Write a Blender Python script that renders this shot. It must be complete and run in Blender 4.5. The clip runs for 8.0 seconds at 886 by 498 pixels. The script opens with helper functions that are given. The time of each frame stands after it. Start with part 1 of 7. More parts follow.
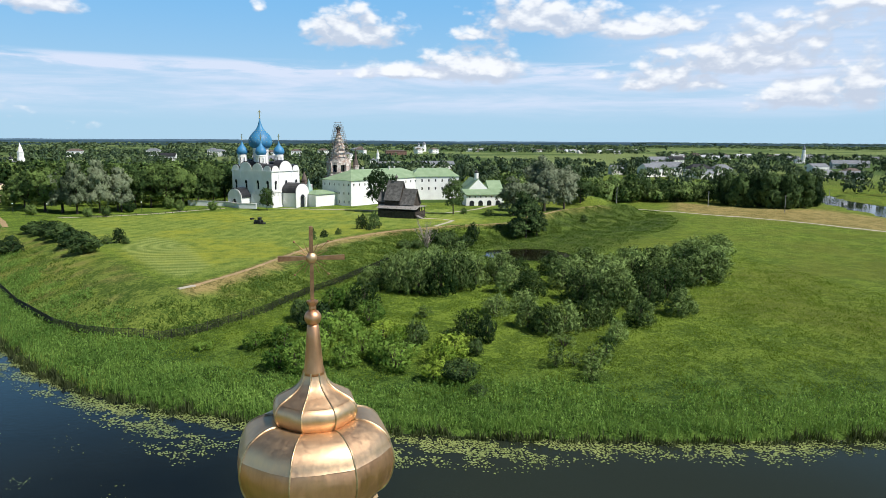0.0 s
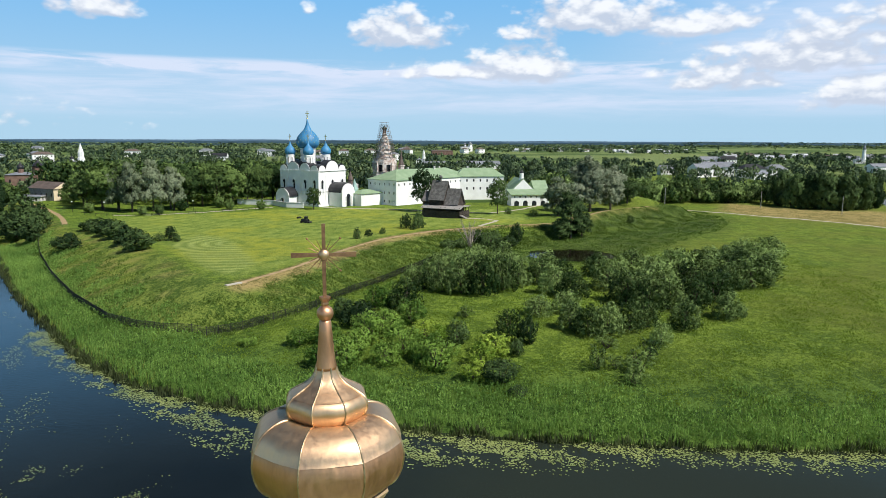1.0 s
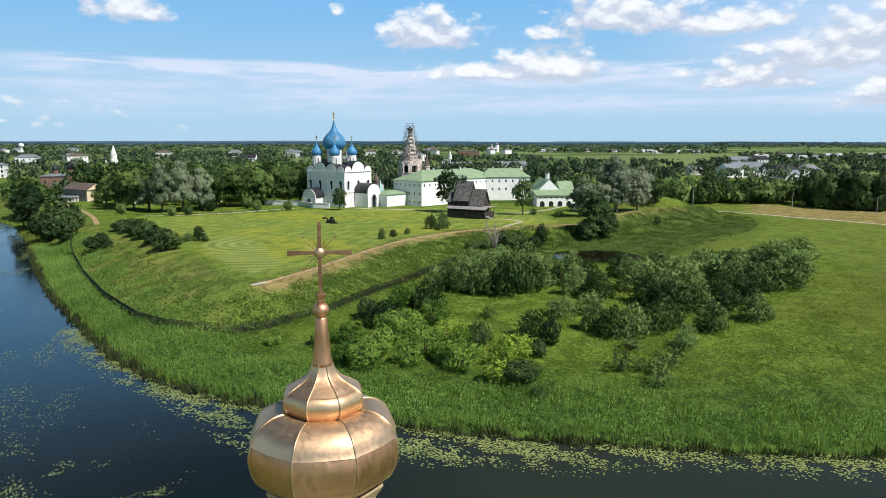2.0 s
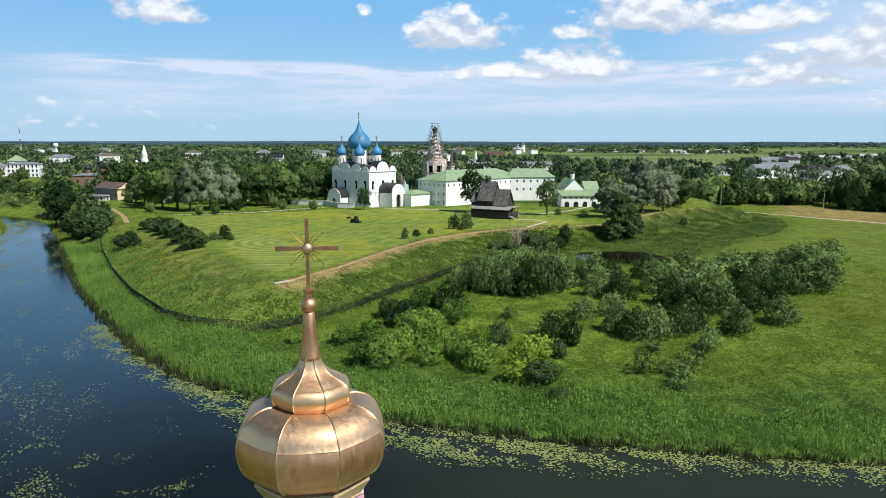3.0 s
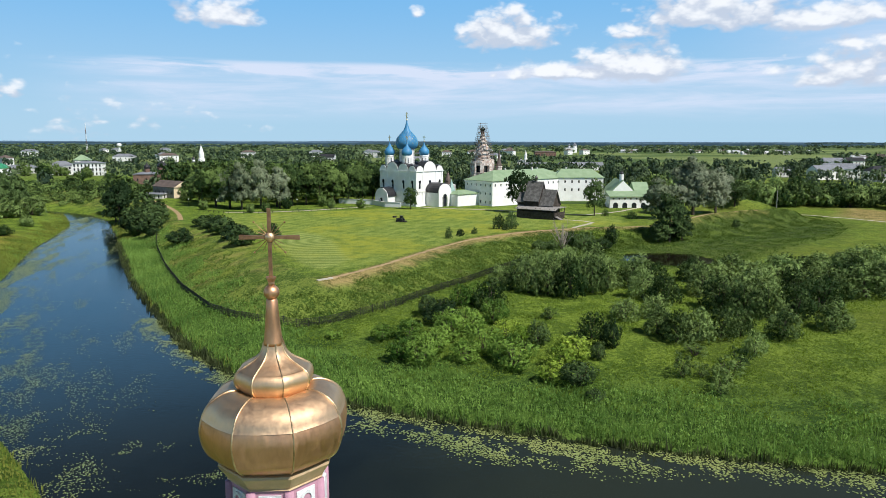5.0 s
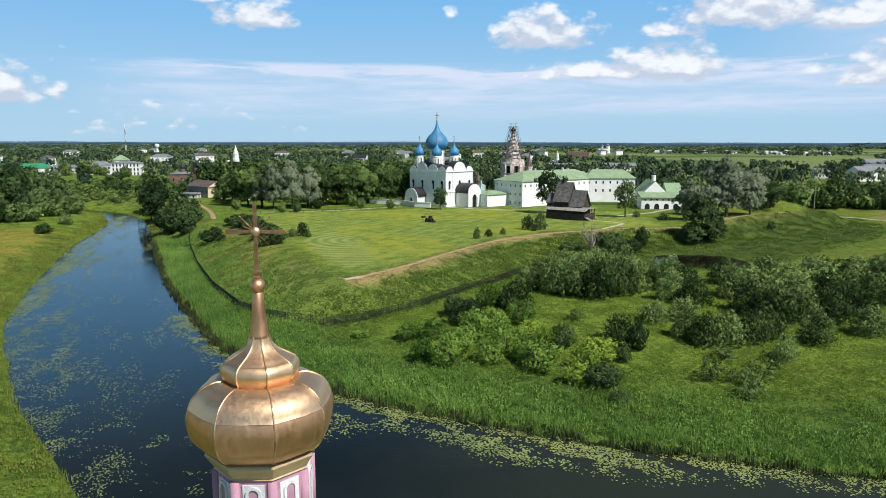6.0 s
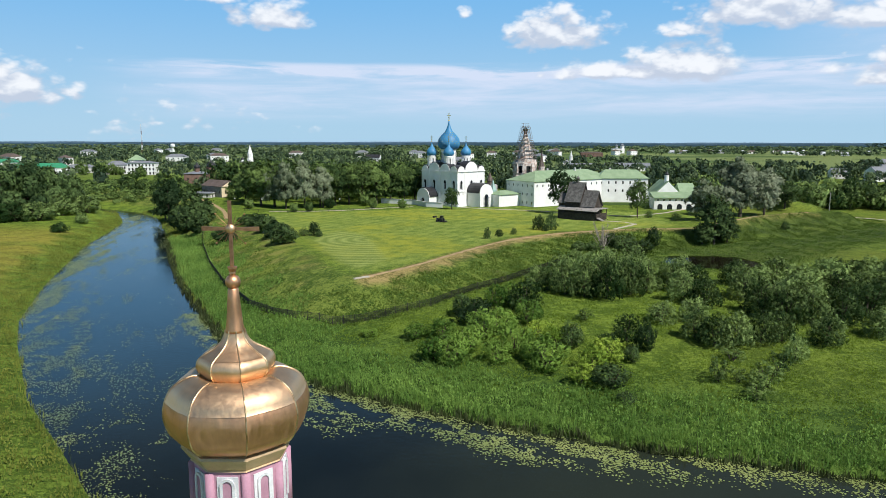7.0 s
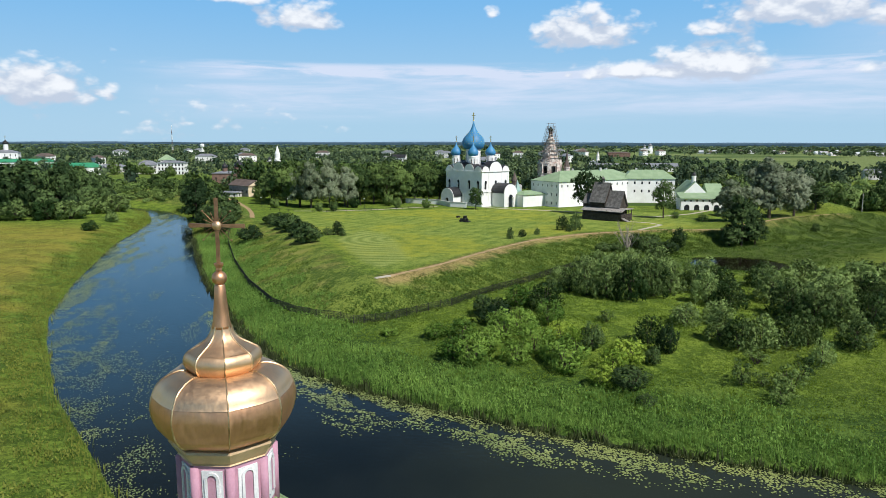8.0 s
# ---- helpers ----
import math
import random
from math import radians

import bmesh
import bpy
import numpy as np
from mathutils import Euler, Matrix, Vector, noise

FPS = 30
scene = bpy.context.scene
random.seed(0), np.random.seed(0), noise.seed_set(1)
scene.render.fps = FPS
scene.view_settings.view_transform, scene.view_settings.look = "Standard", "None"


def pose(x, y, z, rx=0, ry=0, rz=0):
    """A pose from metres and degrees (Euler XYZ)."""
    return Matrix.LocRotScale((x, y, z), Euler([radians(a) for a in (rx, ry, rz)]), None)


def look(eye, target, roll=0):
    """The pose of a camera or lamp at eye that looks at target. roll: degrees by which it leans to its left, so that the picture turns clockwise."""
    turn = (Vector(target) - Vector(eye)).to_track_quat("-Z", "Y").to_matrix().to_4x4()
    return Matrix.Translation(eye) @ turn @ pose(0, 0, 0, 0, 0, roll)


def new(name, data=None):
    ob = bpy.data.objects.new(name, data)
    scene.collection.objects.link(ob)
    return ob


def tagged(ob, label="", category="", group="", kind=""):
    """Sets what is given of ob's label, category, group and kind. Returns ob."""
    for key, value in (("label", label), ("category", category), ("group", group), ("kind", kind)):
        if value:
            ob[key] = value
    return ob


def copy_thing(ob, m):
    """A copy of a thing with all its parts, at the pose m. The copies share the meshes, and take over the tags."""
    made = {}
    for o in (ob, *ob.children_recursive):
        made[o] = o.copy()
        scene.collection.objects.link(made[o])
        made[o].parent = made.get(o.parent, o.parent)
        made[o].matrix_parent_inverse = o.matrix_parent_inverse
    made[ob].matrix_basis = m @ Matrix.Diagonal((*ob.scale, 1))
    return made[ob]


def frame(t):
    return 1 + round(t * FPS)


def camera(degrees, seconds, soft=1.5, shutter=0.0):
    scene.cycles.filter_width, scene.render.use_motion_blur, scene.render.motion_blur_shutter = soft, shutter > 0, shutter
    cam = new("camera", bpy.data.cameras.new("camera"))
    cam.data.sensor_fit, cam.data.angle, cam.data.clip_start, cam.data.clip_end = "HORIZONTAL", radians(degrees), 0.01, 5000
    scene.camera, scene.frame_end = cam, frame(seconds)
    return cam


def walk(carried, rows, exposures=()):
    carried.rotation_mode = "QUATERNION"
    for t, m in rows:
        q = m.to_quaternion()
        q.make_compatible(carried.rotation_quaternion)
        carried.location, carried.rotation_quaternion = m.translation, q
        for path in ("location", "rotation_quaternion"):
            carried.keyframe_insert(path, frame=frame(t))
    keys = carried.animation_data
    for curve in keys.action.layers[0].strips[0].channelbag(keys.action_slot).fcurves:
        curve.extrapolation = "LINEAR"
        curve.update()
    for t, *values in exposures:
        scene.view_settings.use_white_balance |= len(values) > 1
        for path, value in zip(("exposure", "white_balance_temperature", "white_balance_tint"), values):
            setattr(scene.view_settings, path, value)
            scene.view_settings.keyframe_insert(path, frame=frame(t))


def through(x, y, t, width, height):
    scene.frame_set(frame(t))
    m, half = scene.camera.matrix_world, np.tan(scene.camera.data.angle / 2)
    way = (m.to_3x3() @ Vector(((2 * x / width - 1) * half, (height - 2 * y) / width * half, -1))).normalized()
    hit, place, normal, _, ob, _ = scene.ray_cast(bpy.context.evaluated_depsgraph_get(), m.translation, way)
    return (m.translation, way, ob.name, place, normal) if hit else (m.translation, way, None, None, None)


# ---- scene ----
cam = camera(65.1, 8.0, soft=0.7)
PATH = [
    (0, (1.099, 1.848, 36.786), (1.447, 3.792, 36.473), 0.4),
    (0.5, (1.425, 1.738, 36.803), (1.709, 3.692, 36.49), 0.3),
    (1, (1.775, 1.663, 36.765), (1.993, 3.626, 36.451), 0.3),
    (1.5, (2.078, 1.541, 36.764), (2.256, 3.508, 36.451), 0.2),
    (3, (3.224, 1.267, 36.692), (3.292, 3.241, 36.38), 0.1),
    (3.5, (3.663, 1.177, 36.681), (3.698, 3.153, 36.369), 0.2),
    (4, (4.162, 1.09, 36.619), (4.162, 3.066, 36.307), 0.1),
    (4.5, (4.641, 1.023, 36.582), (4.61, 2.998, 36.27), 0.1),
    (6, (6.221, 0.944, 36.441), (6.054, 2.913, 36.131), 0.1),
    (6.5, (6.684, 0.853, 36.437), (6.498, 2.82, 36.126), 0.1),
    (7, (7.173, 0.79, 36.419), (6.967, 2.755, 36.109), 0.1),
    (7.5, (7.646, 0.794, 36.415), (7.41, 2.755, 36.105), 0.1),
    (8, (8.106, 0.894, 36.375), (7.826, 2.85, 36.065), 0.1),
]
walk(cam, [(t, look(eye, target, roll)) for t, eye, target, roll in PATH], exposures=[(0, 0.17, 6250, 10), (3, 0.17, 6250, 10), (8, 0.11, 6200, 10)])

# ---------------------------------------------------------------- sky, clouds and sun
SUN_FROM = Vector((0.78 * 0.64, -0.62 * 0.64, 0.77)).normalized()
sun_data = bpy.data.lights.new("sun", "SUN")
sun_data.energy, sun_data.angle, sun_data.color = 5.0, radians(0.55), (1.0, 0.95, 0.87)
sun = new("sun", sun_data)
sun.matrix_world = look((0, 0, 0), -SUN_FROM)


class Nodes:
    """Short words for building node trees."""

    def __init__(self, tree):
        self.t = tree

    def node(self, kind, *sockets, **props):
        n = self.t.nodes.new(kind)
        for k, v in props.items():
            setattr(n, k, v)
        for i, v in enumerate(sockets):
            if v is not None:
                self.put(n.inputs[i], v)
        return n

    def put(self, socket, v):
        if isinstance(v, bpy.types.NodeSocket):
            self.t.links.new(v, socket)
        else:
            socket.default_value = v

    def math(self, op, a, b=None, c=None, clamp=False):
        return self.node("ShaderNodeMath", a, b, c, operation=op, use_clamp=clamp).outputs[0]

    def step(self, x, lo, hi, a=0.0, b=1.0):
        return self.node("ShaderNodeMapRange", x, lo, hi, a, b, interpolation_type="SMOOTHSTEP").outputs[0]

    def mix(self, f, a, b):
        n = self.t.nodes.new("ShaderNodeMix")
        n.data_type = "RGBA"
        for i, v in ((0, f), (6, a), (7, b)):
            if isinstance(v, (tuple, list)) and len(v) == 3:
                v = (*v, 1)
            self.put(n.inputs[i], v)
        return n.outputs[2]

    def noise(self, vec, scale, detail=4.0, rough=0.55, dist=0.0):
        n = self.t.nodes.new("ShaderNodeTexNoise")
        if vec is not None:
            self.t.links.new(vec, n.inputs["Vector"])
        n.inputs["Scale"].default_value, n.inputs["Detail"].default_value = scale, detail
        n.inputs["Roughness"].default_value, n.inputs["Distortion"].default_value = rough, dist
        return n.outputs["Fac"]


world = bpy.data.worlds.new("sky")
scene.world = world
world.use_nodes = True
world.node_tree.nodes.clear()
W = Nodes(world.node_tree)
sky = W.node("ShaderNodeTexSky", sky_type="NISHITA", sun_disc=False, sun_elevation=math.asin(SUN_FROM.z),
             sun_rotation=math.atan2(SUN_FROM.x, SUN_FROM.y), air_density=1.0, dust_density=0.6, ozone_density=1.5)
direction = W.node("ShaderNodeTexCoord").outputs["Generated"]
sep = W.node("ShaderNodeSeparateXYZ", direction)
azim = W.math("MULTIPLY", W.math("ARCTAN2", sep.outputs[0], sep.outputs[1]), 57.2958)
elev = W.math("MULTIPLY", W.math("ARCSINE", sep.outputs[2]), 57.2958)

# cumulus clouds: azimuth, elevation, half width, half height (degrees), weight
CLOUDS = [(2.8, 9.0, 4.6, 1.75, 1.0), (12.6, 6.3, 5.8, 1.5, 1.0), (17.0, 10.2, 5.0, 1.7, 1.0), (12.4, 8.8, 2.0, 0.6, 0.8),
          (25.7, 9.2, 5.4, 1.15, 1.0), (34.5, 8.0, 3.4, 1.3, 0.6), (27.6, 5.4, 4.8, 1.2, 0.9), (37.0, 4.1, 4.2, 1.4, 0.9),
          (40.5, 4.6, 2.2, 2.0, 0.8), (-19.5, 10.0, 3.2, 1.15, 1.0), (-24.0, 11.2, 3.0, 0.5, 0.6), (-4.3, 10.5, 0.7, 0.45, 0.8),
          (-38.0, 4.4, 5.2, 1.6, 1.0), (-25.0, 1.9, 4.2, 0.5, 0.12), (41.0, 10.2, 5.0, 0.8, 0.8), (-30.0, 1.4, 1.3, 0.5, 0.06),
          (8.0, 6.0, 7.0, 0.8, 0.85), (33.0, 6.9, 8.5, 1.7, 0.8), (21.0, 9.7, 7.0, 1.3, 0.75), (38.0, 9.0, 5.0, 1.2, 0.45), (52.0, 7.0, 6.0, 2.0, 1.0), (-55.0, 8.0, 7.0, 2.0, 1.0), (70.0, 12.0, 8.0, 3.0, 1.0), (-80.0, 14.0, 9.0, 3.0, 1.0),
          (110.0, 16.0, 10.0, 3.5, 1.0), (150.0, 14.0, 11.0, 3.0, 1.0), (-130.0, 15.0, 12.0, 3.0, 1.0), (185.0, 12.0, 9.0, 3.0, 1.0)]


def cloud_field(rise):
    """How deep a direction lies in the clouds, looked up a little higher by rise degrees."""
    e = W.math("ADD", elev, rise)
    place = W.node("ShaderNodeCombineXYZ", azim, e, 0.0).outputs[0]
    squeezed = W.node("ShaderNodeVectorMath", place, (1.0, 1.7, 1.0), operation="MULTIPLY").outputs[0]
    wisps = W.noise(squeezed, 0.5, 5.0, 0.52, 0.15)
    lumps = W.noise(squeezed, 0.16, 3.0, 0.5)
    puffs = W.math("ABSOLUTE", W.math("MULTIPLY_ADD", W.noise(squeezed, 0.38, 3.0, 0.5), 2.0, -1.0))
    field = None
    for az, el, w, h, weight in CLOUDS:
        u = W.math("MULTIPLY", W.math("SUBTRACT", azim, az), 1 / w)
        v = W.math("MULTIPLY", W.math("SUBTRACT", e, el - 0.65 - 0.3 * h), 0.82 / h)
        v = W.math("MAXIMUM", W.math("MULTIPLY", v, 0.72), W.math("MULTIPLY", v, -2.0))
        d = W.math("SQRT", W.math("ADD", W.math("MULTIPLY", u, u), W.math("MULTIPLY", v, v)))
        f = W.math("MULTIPLY", W.math("SUBTRACT", 1.0, d), weight)
        field = f if field is None else W.math("MAXIMUM", field, f)
    grain = W.math("ADD", W.math("MULTIPLY", wisps, 0.95), W.math("MULTIPLY", lumps, 0.7))
    grain = W.math("ADD", grain, W.math("MULTIPLY", puffs, 1.0))
    return W.math("ADD", W.math("MAXIMUM", field, -1.2), W.math("SUBTRACT", grain, 1.0)), wisps


depth, wisps = cloud_field(0.0)
above, _ = cloud_field(0.8)
cumulus = W.step(depth, -0.06, 0.48)
lit = W.step(W.math("SUBTRACT", depth, above), -0.12, 0.55)
# thin stretched layer low over the horizon
layer_place = W.node("ShaderNodeCombineXYZ", W.math("MULTIPLY", azim, 0.10), W.math("MULTIPLY", elev, 0.95), 3.0).outputs[0]
layer_noise = W.noise(layer_place, 1.0, 6.0, 0.6, 0.4)
band = W.math("MULTIPLY", W.step(elev, 1.0, 3.2), W.step(elev, 4.9, 6.1, 1.0, 0.0))
rim = W.math("MULTIPLY", W.step(elev, 4.6, 5.4), W.step(elev, 5.7, 6.2, 1.0, 0.0))
sides = W.math("MULTIPLY", W.step(azim, -34.0, -22.0), W.step(azim, 36.0, 60.0, 1.0, 0.0))
veil = W.math("MULTIPLY", W.math("ADD", W.math("MULTIPLY", band, W.step(layer_noise, 0.30, 0.72, 0.25, 0.95)),
                                 W.math("MULTIPLY", rim, W.step(layer_noise, 0.38, 0.6, 0.0, 0.75)), clamp=True), sides)
east_veil = W.math("MULTIPLY", W.math("MULTIPLY", W.step(azim, 16.0, 34.0), W.step(azim, 60.0, 90.0, 1.0, 0.0)), W.math("MULTIPLY", W.step(elev, 1.5, 5.0), W.step(elev, 8.0, 12.5, 1.0, 0.0)))
veil = W.math("MAXIMUM", veil, W.math("MULTIPLY", east_veil, W.step(layer_noise, 0.25, 0.75, 0.45, 0.85)))
low_sky = W.step(elev, 14.0, 26.0, 0.9, 0.0)
gradient = W.mix(W.step(elev, -1.0, 14.0), (4.3, 6.4, 7.9), (1.85, 4.75, 8.1))
SKY_STRENGTH = 0.1
clear = W.node("ShaderNodeHueSaturation", None, None, None, None, sky.outputs[0])
clear.inputs["Saturation"].default_value = 1.1
clear.inputs["Value"].default_value = 0.34
base = W.mix(low_sky, clear.outputs[0], gradient)
base = W.mix(veil, base, (6.3, 7.0, 8.3))
cloud_colour = W.mix(lit, (5.3, 5.85, 6.8), (8.75, 8.8, 8.85))
final = W.mix(W.math("MULTIPLY", cumulus, 0.96), base, cloud_colour)
background = W.node("ShaderNodeBackground", final, SKY_STRENGTH)
W.node("ShaderNodeOutputWorld", background.outputs[0])

# ---------------------------------------------------------------- materials
def material(name, rough=0.8, metal=0.0, spec=0.3):
    m = bpy.data.materials.new(name)
    m.use_nodes = True
    m.node_tree.nodes.clear()
    n = Nodes(m.node_tree)
    b = n.node("ShaderNodeBsdfPrincipled")
    b.inputs["Roughness"].default_value, b.inputs["Metallic"].default_value = rough, metal
    b.inputs["Specular IOR Level"].default_value = spec
    n.node("ShaderNodeOutputMaterial", b.outputs[0])
    return m, n, b


def relief(n, b, height, strength, distance):
    bump = n.node("ShaderNodeBump")
    bump.inputs["Strength"].default_value, bump.inputs["Distance"].default_value = strength, distance
    n.put(bump.inputs["Height"], height)
    n.put(b.inputs["Normal"], bump.outputs[0])


def place_of(n, world_space=True):
    if world_space:
        return n.node("ShaderNodeNewGeometry").outputs["Position"]
    return n.node("ShaderNodeTexCoord").outputs["Object"]


def stained(name, light, dark, scale=0.4, rough=0.8, metal=0.0, grain=6.0, bump=0.2, spec=0.3, spread=(0.35, 0.7)):
    """A surface of two tones: broad stains and a fine grain with relief."""
    m, n, b = material(name, rough, metal, spec)
    p = place_of(n)
    broad = n.noise(p, scale, 5.0, 0.62)
    fine = n.noise(p, grain, 3.0, 0.6)
    f = n.math("ADD", n.math("MULTIPLY", broad, 0.7), n.math("MULTIPLY", fine, 0.3))
    n.put(b.inputs["Base Color"], n.mix(n.step(f, spread[0], spread[1]), dark, light))
    n.put(b.inputs["Roughness"], n.step(fine, 0.2, 0.8, max(rough - 0.12, 0.03), min(rough + 0.1, 1)))
    relief(n, b, fine, bump, 0.03)
    return m


def foliage(name, light, dark, tint=0.5, through=0.08, spec=0.06, rough=0.6):
    """Leaves: each clump has its own tone, each tree its own tint, and light passes through."""
    m, n, b = material(name, rough, 0.0, spec)
    g = n.node("ShaderNodeNewGeometry")
    each = g.outputs["Random Per Island"]
    tree = n.node("ShaderNodeObjectInfo").outputs["Random"]
    p = g.outputs["Position"]
    patch = n.noise(p, 0.35, 3.0, 0.6)
    f = n.math("ADD", n.math("MULTIPLY_ADD", each, 0.16, 0.25), n.math("MULTIPLY", patch, 0.46))
    f = n.math("ADD", f, n.math("MULTIPLY", n.math("SUBTRACT", tree, 0.5), tint))
    f = n.math("ADD", f, n.math("MULTIPLY", n.math("SUBTRACT", n.noise(p, 0.07, 2.0, 0.6), 0.5), 0.7))
    f = n.math("ADD", f, n.node("ShaderNodeAttribute", attribute_name="tone").outputs["Fac"])
    colour = n.mix(n.step(f, 0.26, 0.86), dark, light)
    n.put(b.inputs["Base Color"], colour)
    tr = n.node("ShaderNodeBsdfTranslucent", n.mix(0.5, colour, (0.16, 0.22, 0.02)))
    mix = n.node("ShaderNodeMixShader", through, b.outputs[0], tr.outputs[0])
    out = [x for x in n.t.nodes if x.bl_idname == "ShaderNodeOutputMaterial"][0]
    n.put(out.inputs[0], mix.outputs[0])
    return m


white_wall = stained("white_limewash", (0.88, 0.875, 0.86), (0.76, 0.75, 0.735), 0.25, 0.85, bump=0.1)
old_white = stained("weathered_limewash", (0.72, 0.70, 0.68), (0.40, 0.39, 0.38), 0.5, 0.9, bump=0.2)
grey_plaster = stained("grey_plaster", (0.50, 0.49, 0.47), (0.32, 0.31, 0.30), 0.5, 0.9)
green_roof = stained("green_painted_metal", (0.30, 0.395, 0.245), (0.215, 0.305, 0.175), 0.3, 0.55, bump=0.1)
bright_green_roof = stained("bright_green_metal", (0.05, 0.28, 0.14), (0.04, 0.21, 0.11), 0.3, 0.5)
dark_roof = stained("dark_roof_metal", (0.045, 0.045, 0.05), (0.02, 0.02, 0.022), 0.4, 0.45)
grey_roof = stained("grey_roof_sheet", (0.25, 0.26, 0.285), (0.155, 0.165, 0.185), 0.4, 0.6)
brown_roof = stained("brown_roof_sheet", (0.17, 0.13, 0.11), (0.09, 0.07, 0.06), 0.4, 0.7)
blue_dome = stained("blue_painted_dome", (0.06, 0.25, 0.46), (0.035, 0.17, 0.34), 0.3, 0.55, spec=0.5, bump=0.05)
gold_leaf = stained("gold_leaf", (0.85, 0.58, 0.18), (0.6, 0.38, 0.1), 0.8, 0.3, 1.0)
pane_dark = stained("dark_window_glass", (0.025, 0.03, 0.04), (0.012, 0.014, 0.018), 0.5, 0.15, spec=0.6)
log_wood = stained("weathered_dark_log", (0.085, 0.070, 0.058), (0.032, 0.026, 0.022), 0.8, 0.9, bump=0.5)
shingle_wood = stained("grey_wooden_shingle", (0.20, 0.19, 0.18), (0.085, 0.08, 0.075), 0.9, 0.9, bump=0.5)
pale_plank = stained("pale_grey_plank", (0.36, 0.34, 0.32), (0.22, 0.20, 0.18), 0.9, 0.9)
red_brick = stained("old_red_brick", (0.25, 0.155, 0.12), (0.15, 0.095, 0.075), 0.6, 0.9)
brick_white = stained("brick_with_worn_limewash", (0.72, 0.67, 0.61), (0.42, 0.29, 0.24), 0.7, 0.9, grain=1.5, spread=(0.38, 0.6))
star_paint = stained("pale_gold_paint", (0.52, 0.55, 0.45), (0.38, 0.42, 0.34), 0.5, 0.5)
yellow_wall = stained("yellow_plaster", (0.80, 0.68, 0.47), (0.68, 0.55, 0.36), 0.4, 0.9)
steel_pipe = stained("scaffold_steel", (0.30, 0.27, 0.25), (0.18, 0.15, 0.13), 1.5, 0.5, 0.3)
pine_board = stained("scaffold_board", (0.42, 0.30, 0.19), (0.28, 0.19, 0.12), 1.0, 0.8)
bark = stained("tree_bark", (0.12, 0.095, 0.07), (0.05, 0.04, 0.03), 1.5, 0.95, bump=0.6)
dirt = stained("trodden_dirt", (0.44, 0.315, 0.17), (0.28, 0.195, 0.10), 0.6, 0.95, grain=4.0, bump=0.4)
gravel = stained("pale_gravel", (0.55, 0.50, 0.42), (0.40, 0.36, 0.29), 0.7, 0.95, grain=5.0)
fence_wire = stained("dark_wire_mesh", (0.07, 0.07, 0.06), (0.03, 0.032, 0.028), 1.0, 0.6)
concrete = stained("weathered_concrete", (0.45, 0.44, 0.42), (0.30, 0.29, 0.28), 1.0, 0.9)
black_iron = stained("black_iron", (0.03, 0.03, 0.032), (0.015, 0.015, 0.016), 2.0, 0.5)
pink_paint = stained("faded_pink_paint", (0.50, 0.28, 0.355), (0.40, 0.21, 0.28), 1.6, 0.85, grain=18.0, bump=0.25)
chalk_paint = stained("chalk_white_paint", (0.80, 0.80, 0.80), (0.58, 0.58, 0.59), 2.2, 0.9, grain=22.0, bump=0.3)
flat_green = stained("pale_green_roof_paint", (0.28, 0.36, 0.17), (0.20, 0.28, 0.12), 1.0, 0.55)
lily_leaf = foliage("lily_leaf", (0.30, 0.34, 0.11), (0.15, 0.20, 0.06), 0.0, 0.05, 0.4, 0.35)

leaf_mid = foliage("leaf_mid_green", (0.165, 0.24, 0.066), (0.026, 0.054, 0.017))
leaf_bright = foliage("leaf_bright_green", (0.22, 0.35, 0.060), (0.042, 0.10, 0.015))
leaf_lime = foliage("leaf_lime_green", (0.37, 0.485, 0.068), (0.12, 0.21, 0.024))
leaf_grey = foliage("leaf_grey_willow", (0.33, 0.37, 0.245), (0.095, 0.125, 0.07), 0.12)
leaf_silver = foliage("leaf_silver_poplar", (0.28, 0.325, 0.20), (0.075, 0.105, 0.055), 0.2)
leaf_willow = foliage("leaf_willow_green", (0.268, 0.370, 0.115), (0.019, 0.045, 0.012))
leaf_dark = foliage("leaf_dark_green", (0.11, 0.17, 0.055), (0.019, 0.040, 0.015))
leaf_spruce = foliage("needle_green", (0.09, 0.15, 0.05), (0.035, 0.065, 0.025))
# far woods: distance haze is put into the leaf colour, paler and bluer
leaf_haze_blue = foliage("far_conifer_wood", (0.085, 0.135, 0.13), (0.04, 0.072, 0.075))
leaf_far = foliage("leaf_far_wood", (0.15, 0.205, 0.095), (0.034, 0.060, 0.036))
reed_leaf = foliage("reed_leaf", (0.29, 0.455, 0.10), (0.095, 0.195, 0.040), 0.0, 0.35)
slope_leaf = foliage("slope_weed_leaf", (0.20, 0.275, 0.056), (0.05, 0.095, 0.018), 0.0, 0.4)
# brown stalks, darkened further for the shade along the reed front
edge_reed = foliage("brown_reed_stalk", (0.09, 0.11, 0.045), (0.028, 0.040, 0.017), 0.0, 0.2)
grass_leaf = foliage("grass_leaf", (0.24, 0.335, 0.048), (0.12, 0.195, 0.026), 0.0, 0.45)
herb_leaf = foliage("herb_leaf", (0.135, 0.20, 0.043), (0.048, 0.092, 0.020), 0.0, 0.3)
bank_leaf = foliage("bank_grass_leaf", (0.32, 0.345, 0.070), (0.13, 0.165, 0.034), 0.0, 0.4)
sedge_leaf = foliage("sedge_leaf", (0.125, 0.205, 0.043), (0.044, 0.090, 0.018), 0.0, 0.3)

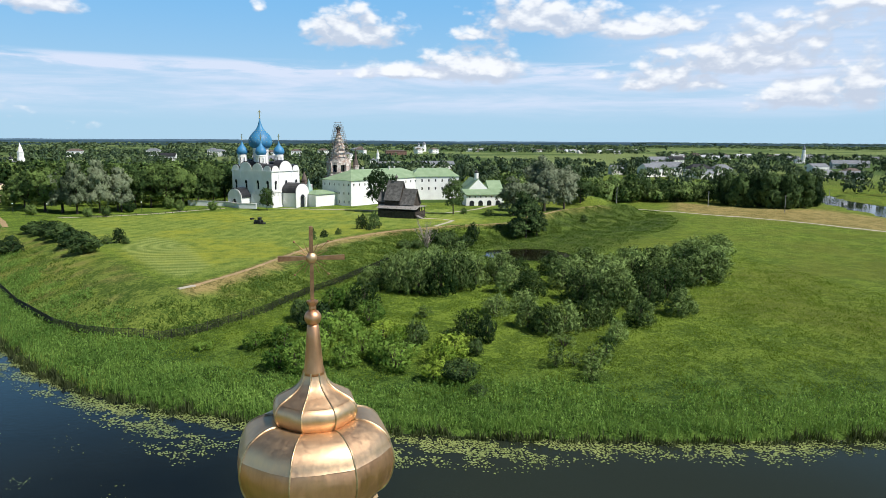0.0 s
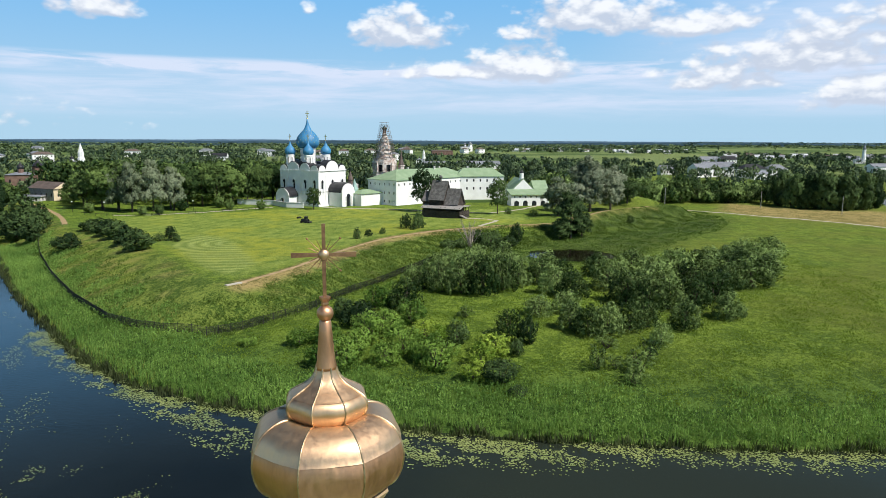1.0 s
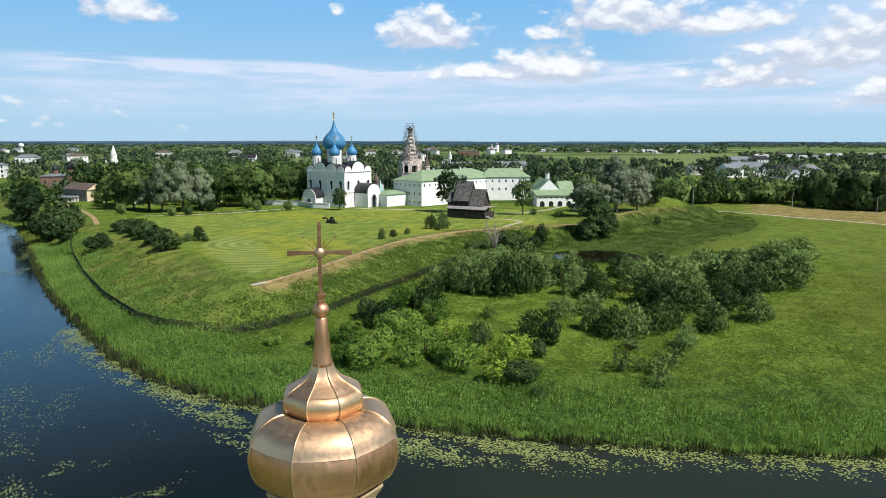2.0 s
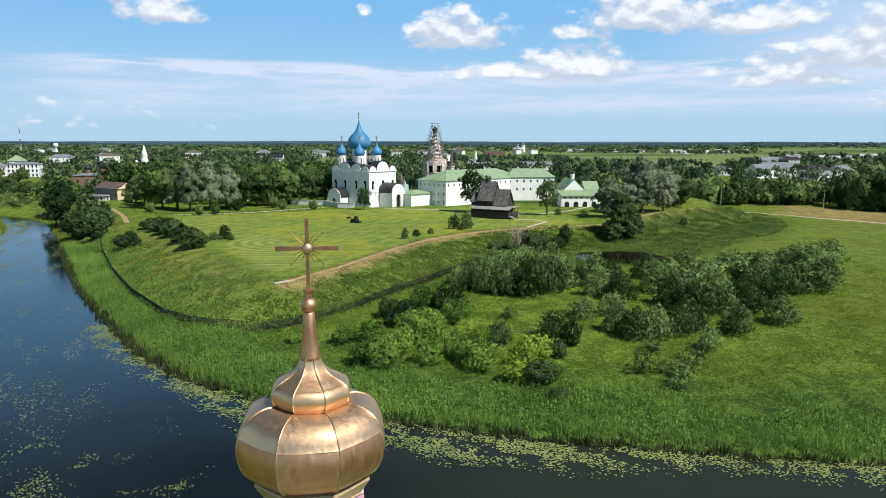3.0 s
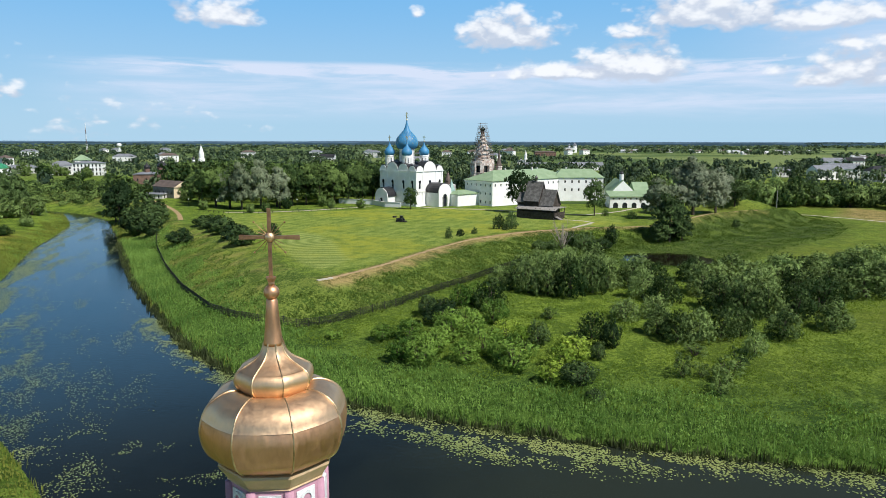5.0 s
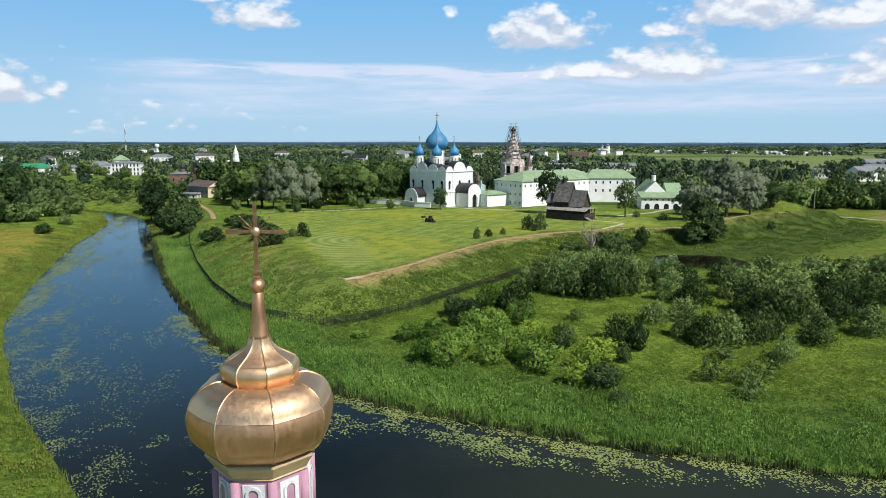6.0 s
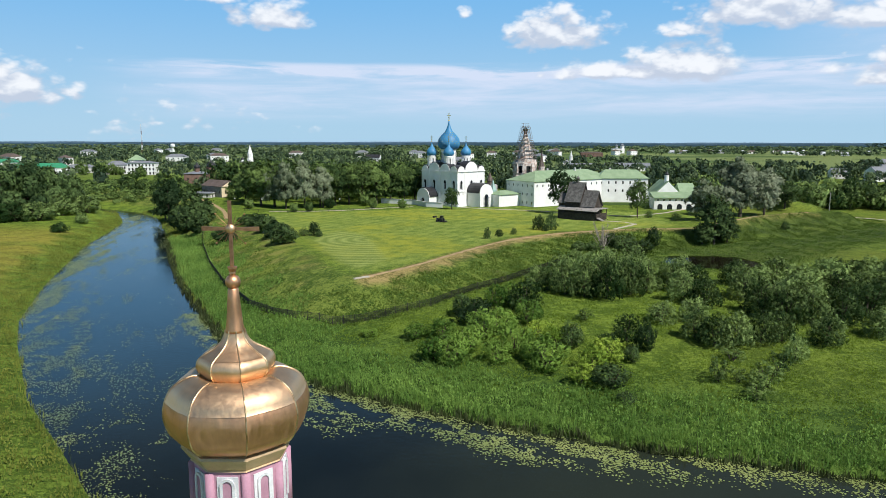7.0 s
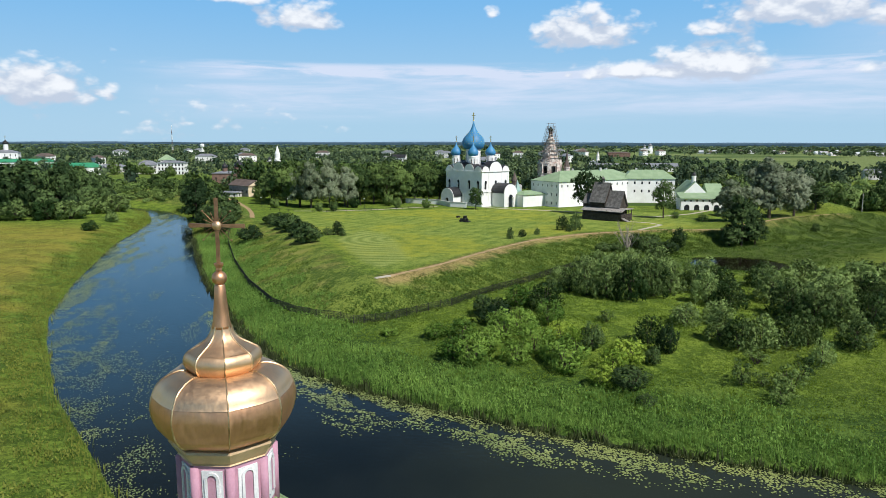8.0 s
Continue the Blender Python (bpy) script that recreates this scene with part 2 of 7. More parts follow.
# gilded copper sheets of the near cupola: worn, dented, streaked by rain, brown where the gilding has gone
copper_gilt, n, b = material("worn_gilded_copper", 0.3, 1.0)
p = place_of(n)
wear = n.noise(p, 1.1, 5.0, 0.6, 0.3)
down = n.node("ShaderNodeVectorMath", p, (1.0, 1.0, 0.16), operation="MULTIPLY").outputs[0]
streak = n.noise(down, 11.0, 5.0, 0.68)
scratch = n.noise(p, 26.0, 4.0, 0.7)
each = n.node("ShaderNodeObjectInfo").outputs["Random"]
tone = n.math("ADD", n.math("MULTIPLY", wear, 0.45), n.math("MULTIPLY", streak, 0.40))
tone = n.math("ADD", tone, n.math("MULTIPLY", scratch, 0.15))
tone = n.math("ADD", tone, n.math("MULTIPLY", n.math("SUBTRACT", each, 0.5), 0.24))
n.put(b.inputs["Base Color"], n.mix(n.step(tone, 0.12, 0.68), (0.58, 0.355, 0.225), (0.84, 0.59, 0.36)))
n.put(b.inputs["Roughness"], n.step(n.math("ADD", n.math("MULTIPLY", streak, 0.6), n.math("MULTIPLY", scratch, 0.4)), 0.3, 0.7, 0.40, 0.57))
relief(n, b, n.math("ADD", n.noise(p, 2.6, 2.0, 0.5), n.math("MULTIPLY", scratch, 0.10)), 0.16, 0.05)

# gilt with its base browned for the lower sheets' downward shade and against reflections; also on spire and ball
toned_gilt, n, b = material("browned_gilt_sheet", 0.3, 1.0)
p = place_of(n)
streak = n.noise(n.node("ShaderNodeVectorMath", p, (1.0, 1.0, 0.2), operation="MULTIPLY").outputs[0], 9.0, 5.0, 0.66)
browning = n.math("ADD", n.math("MULTIPLY", n.noise(p, 1.3, 4.0, 0.6, 0.4), 0.6), n.math("MULTIPLY", streak, 0.4))
n.put(b.inputs["Base Color"], n.mix(n.step(browning, 0.28, 0.72), (0.54, 0.285, 0.16), (0.78, 0.46, 0.265)))
n.put(b.inputs["Roughness"], n.step(streak, 0.3, 0.7, 0.42, 0.56))
relief(n, b, n.noise(p, 2.6, 2.0, 0.5), 0.16, 0.05)

# river water: dark, still, with fine ripples
river_water, n, b = material("dark_river_water", 0.04, 0.0, 0.5)
p = place_of(n)
deep = n.mix(n.step(n.noise(p, 0.03, 4.0), 0.35, 0.65), (0.006, 0.010, 0.0115), (0.011, 0.016, 0.0165))
silt = n.step(n.math("ADD", n.node("ShaderNodeSeparateXYZ", p).outputs[0], n.math("MULTIPLY", n.noise(p, 0.05, 3.0), 30.0)), 2.0, 32.0)
n.put(b.inputs["Base Color"], n.mix(silt, deep, (0.021, 0.027, 0.018)))
b.inputs["IOR"].default_value = 1.33
stretched = n.node("ShaderNodeVectorMath", p, (1.0, 1.6, 1.0), operation="MULTIPLY").outputs[0]
calm = n.step(n.noise(p, 0.02, 3.0), 0.4, 0.62, 0.25, 1.0)
relief(n, b, n.math("MULTIPLY", n.noise(stretched, 1.1, 3.0, 0.6), calm), 0.22, 0.12)
n.put(b.inputs["Roughness"], n.step(n.noise(p, 0.05, 3.0), 0.4, 0.65, 0.03, 0.10))

pond_water, n, b = material("brown_pond_water", 0.07, 0.0, 0.5)
b.inputs["IOR"].default_value = 1.33
p = place_of(n)
n.put(b.inputs["Base Color"], n.mix(n.noise(p, 0.3, 4.0), (0.006, 0.005, 0.003), (0.014, 0.011, 0.007)))

# ---------------------------------------------------------------- the lie of the land
def smooth(x, lo, hi):
    t = np.clip((x - lo) / (hi - lo), 0, 1)
    return t * t * (3 - 2 * t)


def edge_distance(line, X, Y, closed=True):
    best = np.full(X.shape, 1e18)
    pts = list(line) + ([line[0]] if closed else [])
    for (ax, ay), (bx, by) in zip(pts, pts[1:]):
        dx, dy = bx - ax, by - ay
        t = np.clip(((X - ax) * dx + (Y - ay) * dy) / (dx * dx + dy * dy), 0, 1)
        best = np.minimum(best, (X - ax - t * dx) ** 2 + (Y - ay - t * dy) ** 2)
    return np.sqrt(best)


def within(line, X, Y):
    odd = np.zeros(X.shape, bool)
    for (ax, ay), (bx, by) in zip(line, list(line[1:]) + [line[0]]):
        if ay != by:
            odd ^= ((ay > Y) != (by > Y)) & (X < (bx - ax) * (Y - ay) / (by - ay) + ax)
    return odd


def signed(line, X, Y):
    d = edge_distance(line, X, Y)
    return np.where(within(line, X, Y), -d, d)


def wave(X, Y, size, seed=0):
    """Cheap smooth unevenness between about -1 and 1."""
    a = np.zeros(X.shape)
    rng = np.random.RandomState(seed)
    for i in range(9):
        k = (0.6 + 1.4 * rng.rand()) / size
        w = rng.rand() * 6.283
        a += np.sin((X * math.cos(w) + Y * math.sin(w)) * k * 6.283 + rng.rand() * 6.283)
    return a / 4.0


RIVER = [(-330, 374), (-265, 366), (-240, 363), (-210, 348), (-180, 331), (-159, 308), (-130, 260), (-107, 219), (-81, 173), (-60, 141),
         (-45, 119.5), (-33, 106), (-19.7, 97), (-3, 89.5), (10, 84.7), (20, 82), (30.5, 79.5), (47, 76), (70, 73.3), (120, 70), (250, 66),
         (420, 60), (420, 30), (250, 34), (100, 37), (40, 39), (0, 44), (-20, 52), (-35, 62), (-45.6, 72.6), (-61, 87.4), (-82, 113),
         (-93, 128), (-111, 161), (-122, 184), (-141, 224), (-153, 257), (-166, 290), (-187, 322), (-221, 350), (-250, 353), (-330, 356)]
BACKWATER = [(303, 381), (289, 339), (276, 298), (262, 250), (262, 200), (320, 200), (325, 260), (328, 346), (330, 392), (350, 430), (325, 430)]
CREST = [(-154, 345), (-128, 300), (-106, 256), (-97, 240), (-86, 234), (-69, 209), (-52.5, 184), (-38, 155), (-30, 142.5), (-25.8, 139.5), (-18.5, 149),
         (-8.5, 172), (-2, 189), (9, 210), (22, 224), (36, 232), (52, 237), (66, 240), (82, 252), (105, 280), (125, 294), (139, 298),
         (137, 306), (122, 322), (125, 420), (300, 520), (300, 900), (-700, 900), (-700, 430), (-300, 425), (-230, 402), (-185, 368)]
TOE = [(-172, 338), (-146, 298), (-119, 252), (-100, 222), (-93, 214), (-77, 183), (-61.7, 157), (-48, 138), (-40, 130), (-34, 126),
       (-26, 123.7), (-20, 128), (-10, 138), (-2.4, 152), (6, 165), (15, 182), (23, 196), (36, 209), (50, 219), (66, 227), (83, 242), (98, 248),
       (117, 263), (146, 291), (158, 311), (150, 326), (140, 342), (150, 420), (330, 500), (330, 950), (-750, 950), (-750, 405), (-310, 392), (-215, 364)]
POND = (63.5, 203.5, 14.5, 12.5)


def raw_height(X, Y):
    water = np.minimum(signed(RIVER, X, Y), signed(BACKWATER, X, Y))
    flood = 0.75 + 2.2 * smooth(water / (48 - 30 * smooth(-18 - X, 0, 14)), 0, 1) + 0.12 * wave(X, Y, 17, 2) * smooth(water, 1, 10)
    plateau = 8.0 - 2.0 * np.clip((Y - 150) / 180, 0, 1) + 0.08 * wave(X, Y, 30, 3)
    crest, toe = signed(CREST, X, Y), signed(TOE, X, Y)
    s = np.clip(np.maximum(-toe, 0) / (np.maximum(-toe, 0) + np.maximum(crest, 0) + 1e-6), 0, 1)
    s = np.where(toe > 0, 0, np.where(crest < 0, 1, s))
    s = s * 0.55 + 0.45 * s * s * (3 - 2 * s)
    z = flood * (1 - s) + plateau * s + 0.22 * wave(X, Y, 9, 5) * smooth(s, 0, 0.3) * smooth(1 - s, 0, 0.3)
    z = z + 1.7 * (1 - smooth(edge_distance([(80, 252), (105, 279), (125, 293), (140, 298)], X, Y, False), 1.0, 7.0))
    z = z + 4.6 * (1 - smooth(np.hypot((X - 124) / 30, (Y - 317) / 13), 0.1, 1.0))
    far = smooth(Y, 420, 800)
    z = z * (1 - far) + far * 6.0
    z = z + 3.0 * smooth(np.hypot(X, Y), 1400, 4600)
    pond = np.hypot((X - POND[0]) / POND[2], (Y - POND[1]) / POND[3]) + 0.09 * wave(X, Y, 9, 12)
    z = np.where(pond < 1.6, z * smooth(pond, 0.95, 1.6) + (1 - smooth(pond, 0.95, 1.6)) * (2.25 - 1.0 * smooth(1.05 - pond, 0, 0.3)), z)
    near = smooth(46 - Y, 0, 26) * smooth(water, 0, 8) * smooth(70 - np.abs(X + 5), 0, 40)
    z = z + near * 5.5
    bank = np.where(water < 0, np.maximum(-1.6, 0.1 + water * 0.5), np.minimum(z, 0.1 + water * 0.55))
    return np.where(water < 2.5, bank, z)


def lines(points):
    out = [points[0][0]]
    for (a, _), (b, step) in zip(points, points[1:]):
        k = max(1, round((b - a) / step))
        out += [a + (b - a) * (i + 1) / k for i in range(k)]
    return np.array(out)


GX = lines([(-4800, 0), (-1200, 300), (-500, 60), (-260, 10), (-130, 3), (100, 1.45), (240, 3), (420, 10), (1000, 60), (2000, 200), (4800, 350)])
GY = lines([(-400, 0), (-60, 40), (40, 8), (270, 1.45), (440, 3), (700, 12), (1500, 60), (2500, 120), (4850, 240)])
MX, MY = np.meshgrid(GX, GY)
MZ = raw_height(MX, MY)


def ground_z(x, y):
    """The ground sheet's height (bilinear between its corners)."""
    x, y = np.asarray(x, float), np.asarray(y, float)
    i = np.clip(np.searchsorted(GX, x) - 1, 0, len(GX) - 2)
    j = np.clip(np.searchsorted(GY, y) - 1, 0, len(GY) - 2)
    u, v = (x - GX[i]) / (GX[i + 1] - GX[i]), (y - GY[j]) / (GY[j + 1] - GY[j])
    return (MZ[j, i] * (1 - u) + MZ[j, i + 1] * u) * (1 - v) + (MZ[j + 1, i] * (1 - u) + MZ[j + 1, i + 1] * u) * v


def gz(x, y):
    return float(ground_z(x, y))


def mesh_of(name, verts, faces, mat=None, shade=False, attributes=()):
    """A mesh from numpy arrays; faces of one size."""
    verts, faces = np.asarray(verts, np.float32), np.asarray(faces, np.int32)
    k = faces.shape[1]
    me = bpy.data.meshes.new(name)
    me.vertices.add(len(verts))
    me.vertices.foreach_set("co", verts.ravel())
    me.loops.add(faces.size)
    me.loops.foreach_set("vertex_index", faces.ravel())
    me.polygons.add(len(faces))
    me.polygons.foreach_set("loop_start", np.arange(len(faces), dtype=np.int32) * k)
    me.polygons.foreach_set("loop_total", np.full(len(faces), k, np.int32))
    me.polygons.foreach_set("use_smooth", np.full(len(faces), shade, bool))
    for key, values in attributes:
        me.attributes.new(key, "FLOAT", "POINT").data.foreach_set("value", np.asarray(values, np.float32).ravel())
    me.update(calc_edges=True)
    me.validate()
    if mat:
        me.materials.append(mat)
    return me


CREST_PATH = [(-24.0, 141.4), (-21.8, 145.0), (-18.9, 149.8), (-14, 160), (-9.6, 171), (-3, 188), (3, 199.5), (9, 209), (15.5, 217), (22.3, 223.2),
              (34, 231), (47, 237.5), (60, 240.5), (72, 246), (84, 255), (98, 272), (110, 283), (124, 292)]
PARK_PATH = [(-96, 283), (-82, 284.5), (-66, 294), (-54, 304), (-40, 316.5)]
LAWN = [(-82, 240), (-60, 210), (-45, 178), (-36, 162), (-30, 150), (-25, 147.5), (-19, 156), (-10, 176), (-3, 193), (8, 214), (20, 228), (36, 238),
        (52, 243), (64, 250), (60, 300), (20, 312), (-30, 306), (-60, 292), (-95, 270)]
HOLLOW = [(46, 192), (44, 214), (56, 228), (78, 246), (98, 270), (120, 290), (142, 300), (160, 300), (150, 272), (132, 247), (105, 222), (80, 194), (60, 184)]
CUT = [(-51.8, 199), (-50, 220), (-41, 212), (-33.7, 197), (-23.5, 165), (-27.5, 151), (-36, 160)]
DRY_FIELD = [(170, 318), (196, 358), (213, 331), (233, 314), (258, 324), (268, 288), (250, 200), (214, 232), (200, 268), (178, 298)]

w_river = signed(RIVER, MX, MY)
toe_d, crest_d = signed(TOE, MX, MY), signed(CREST, MX, MY)
path_d = edge_distance(CREST_PATH, MX, MY, closed=False)
lawn_in = smooth(-signed(LAWN, MX, MY), -2.0, 2.5)
slope_west = smooth(-toe_d, -2, 2) * smooth(crest_d, -3, 1) * smooth(-22 - MX, 0, 10) * smooth(MX + 125, 0, 20)
lawn_in = np.maximum(lawn_in, 0.25 * slope_west)
cut = smooth(-signed(CUT, MX, MY), -1.0, 1.5)
slope_in = smooth(-toe_d, -2, 2) * smooth(crest_d, -3, 1) * (1 - 0.9 * smooth(MX, 28, 50) * smooth(crest_d, 0, 2))
below = smooth(crest_d, -3.0, 0.5)
dry = (1 - 0.65 * smooth(MX, 50, 85)) * np.clip(smooth(2.4 + 2.4 * below + 0.9 * wave(MX, MY, 7, 15) - path_d, 0, 3.4) * (0.45 + 0.7 * below + 0.35 * wave(MX, MY, 6, 8)), 0, 1)
dry = np.maximum(dry, 0.34 * slope_in * smooth(wave(MX, MY, 13, 9) + 0.7 * (MX < -25) * (MY > 150), 0.55, 1.3))
dry = np.maximum(dry, 0.95 * smooth(-signed(DRY_FIELD, MX, MY), -6, 6))
gold = (0.9 * smooth(-30 - MX - 0.25 * MY, 0, 12) * smooth(262 - MY, 0, 30) * smooth(w_river + 3.0 * wave(MX, MY, 14, 83), 5.0, 12) * np.clip(0.88 + 0.2 * wave(MX, MY, 30, 14), 0, 1))
west = smooth(edge_distance(RIVER[:21], MX, MY, False) - edge_distance(RIVER[22:], MX, MY, False), 0, 6)
gold = gold * west
lush = smooth(30 - w_river, 0, 18) * (MX > -140) * (1 - 0.75 * west)
# darker green ground in the hollow and, faintly, towards the eastern bank
marsh = smooth(-signed(HOLLOW, MX, MY), -9, 7) * np.clip(0.85 + 0.3 * wave(MX, MY, 14, 13), 0, 1)
marsh = np.maximum(marsh, 0.18 * smooth(MX, 28, 62) * smooth(58 - w_river, 0, 30))
far_field = smooth(np.hypot(MX, MY), 500, 900)

ground_mat, n, b = material("meadow_ground", 0.95, 0.0, 0.1)
g = n.node("ShaderNodeNewGeometry").outputs["Position"]
attr = {k: n.node("ShaderNodeAttribute", attribute_name=k).outputs["Fac"] for k in ("lawn", "slope", "dry", "lush", "marsh", "cut", "far", "gold")}
big, mid, fine = n.noise(g, 0.035, 4.0, 0.6), n.noise(g, 0.22, 5.0, 0.65, 0.3), n.noise(g, 1.3, 6.0, 0.78)
small = n.noise(g, 3.1, 4.0, 0.7)
tuft = n.math("ADD", n.math("MULTIPLY", n.step(mid, 0.36, 0.64), 0.22), n.math("ADD", n.math("MULTIPLY", n.step(fine, 0.40, 0.60), 0.22), n.math("MULTIPLY", n.step(small, 0.36, 0.64), 0.12)))
tuft = n.math("ADD", tuft, 0.22)
meadow = n.mix(n.step(tuft, 0.38, 0.64), (0.078, 0.134, 0.017), (0.194, 0.276, 0.036))
east = n.step(n.math("ADD", n.node("ShaderNodeSeparateXYZ", g).outputs[0], n.math("MULTIPLY", big, 60.0)), 55.0, 150.0, 0.15, 1.0)
meadow = n.mix(n.math("MULTIPLY", n.step(big, 0.36, 0.66, 0.1, 0.6), east), meadow, (0.150, 0.165, 0.030))
rough_grass = n.mix(n.step(tuft, 0.41, 0.61), (0.048, 0.092, 0.014), (0.170, 0.228, 0.040))
# mowing swathes on the lawn
swathe = n.node("ShaderNodeTexWave", None, 0.065, 5.0, 2.0, 0.6)
n.put(swathe.inputs[0], n.node("ShaderNodeVectorRotate", g, (0, 0, 0), (0, 0, 1), 0.35).outputs[0])
mown = n.mix(n.step(n.math("ADD", n.math("MULTIPLY", swathe.outputs["Fac"], 0.09), n.math("MULTIPLY", tuft, 0.91)), 0.3, 0.7),
             (0.12, 0.19, 0.028), (0.29, 0.355, 0.072))
mown = n.mix(n.math("MULTIPLY", n.step(big, 0.45, 0.60), n.step(mid, 0.35, 0.65, 0.15, 0.75)), mown, (0.34, 0.35, 0.035))
arcs = n.node("ShaderNodeTexWave", None, 0.085, 1.0, 2.0, 1.5, wave_type="RINGS", rings_direction="Z")
n.put(arcs.inputs[0], n.node("ShaderNodeVectorMath", g, (34.0, -200.0, 0.0), operation="ADD").outputs[0])
mown = n.mix(n.math("MULTIPLY", attr["cut"], 0.6), mown, n.mix(n.math("ADD", n.math("MULTIPLY", arcs.outputs["Fac"], 0.8), n.math("MULTIPLY", tuft, 0.3)), (0.13, 0.20, 0.04), (0.38, 0.43, 0.13)))
straw = n.mix(n.step(tuft, 0.35, 0.65), (0.23, 0.172, 0.066), (0.38, 0.295, 0.118))
# lush bank ground, its colour darkened to stand in for shade between the reeds
reed_floor = n.mix(n.step(tuft, 0.35, 0.65), (0.038, 0.080, 0.014), (0.118, 0.200, 0.034))
fields = n.mix(n.step(n.noise(g, 0.0035, 2.0, 0.5), 0.44, 0.56), (0.075, 0.12, 0.036), (0.165, 0.21, 0.072))
colour = n.mix(attr["lush"], meadow, reed_floor)
colour = n.mix(attr["slope"], colour, rough_grass)
colour = n.mix(attr["marsh"], colour, n.mix(n.step(tuft, 0.35, 0.65), (0.038, 0.064, 0.014), (0.088, 0.128, 0.027)))
colour = n.mix(attr["lawn"], colour, mown)
colour = n.mix(n.math("MULTIPLY", attr["dry"], n.step(tuft, 0.3, 0.6, 0.55, 1.0)), colour, straw)
colour = n.mix(attr["gold"], colour, n.mix(n.step(tuft, 0.3, 0.68), (0.185, 0.172, 0.030), (0.315, 0.285, 0.050)))
colour = n.mix(attr["far"], colour, fields)
n.put(b.inputs["Base Color"], colour)
relief(n, b, tuft, 1.0, 0.5)

nx, ny = len(GX), len(GY)
idx = np.arange(nx * ny).reshape(ny, nx)
quads = np.stack([idx[:-1, :-1], idx[:-1, 1:], idx[1:, 1:], idx[1:, :-1]], -1).reshape(-1, 4)
ground = new("ground", mesh_of("ground", np.stack([MX, MY, MZ], -1).reshape(-1, 3), quads, ground_mat, True,
             [("lawn", lawn_in), ("slope", slope_in), ("dry", dry), ("lush", lush), ("marsh", marsh), ("cut", cut), ("far", far_field), ("gold", gold)]))
tagged(ground, "grassy meadow, earthen rampart and mown lawn by a river", "ground", kind="structure")

river = new("water", mesh_of("water", [(-340, -60, 0), (440, -60, 0), (440, 440, 0), (-340, 440, 0)], [(0, 1, 2, 3)], river_water))
tagged(river, "dark still river water with fine ripples", "river", kind="structure")
ring = [(POND[0] + 1.25 * POND[2] * math.cos(a / 24 * math.tau), POND[1] + 1.25 * POND[3] * math.sin(a / 24 * math.tau), 2.0) for a in range(24)]
pond_bm = bmesh.new()
pond_bm.faces.new([pond_bm.verts.new(p) for p in ring])
pond_me = bpy.data.meshes.new("pond")
pond_bm.to_mesh(pond_me)
pond_me.materials.append(pond_water)
tagged(new("water_pond", pond_me), "brown shallow pond in a grassy hollow", "pond", kind="structure")


def strip(name, line, width, mat, label, lift=0.05, ragged=0.25):
    """A path laid along a line on the ground."""
    pts, rng = [], random.Random(len(line))
    for (ax, ay), (bx, by) in zip(line, line[1:]):
        k = max(1, int(math.hypot(bx - ax, by - ay) / 0.8))
        pts += [(ax + (bx - ax) * i / k, ay + (by - ay) * i / k) for i in range(k)]
    pts.append(line[-1])
    verts, faces = [], []
    for i, (x, y) in enumerate(pts):
        a, c = pts[max(i - 1, 0)], pts[min(i + 1, len(pts) - 1)]
        d = Vector((c[0] - a[0], c[1] - a[1])).normalized()
        for s in (-1.0, -0.5, 0.0, 0.5, 1.0):
            w = s * width / 2 * (1 + rng.uniform(-ragged, ragged) * (abs(s) == 1))
            px, py = x - d.y * w, y + d.x * w
            verts.append((px, py, gz(px, py) + (lift if abs(s) < 1 else lift - 0.08)))
        if i:
            o = 5 * i
            faces += [(o - 5 + j, o - 4 + j, o + j + 1, o + j) for j in range(4)]
    ob = new(name, mesh_of(name, verts, [f[::-1] for f in faces], mat, True))
    return tagged(ob, label, "path", kind="structure")


strip("path_crest", CREST_PATH, 1.5, dirt, "trodden dirt path along the rampart crest", 0.04, 0.55)
strip("path_field", [(141, 330), (150, 326), (162, 319), (178.6, 297.3), (200.7, 267.6), (214.1, 231), (222, 190)], 2.6, gravel, "pale gravel track across the meadow")
strip("path_town", [(-158, 350), (-154, 343.6), (-141, 325), (-122, 294), (-110, 271), (-101.5, 252)], 2.2, dirt, "dirt path down the plateau's end")
strip("path_churchyard", [(-18, 316), (-6, 309), (6, 307), (22, 299), (34, 291), (52, 283), (70, 300), (84, 322)], 2.2, gravel, "pale path by the white buildings")
strip("path_park", PARK_PATH, 2.0, gravel, "pale sandy path along the park edge", 0.05, 0.5)
strip("path_wooden_church", [(40, 262), (47, 259), (50, 254), (44, 243), (40, 236)], 1.8, gravel, "pale path to the wooden church")

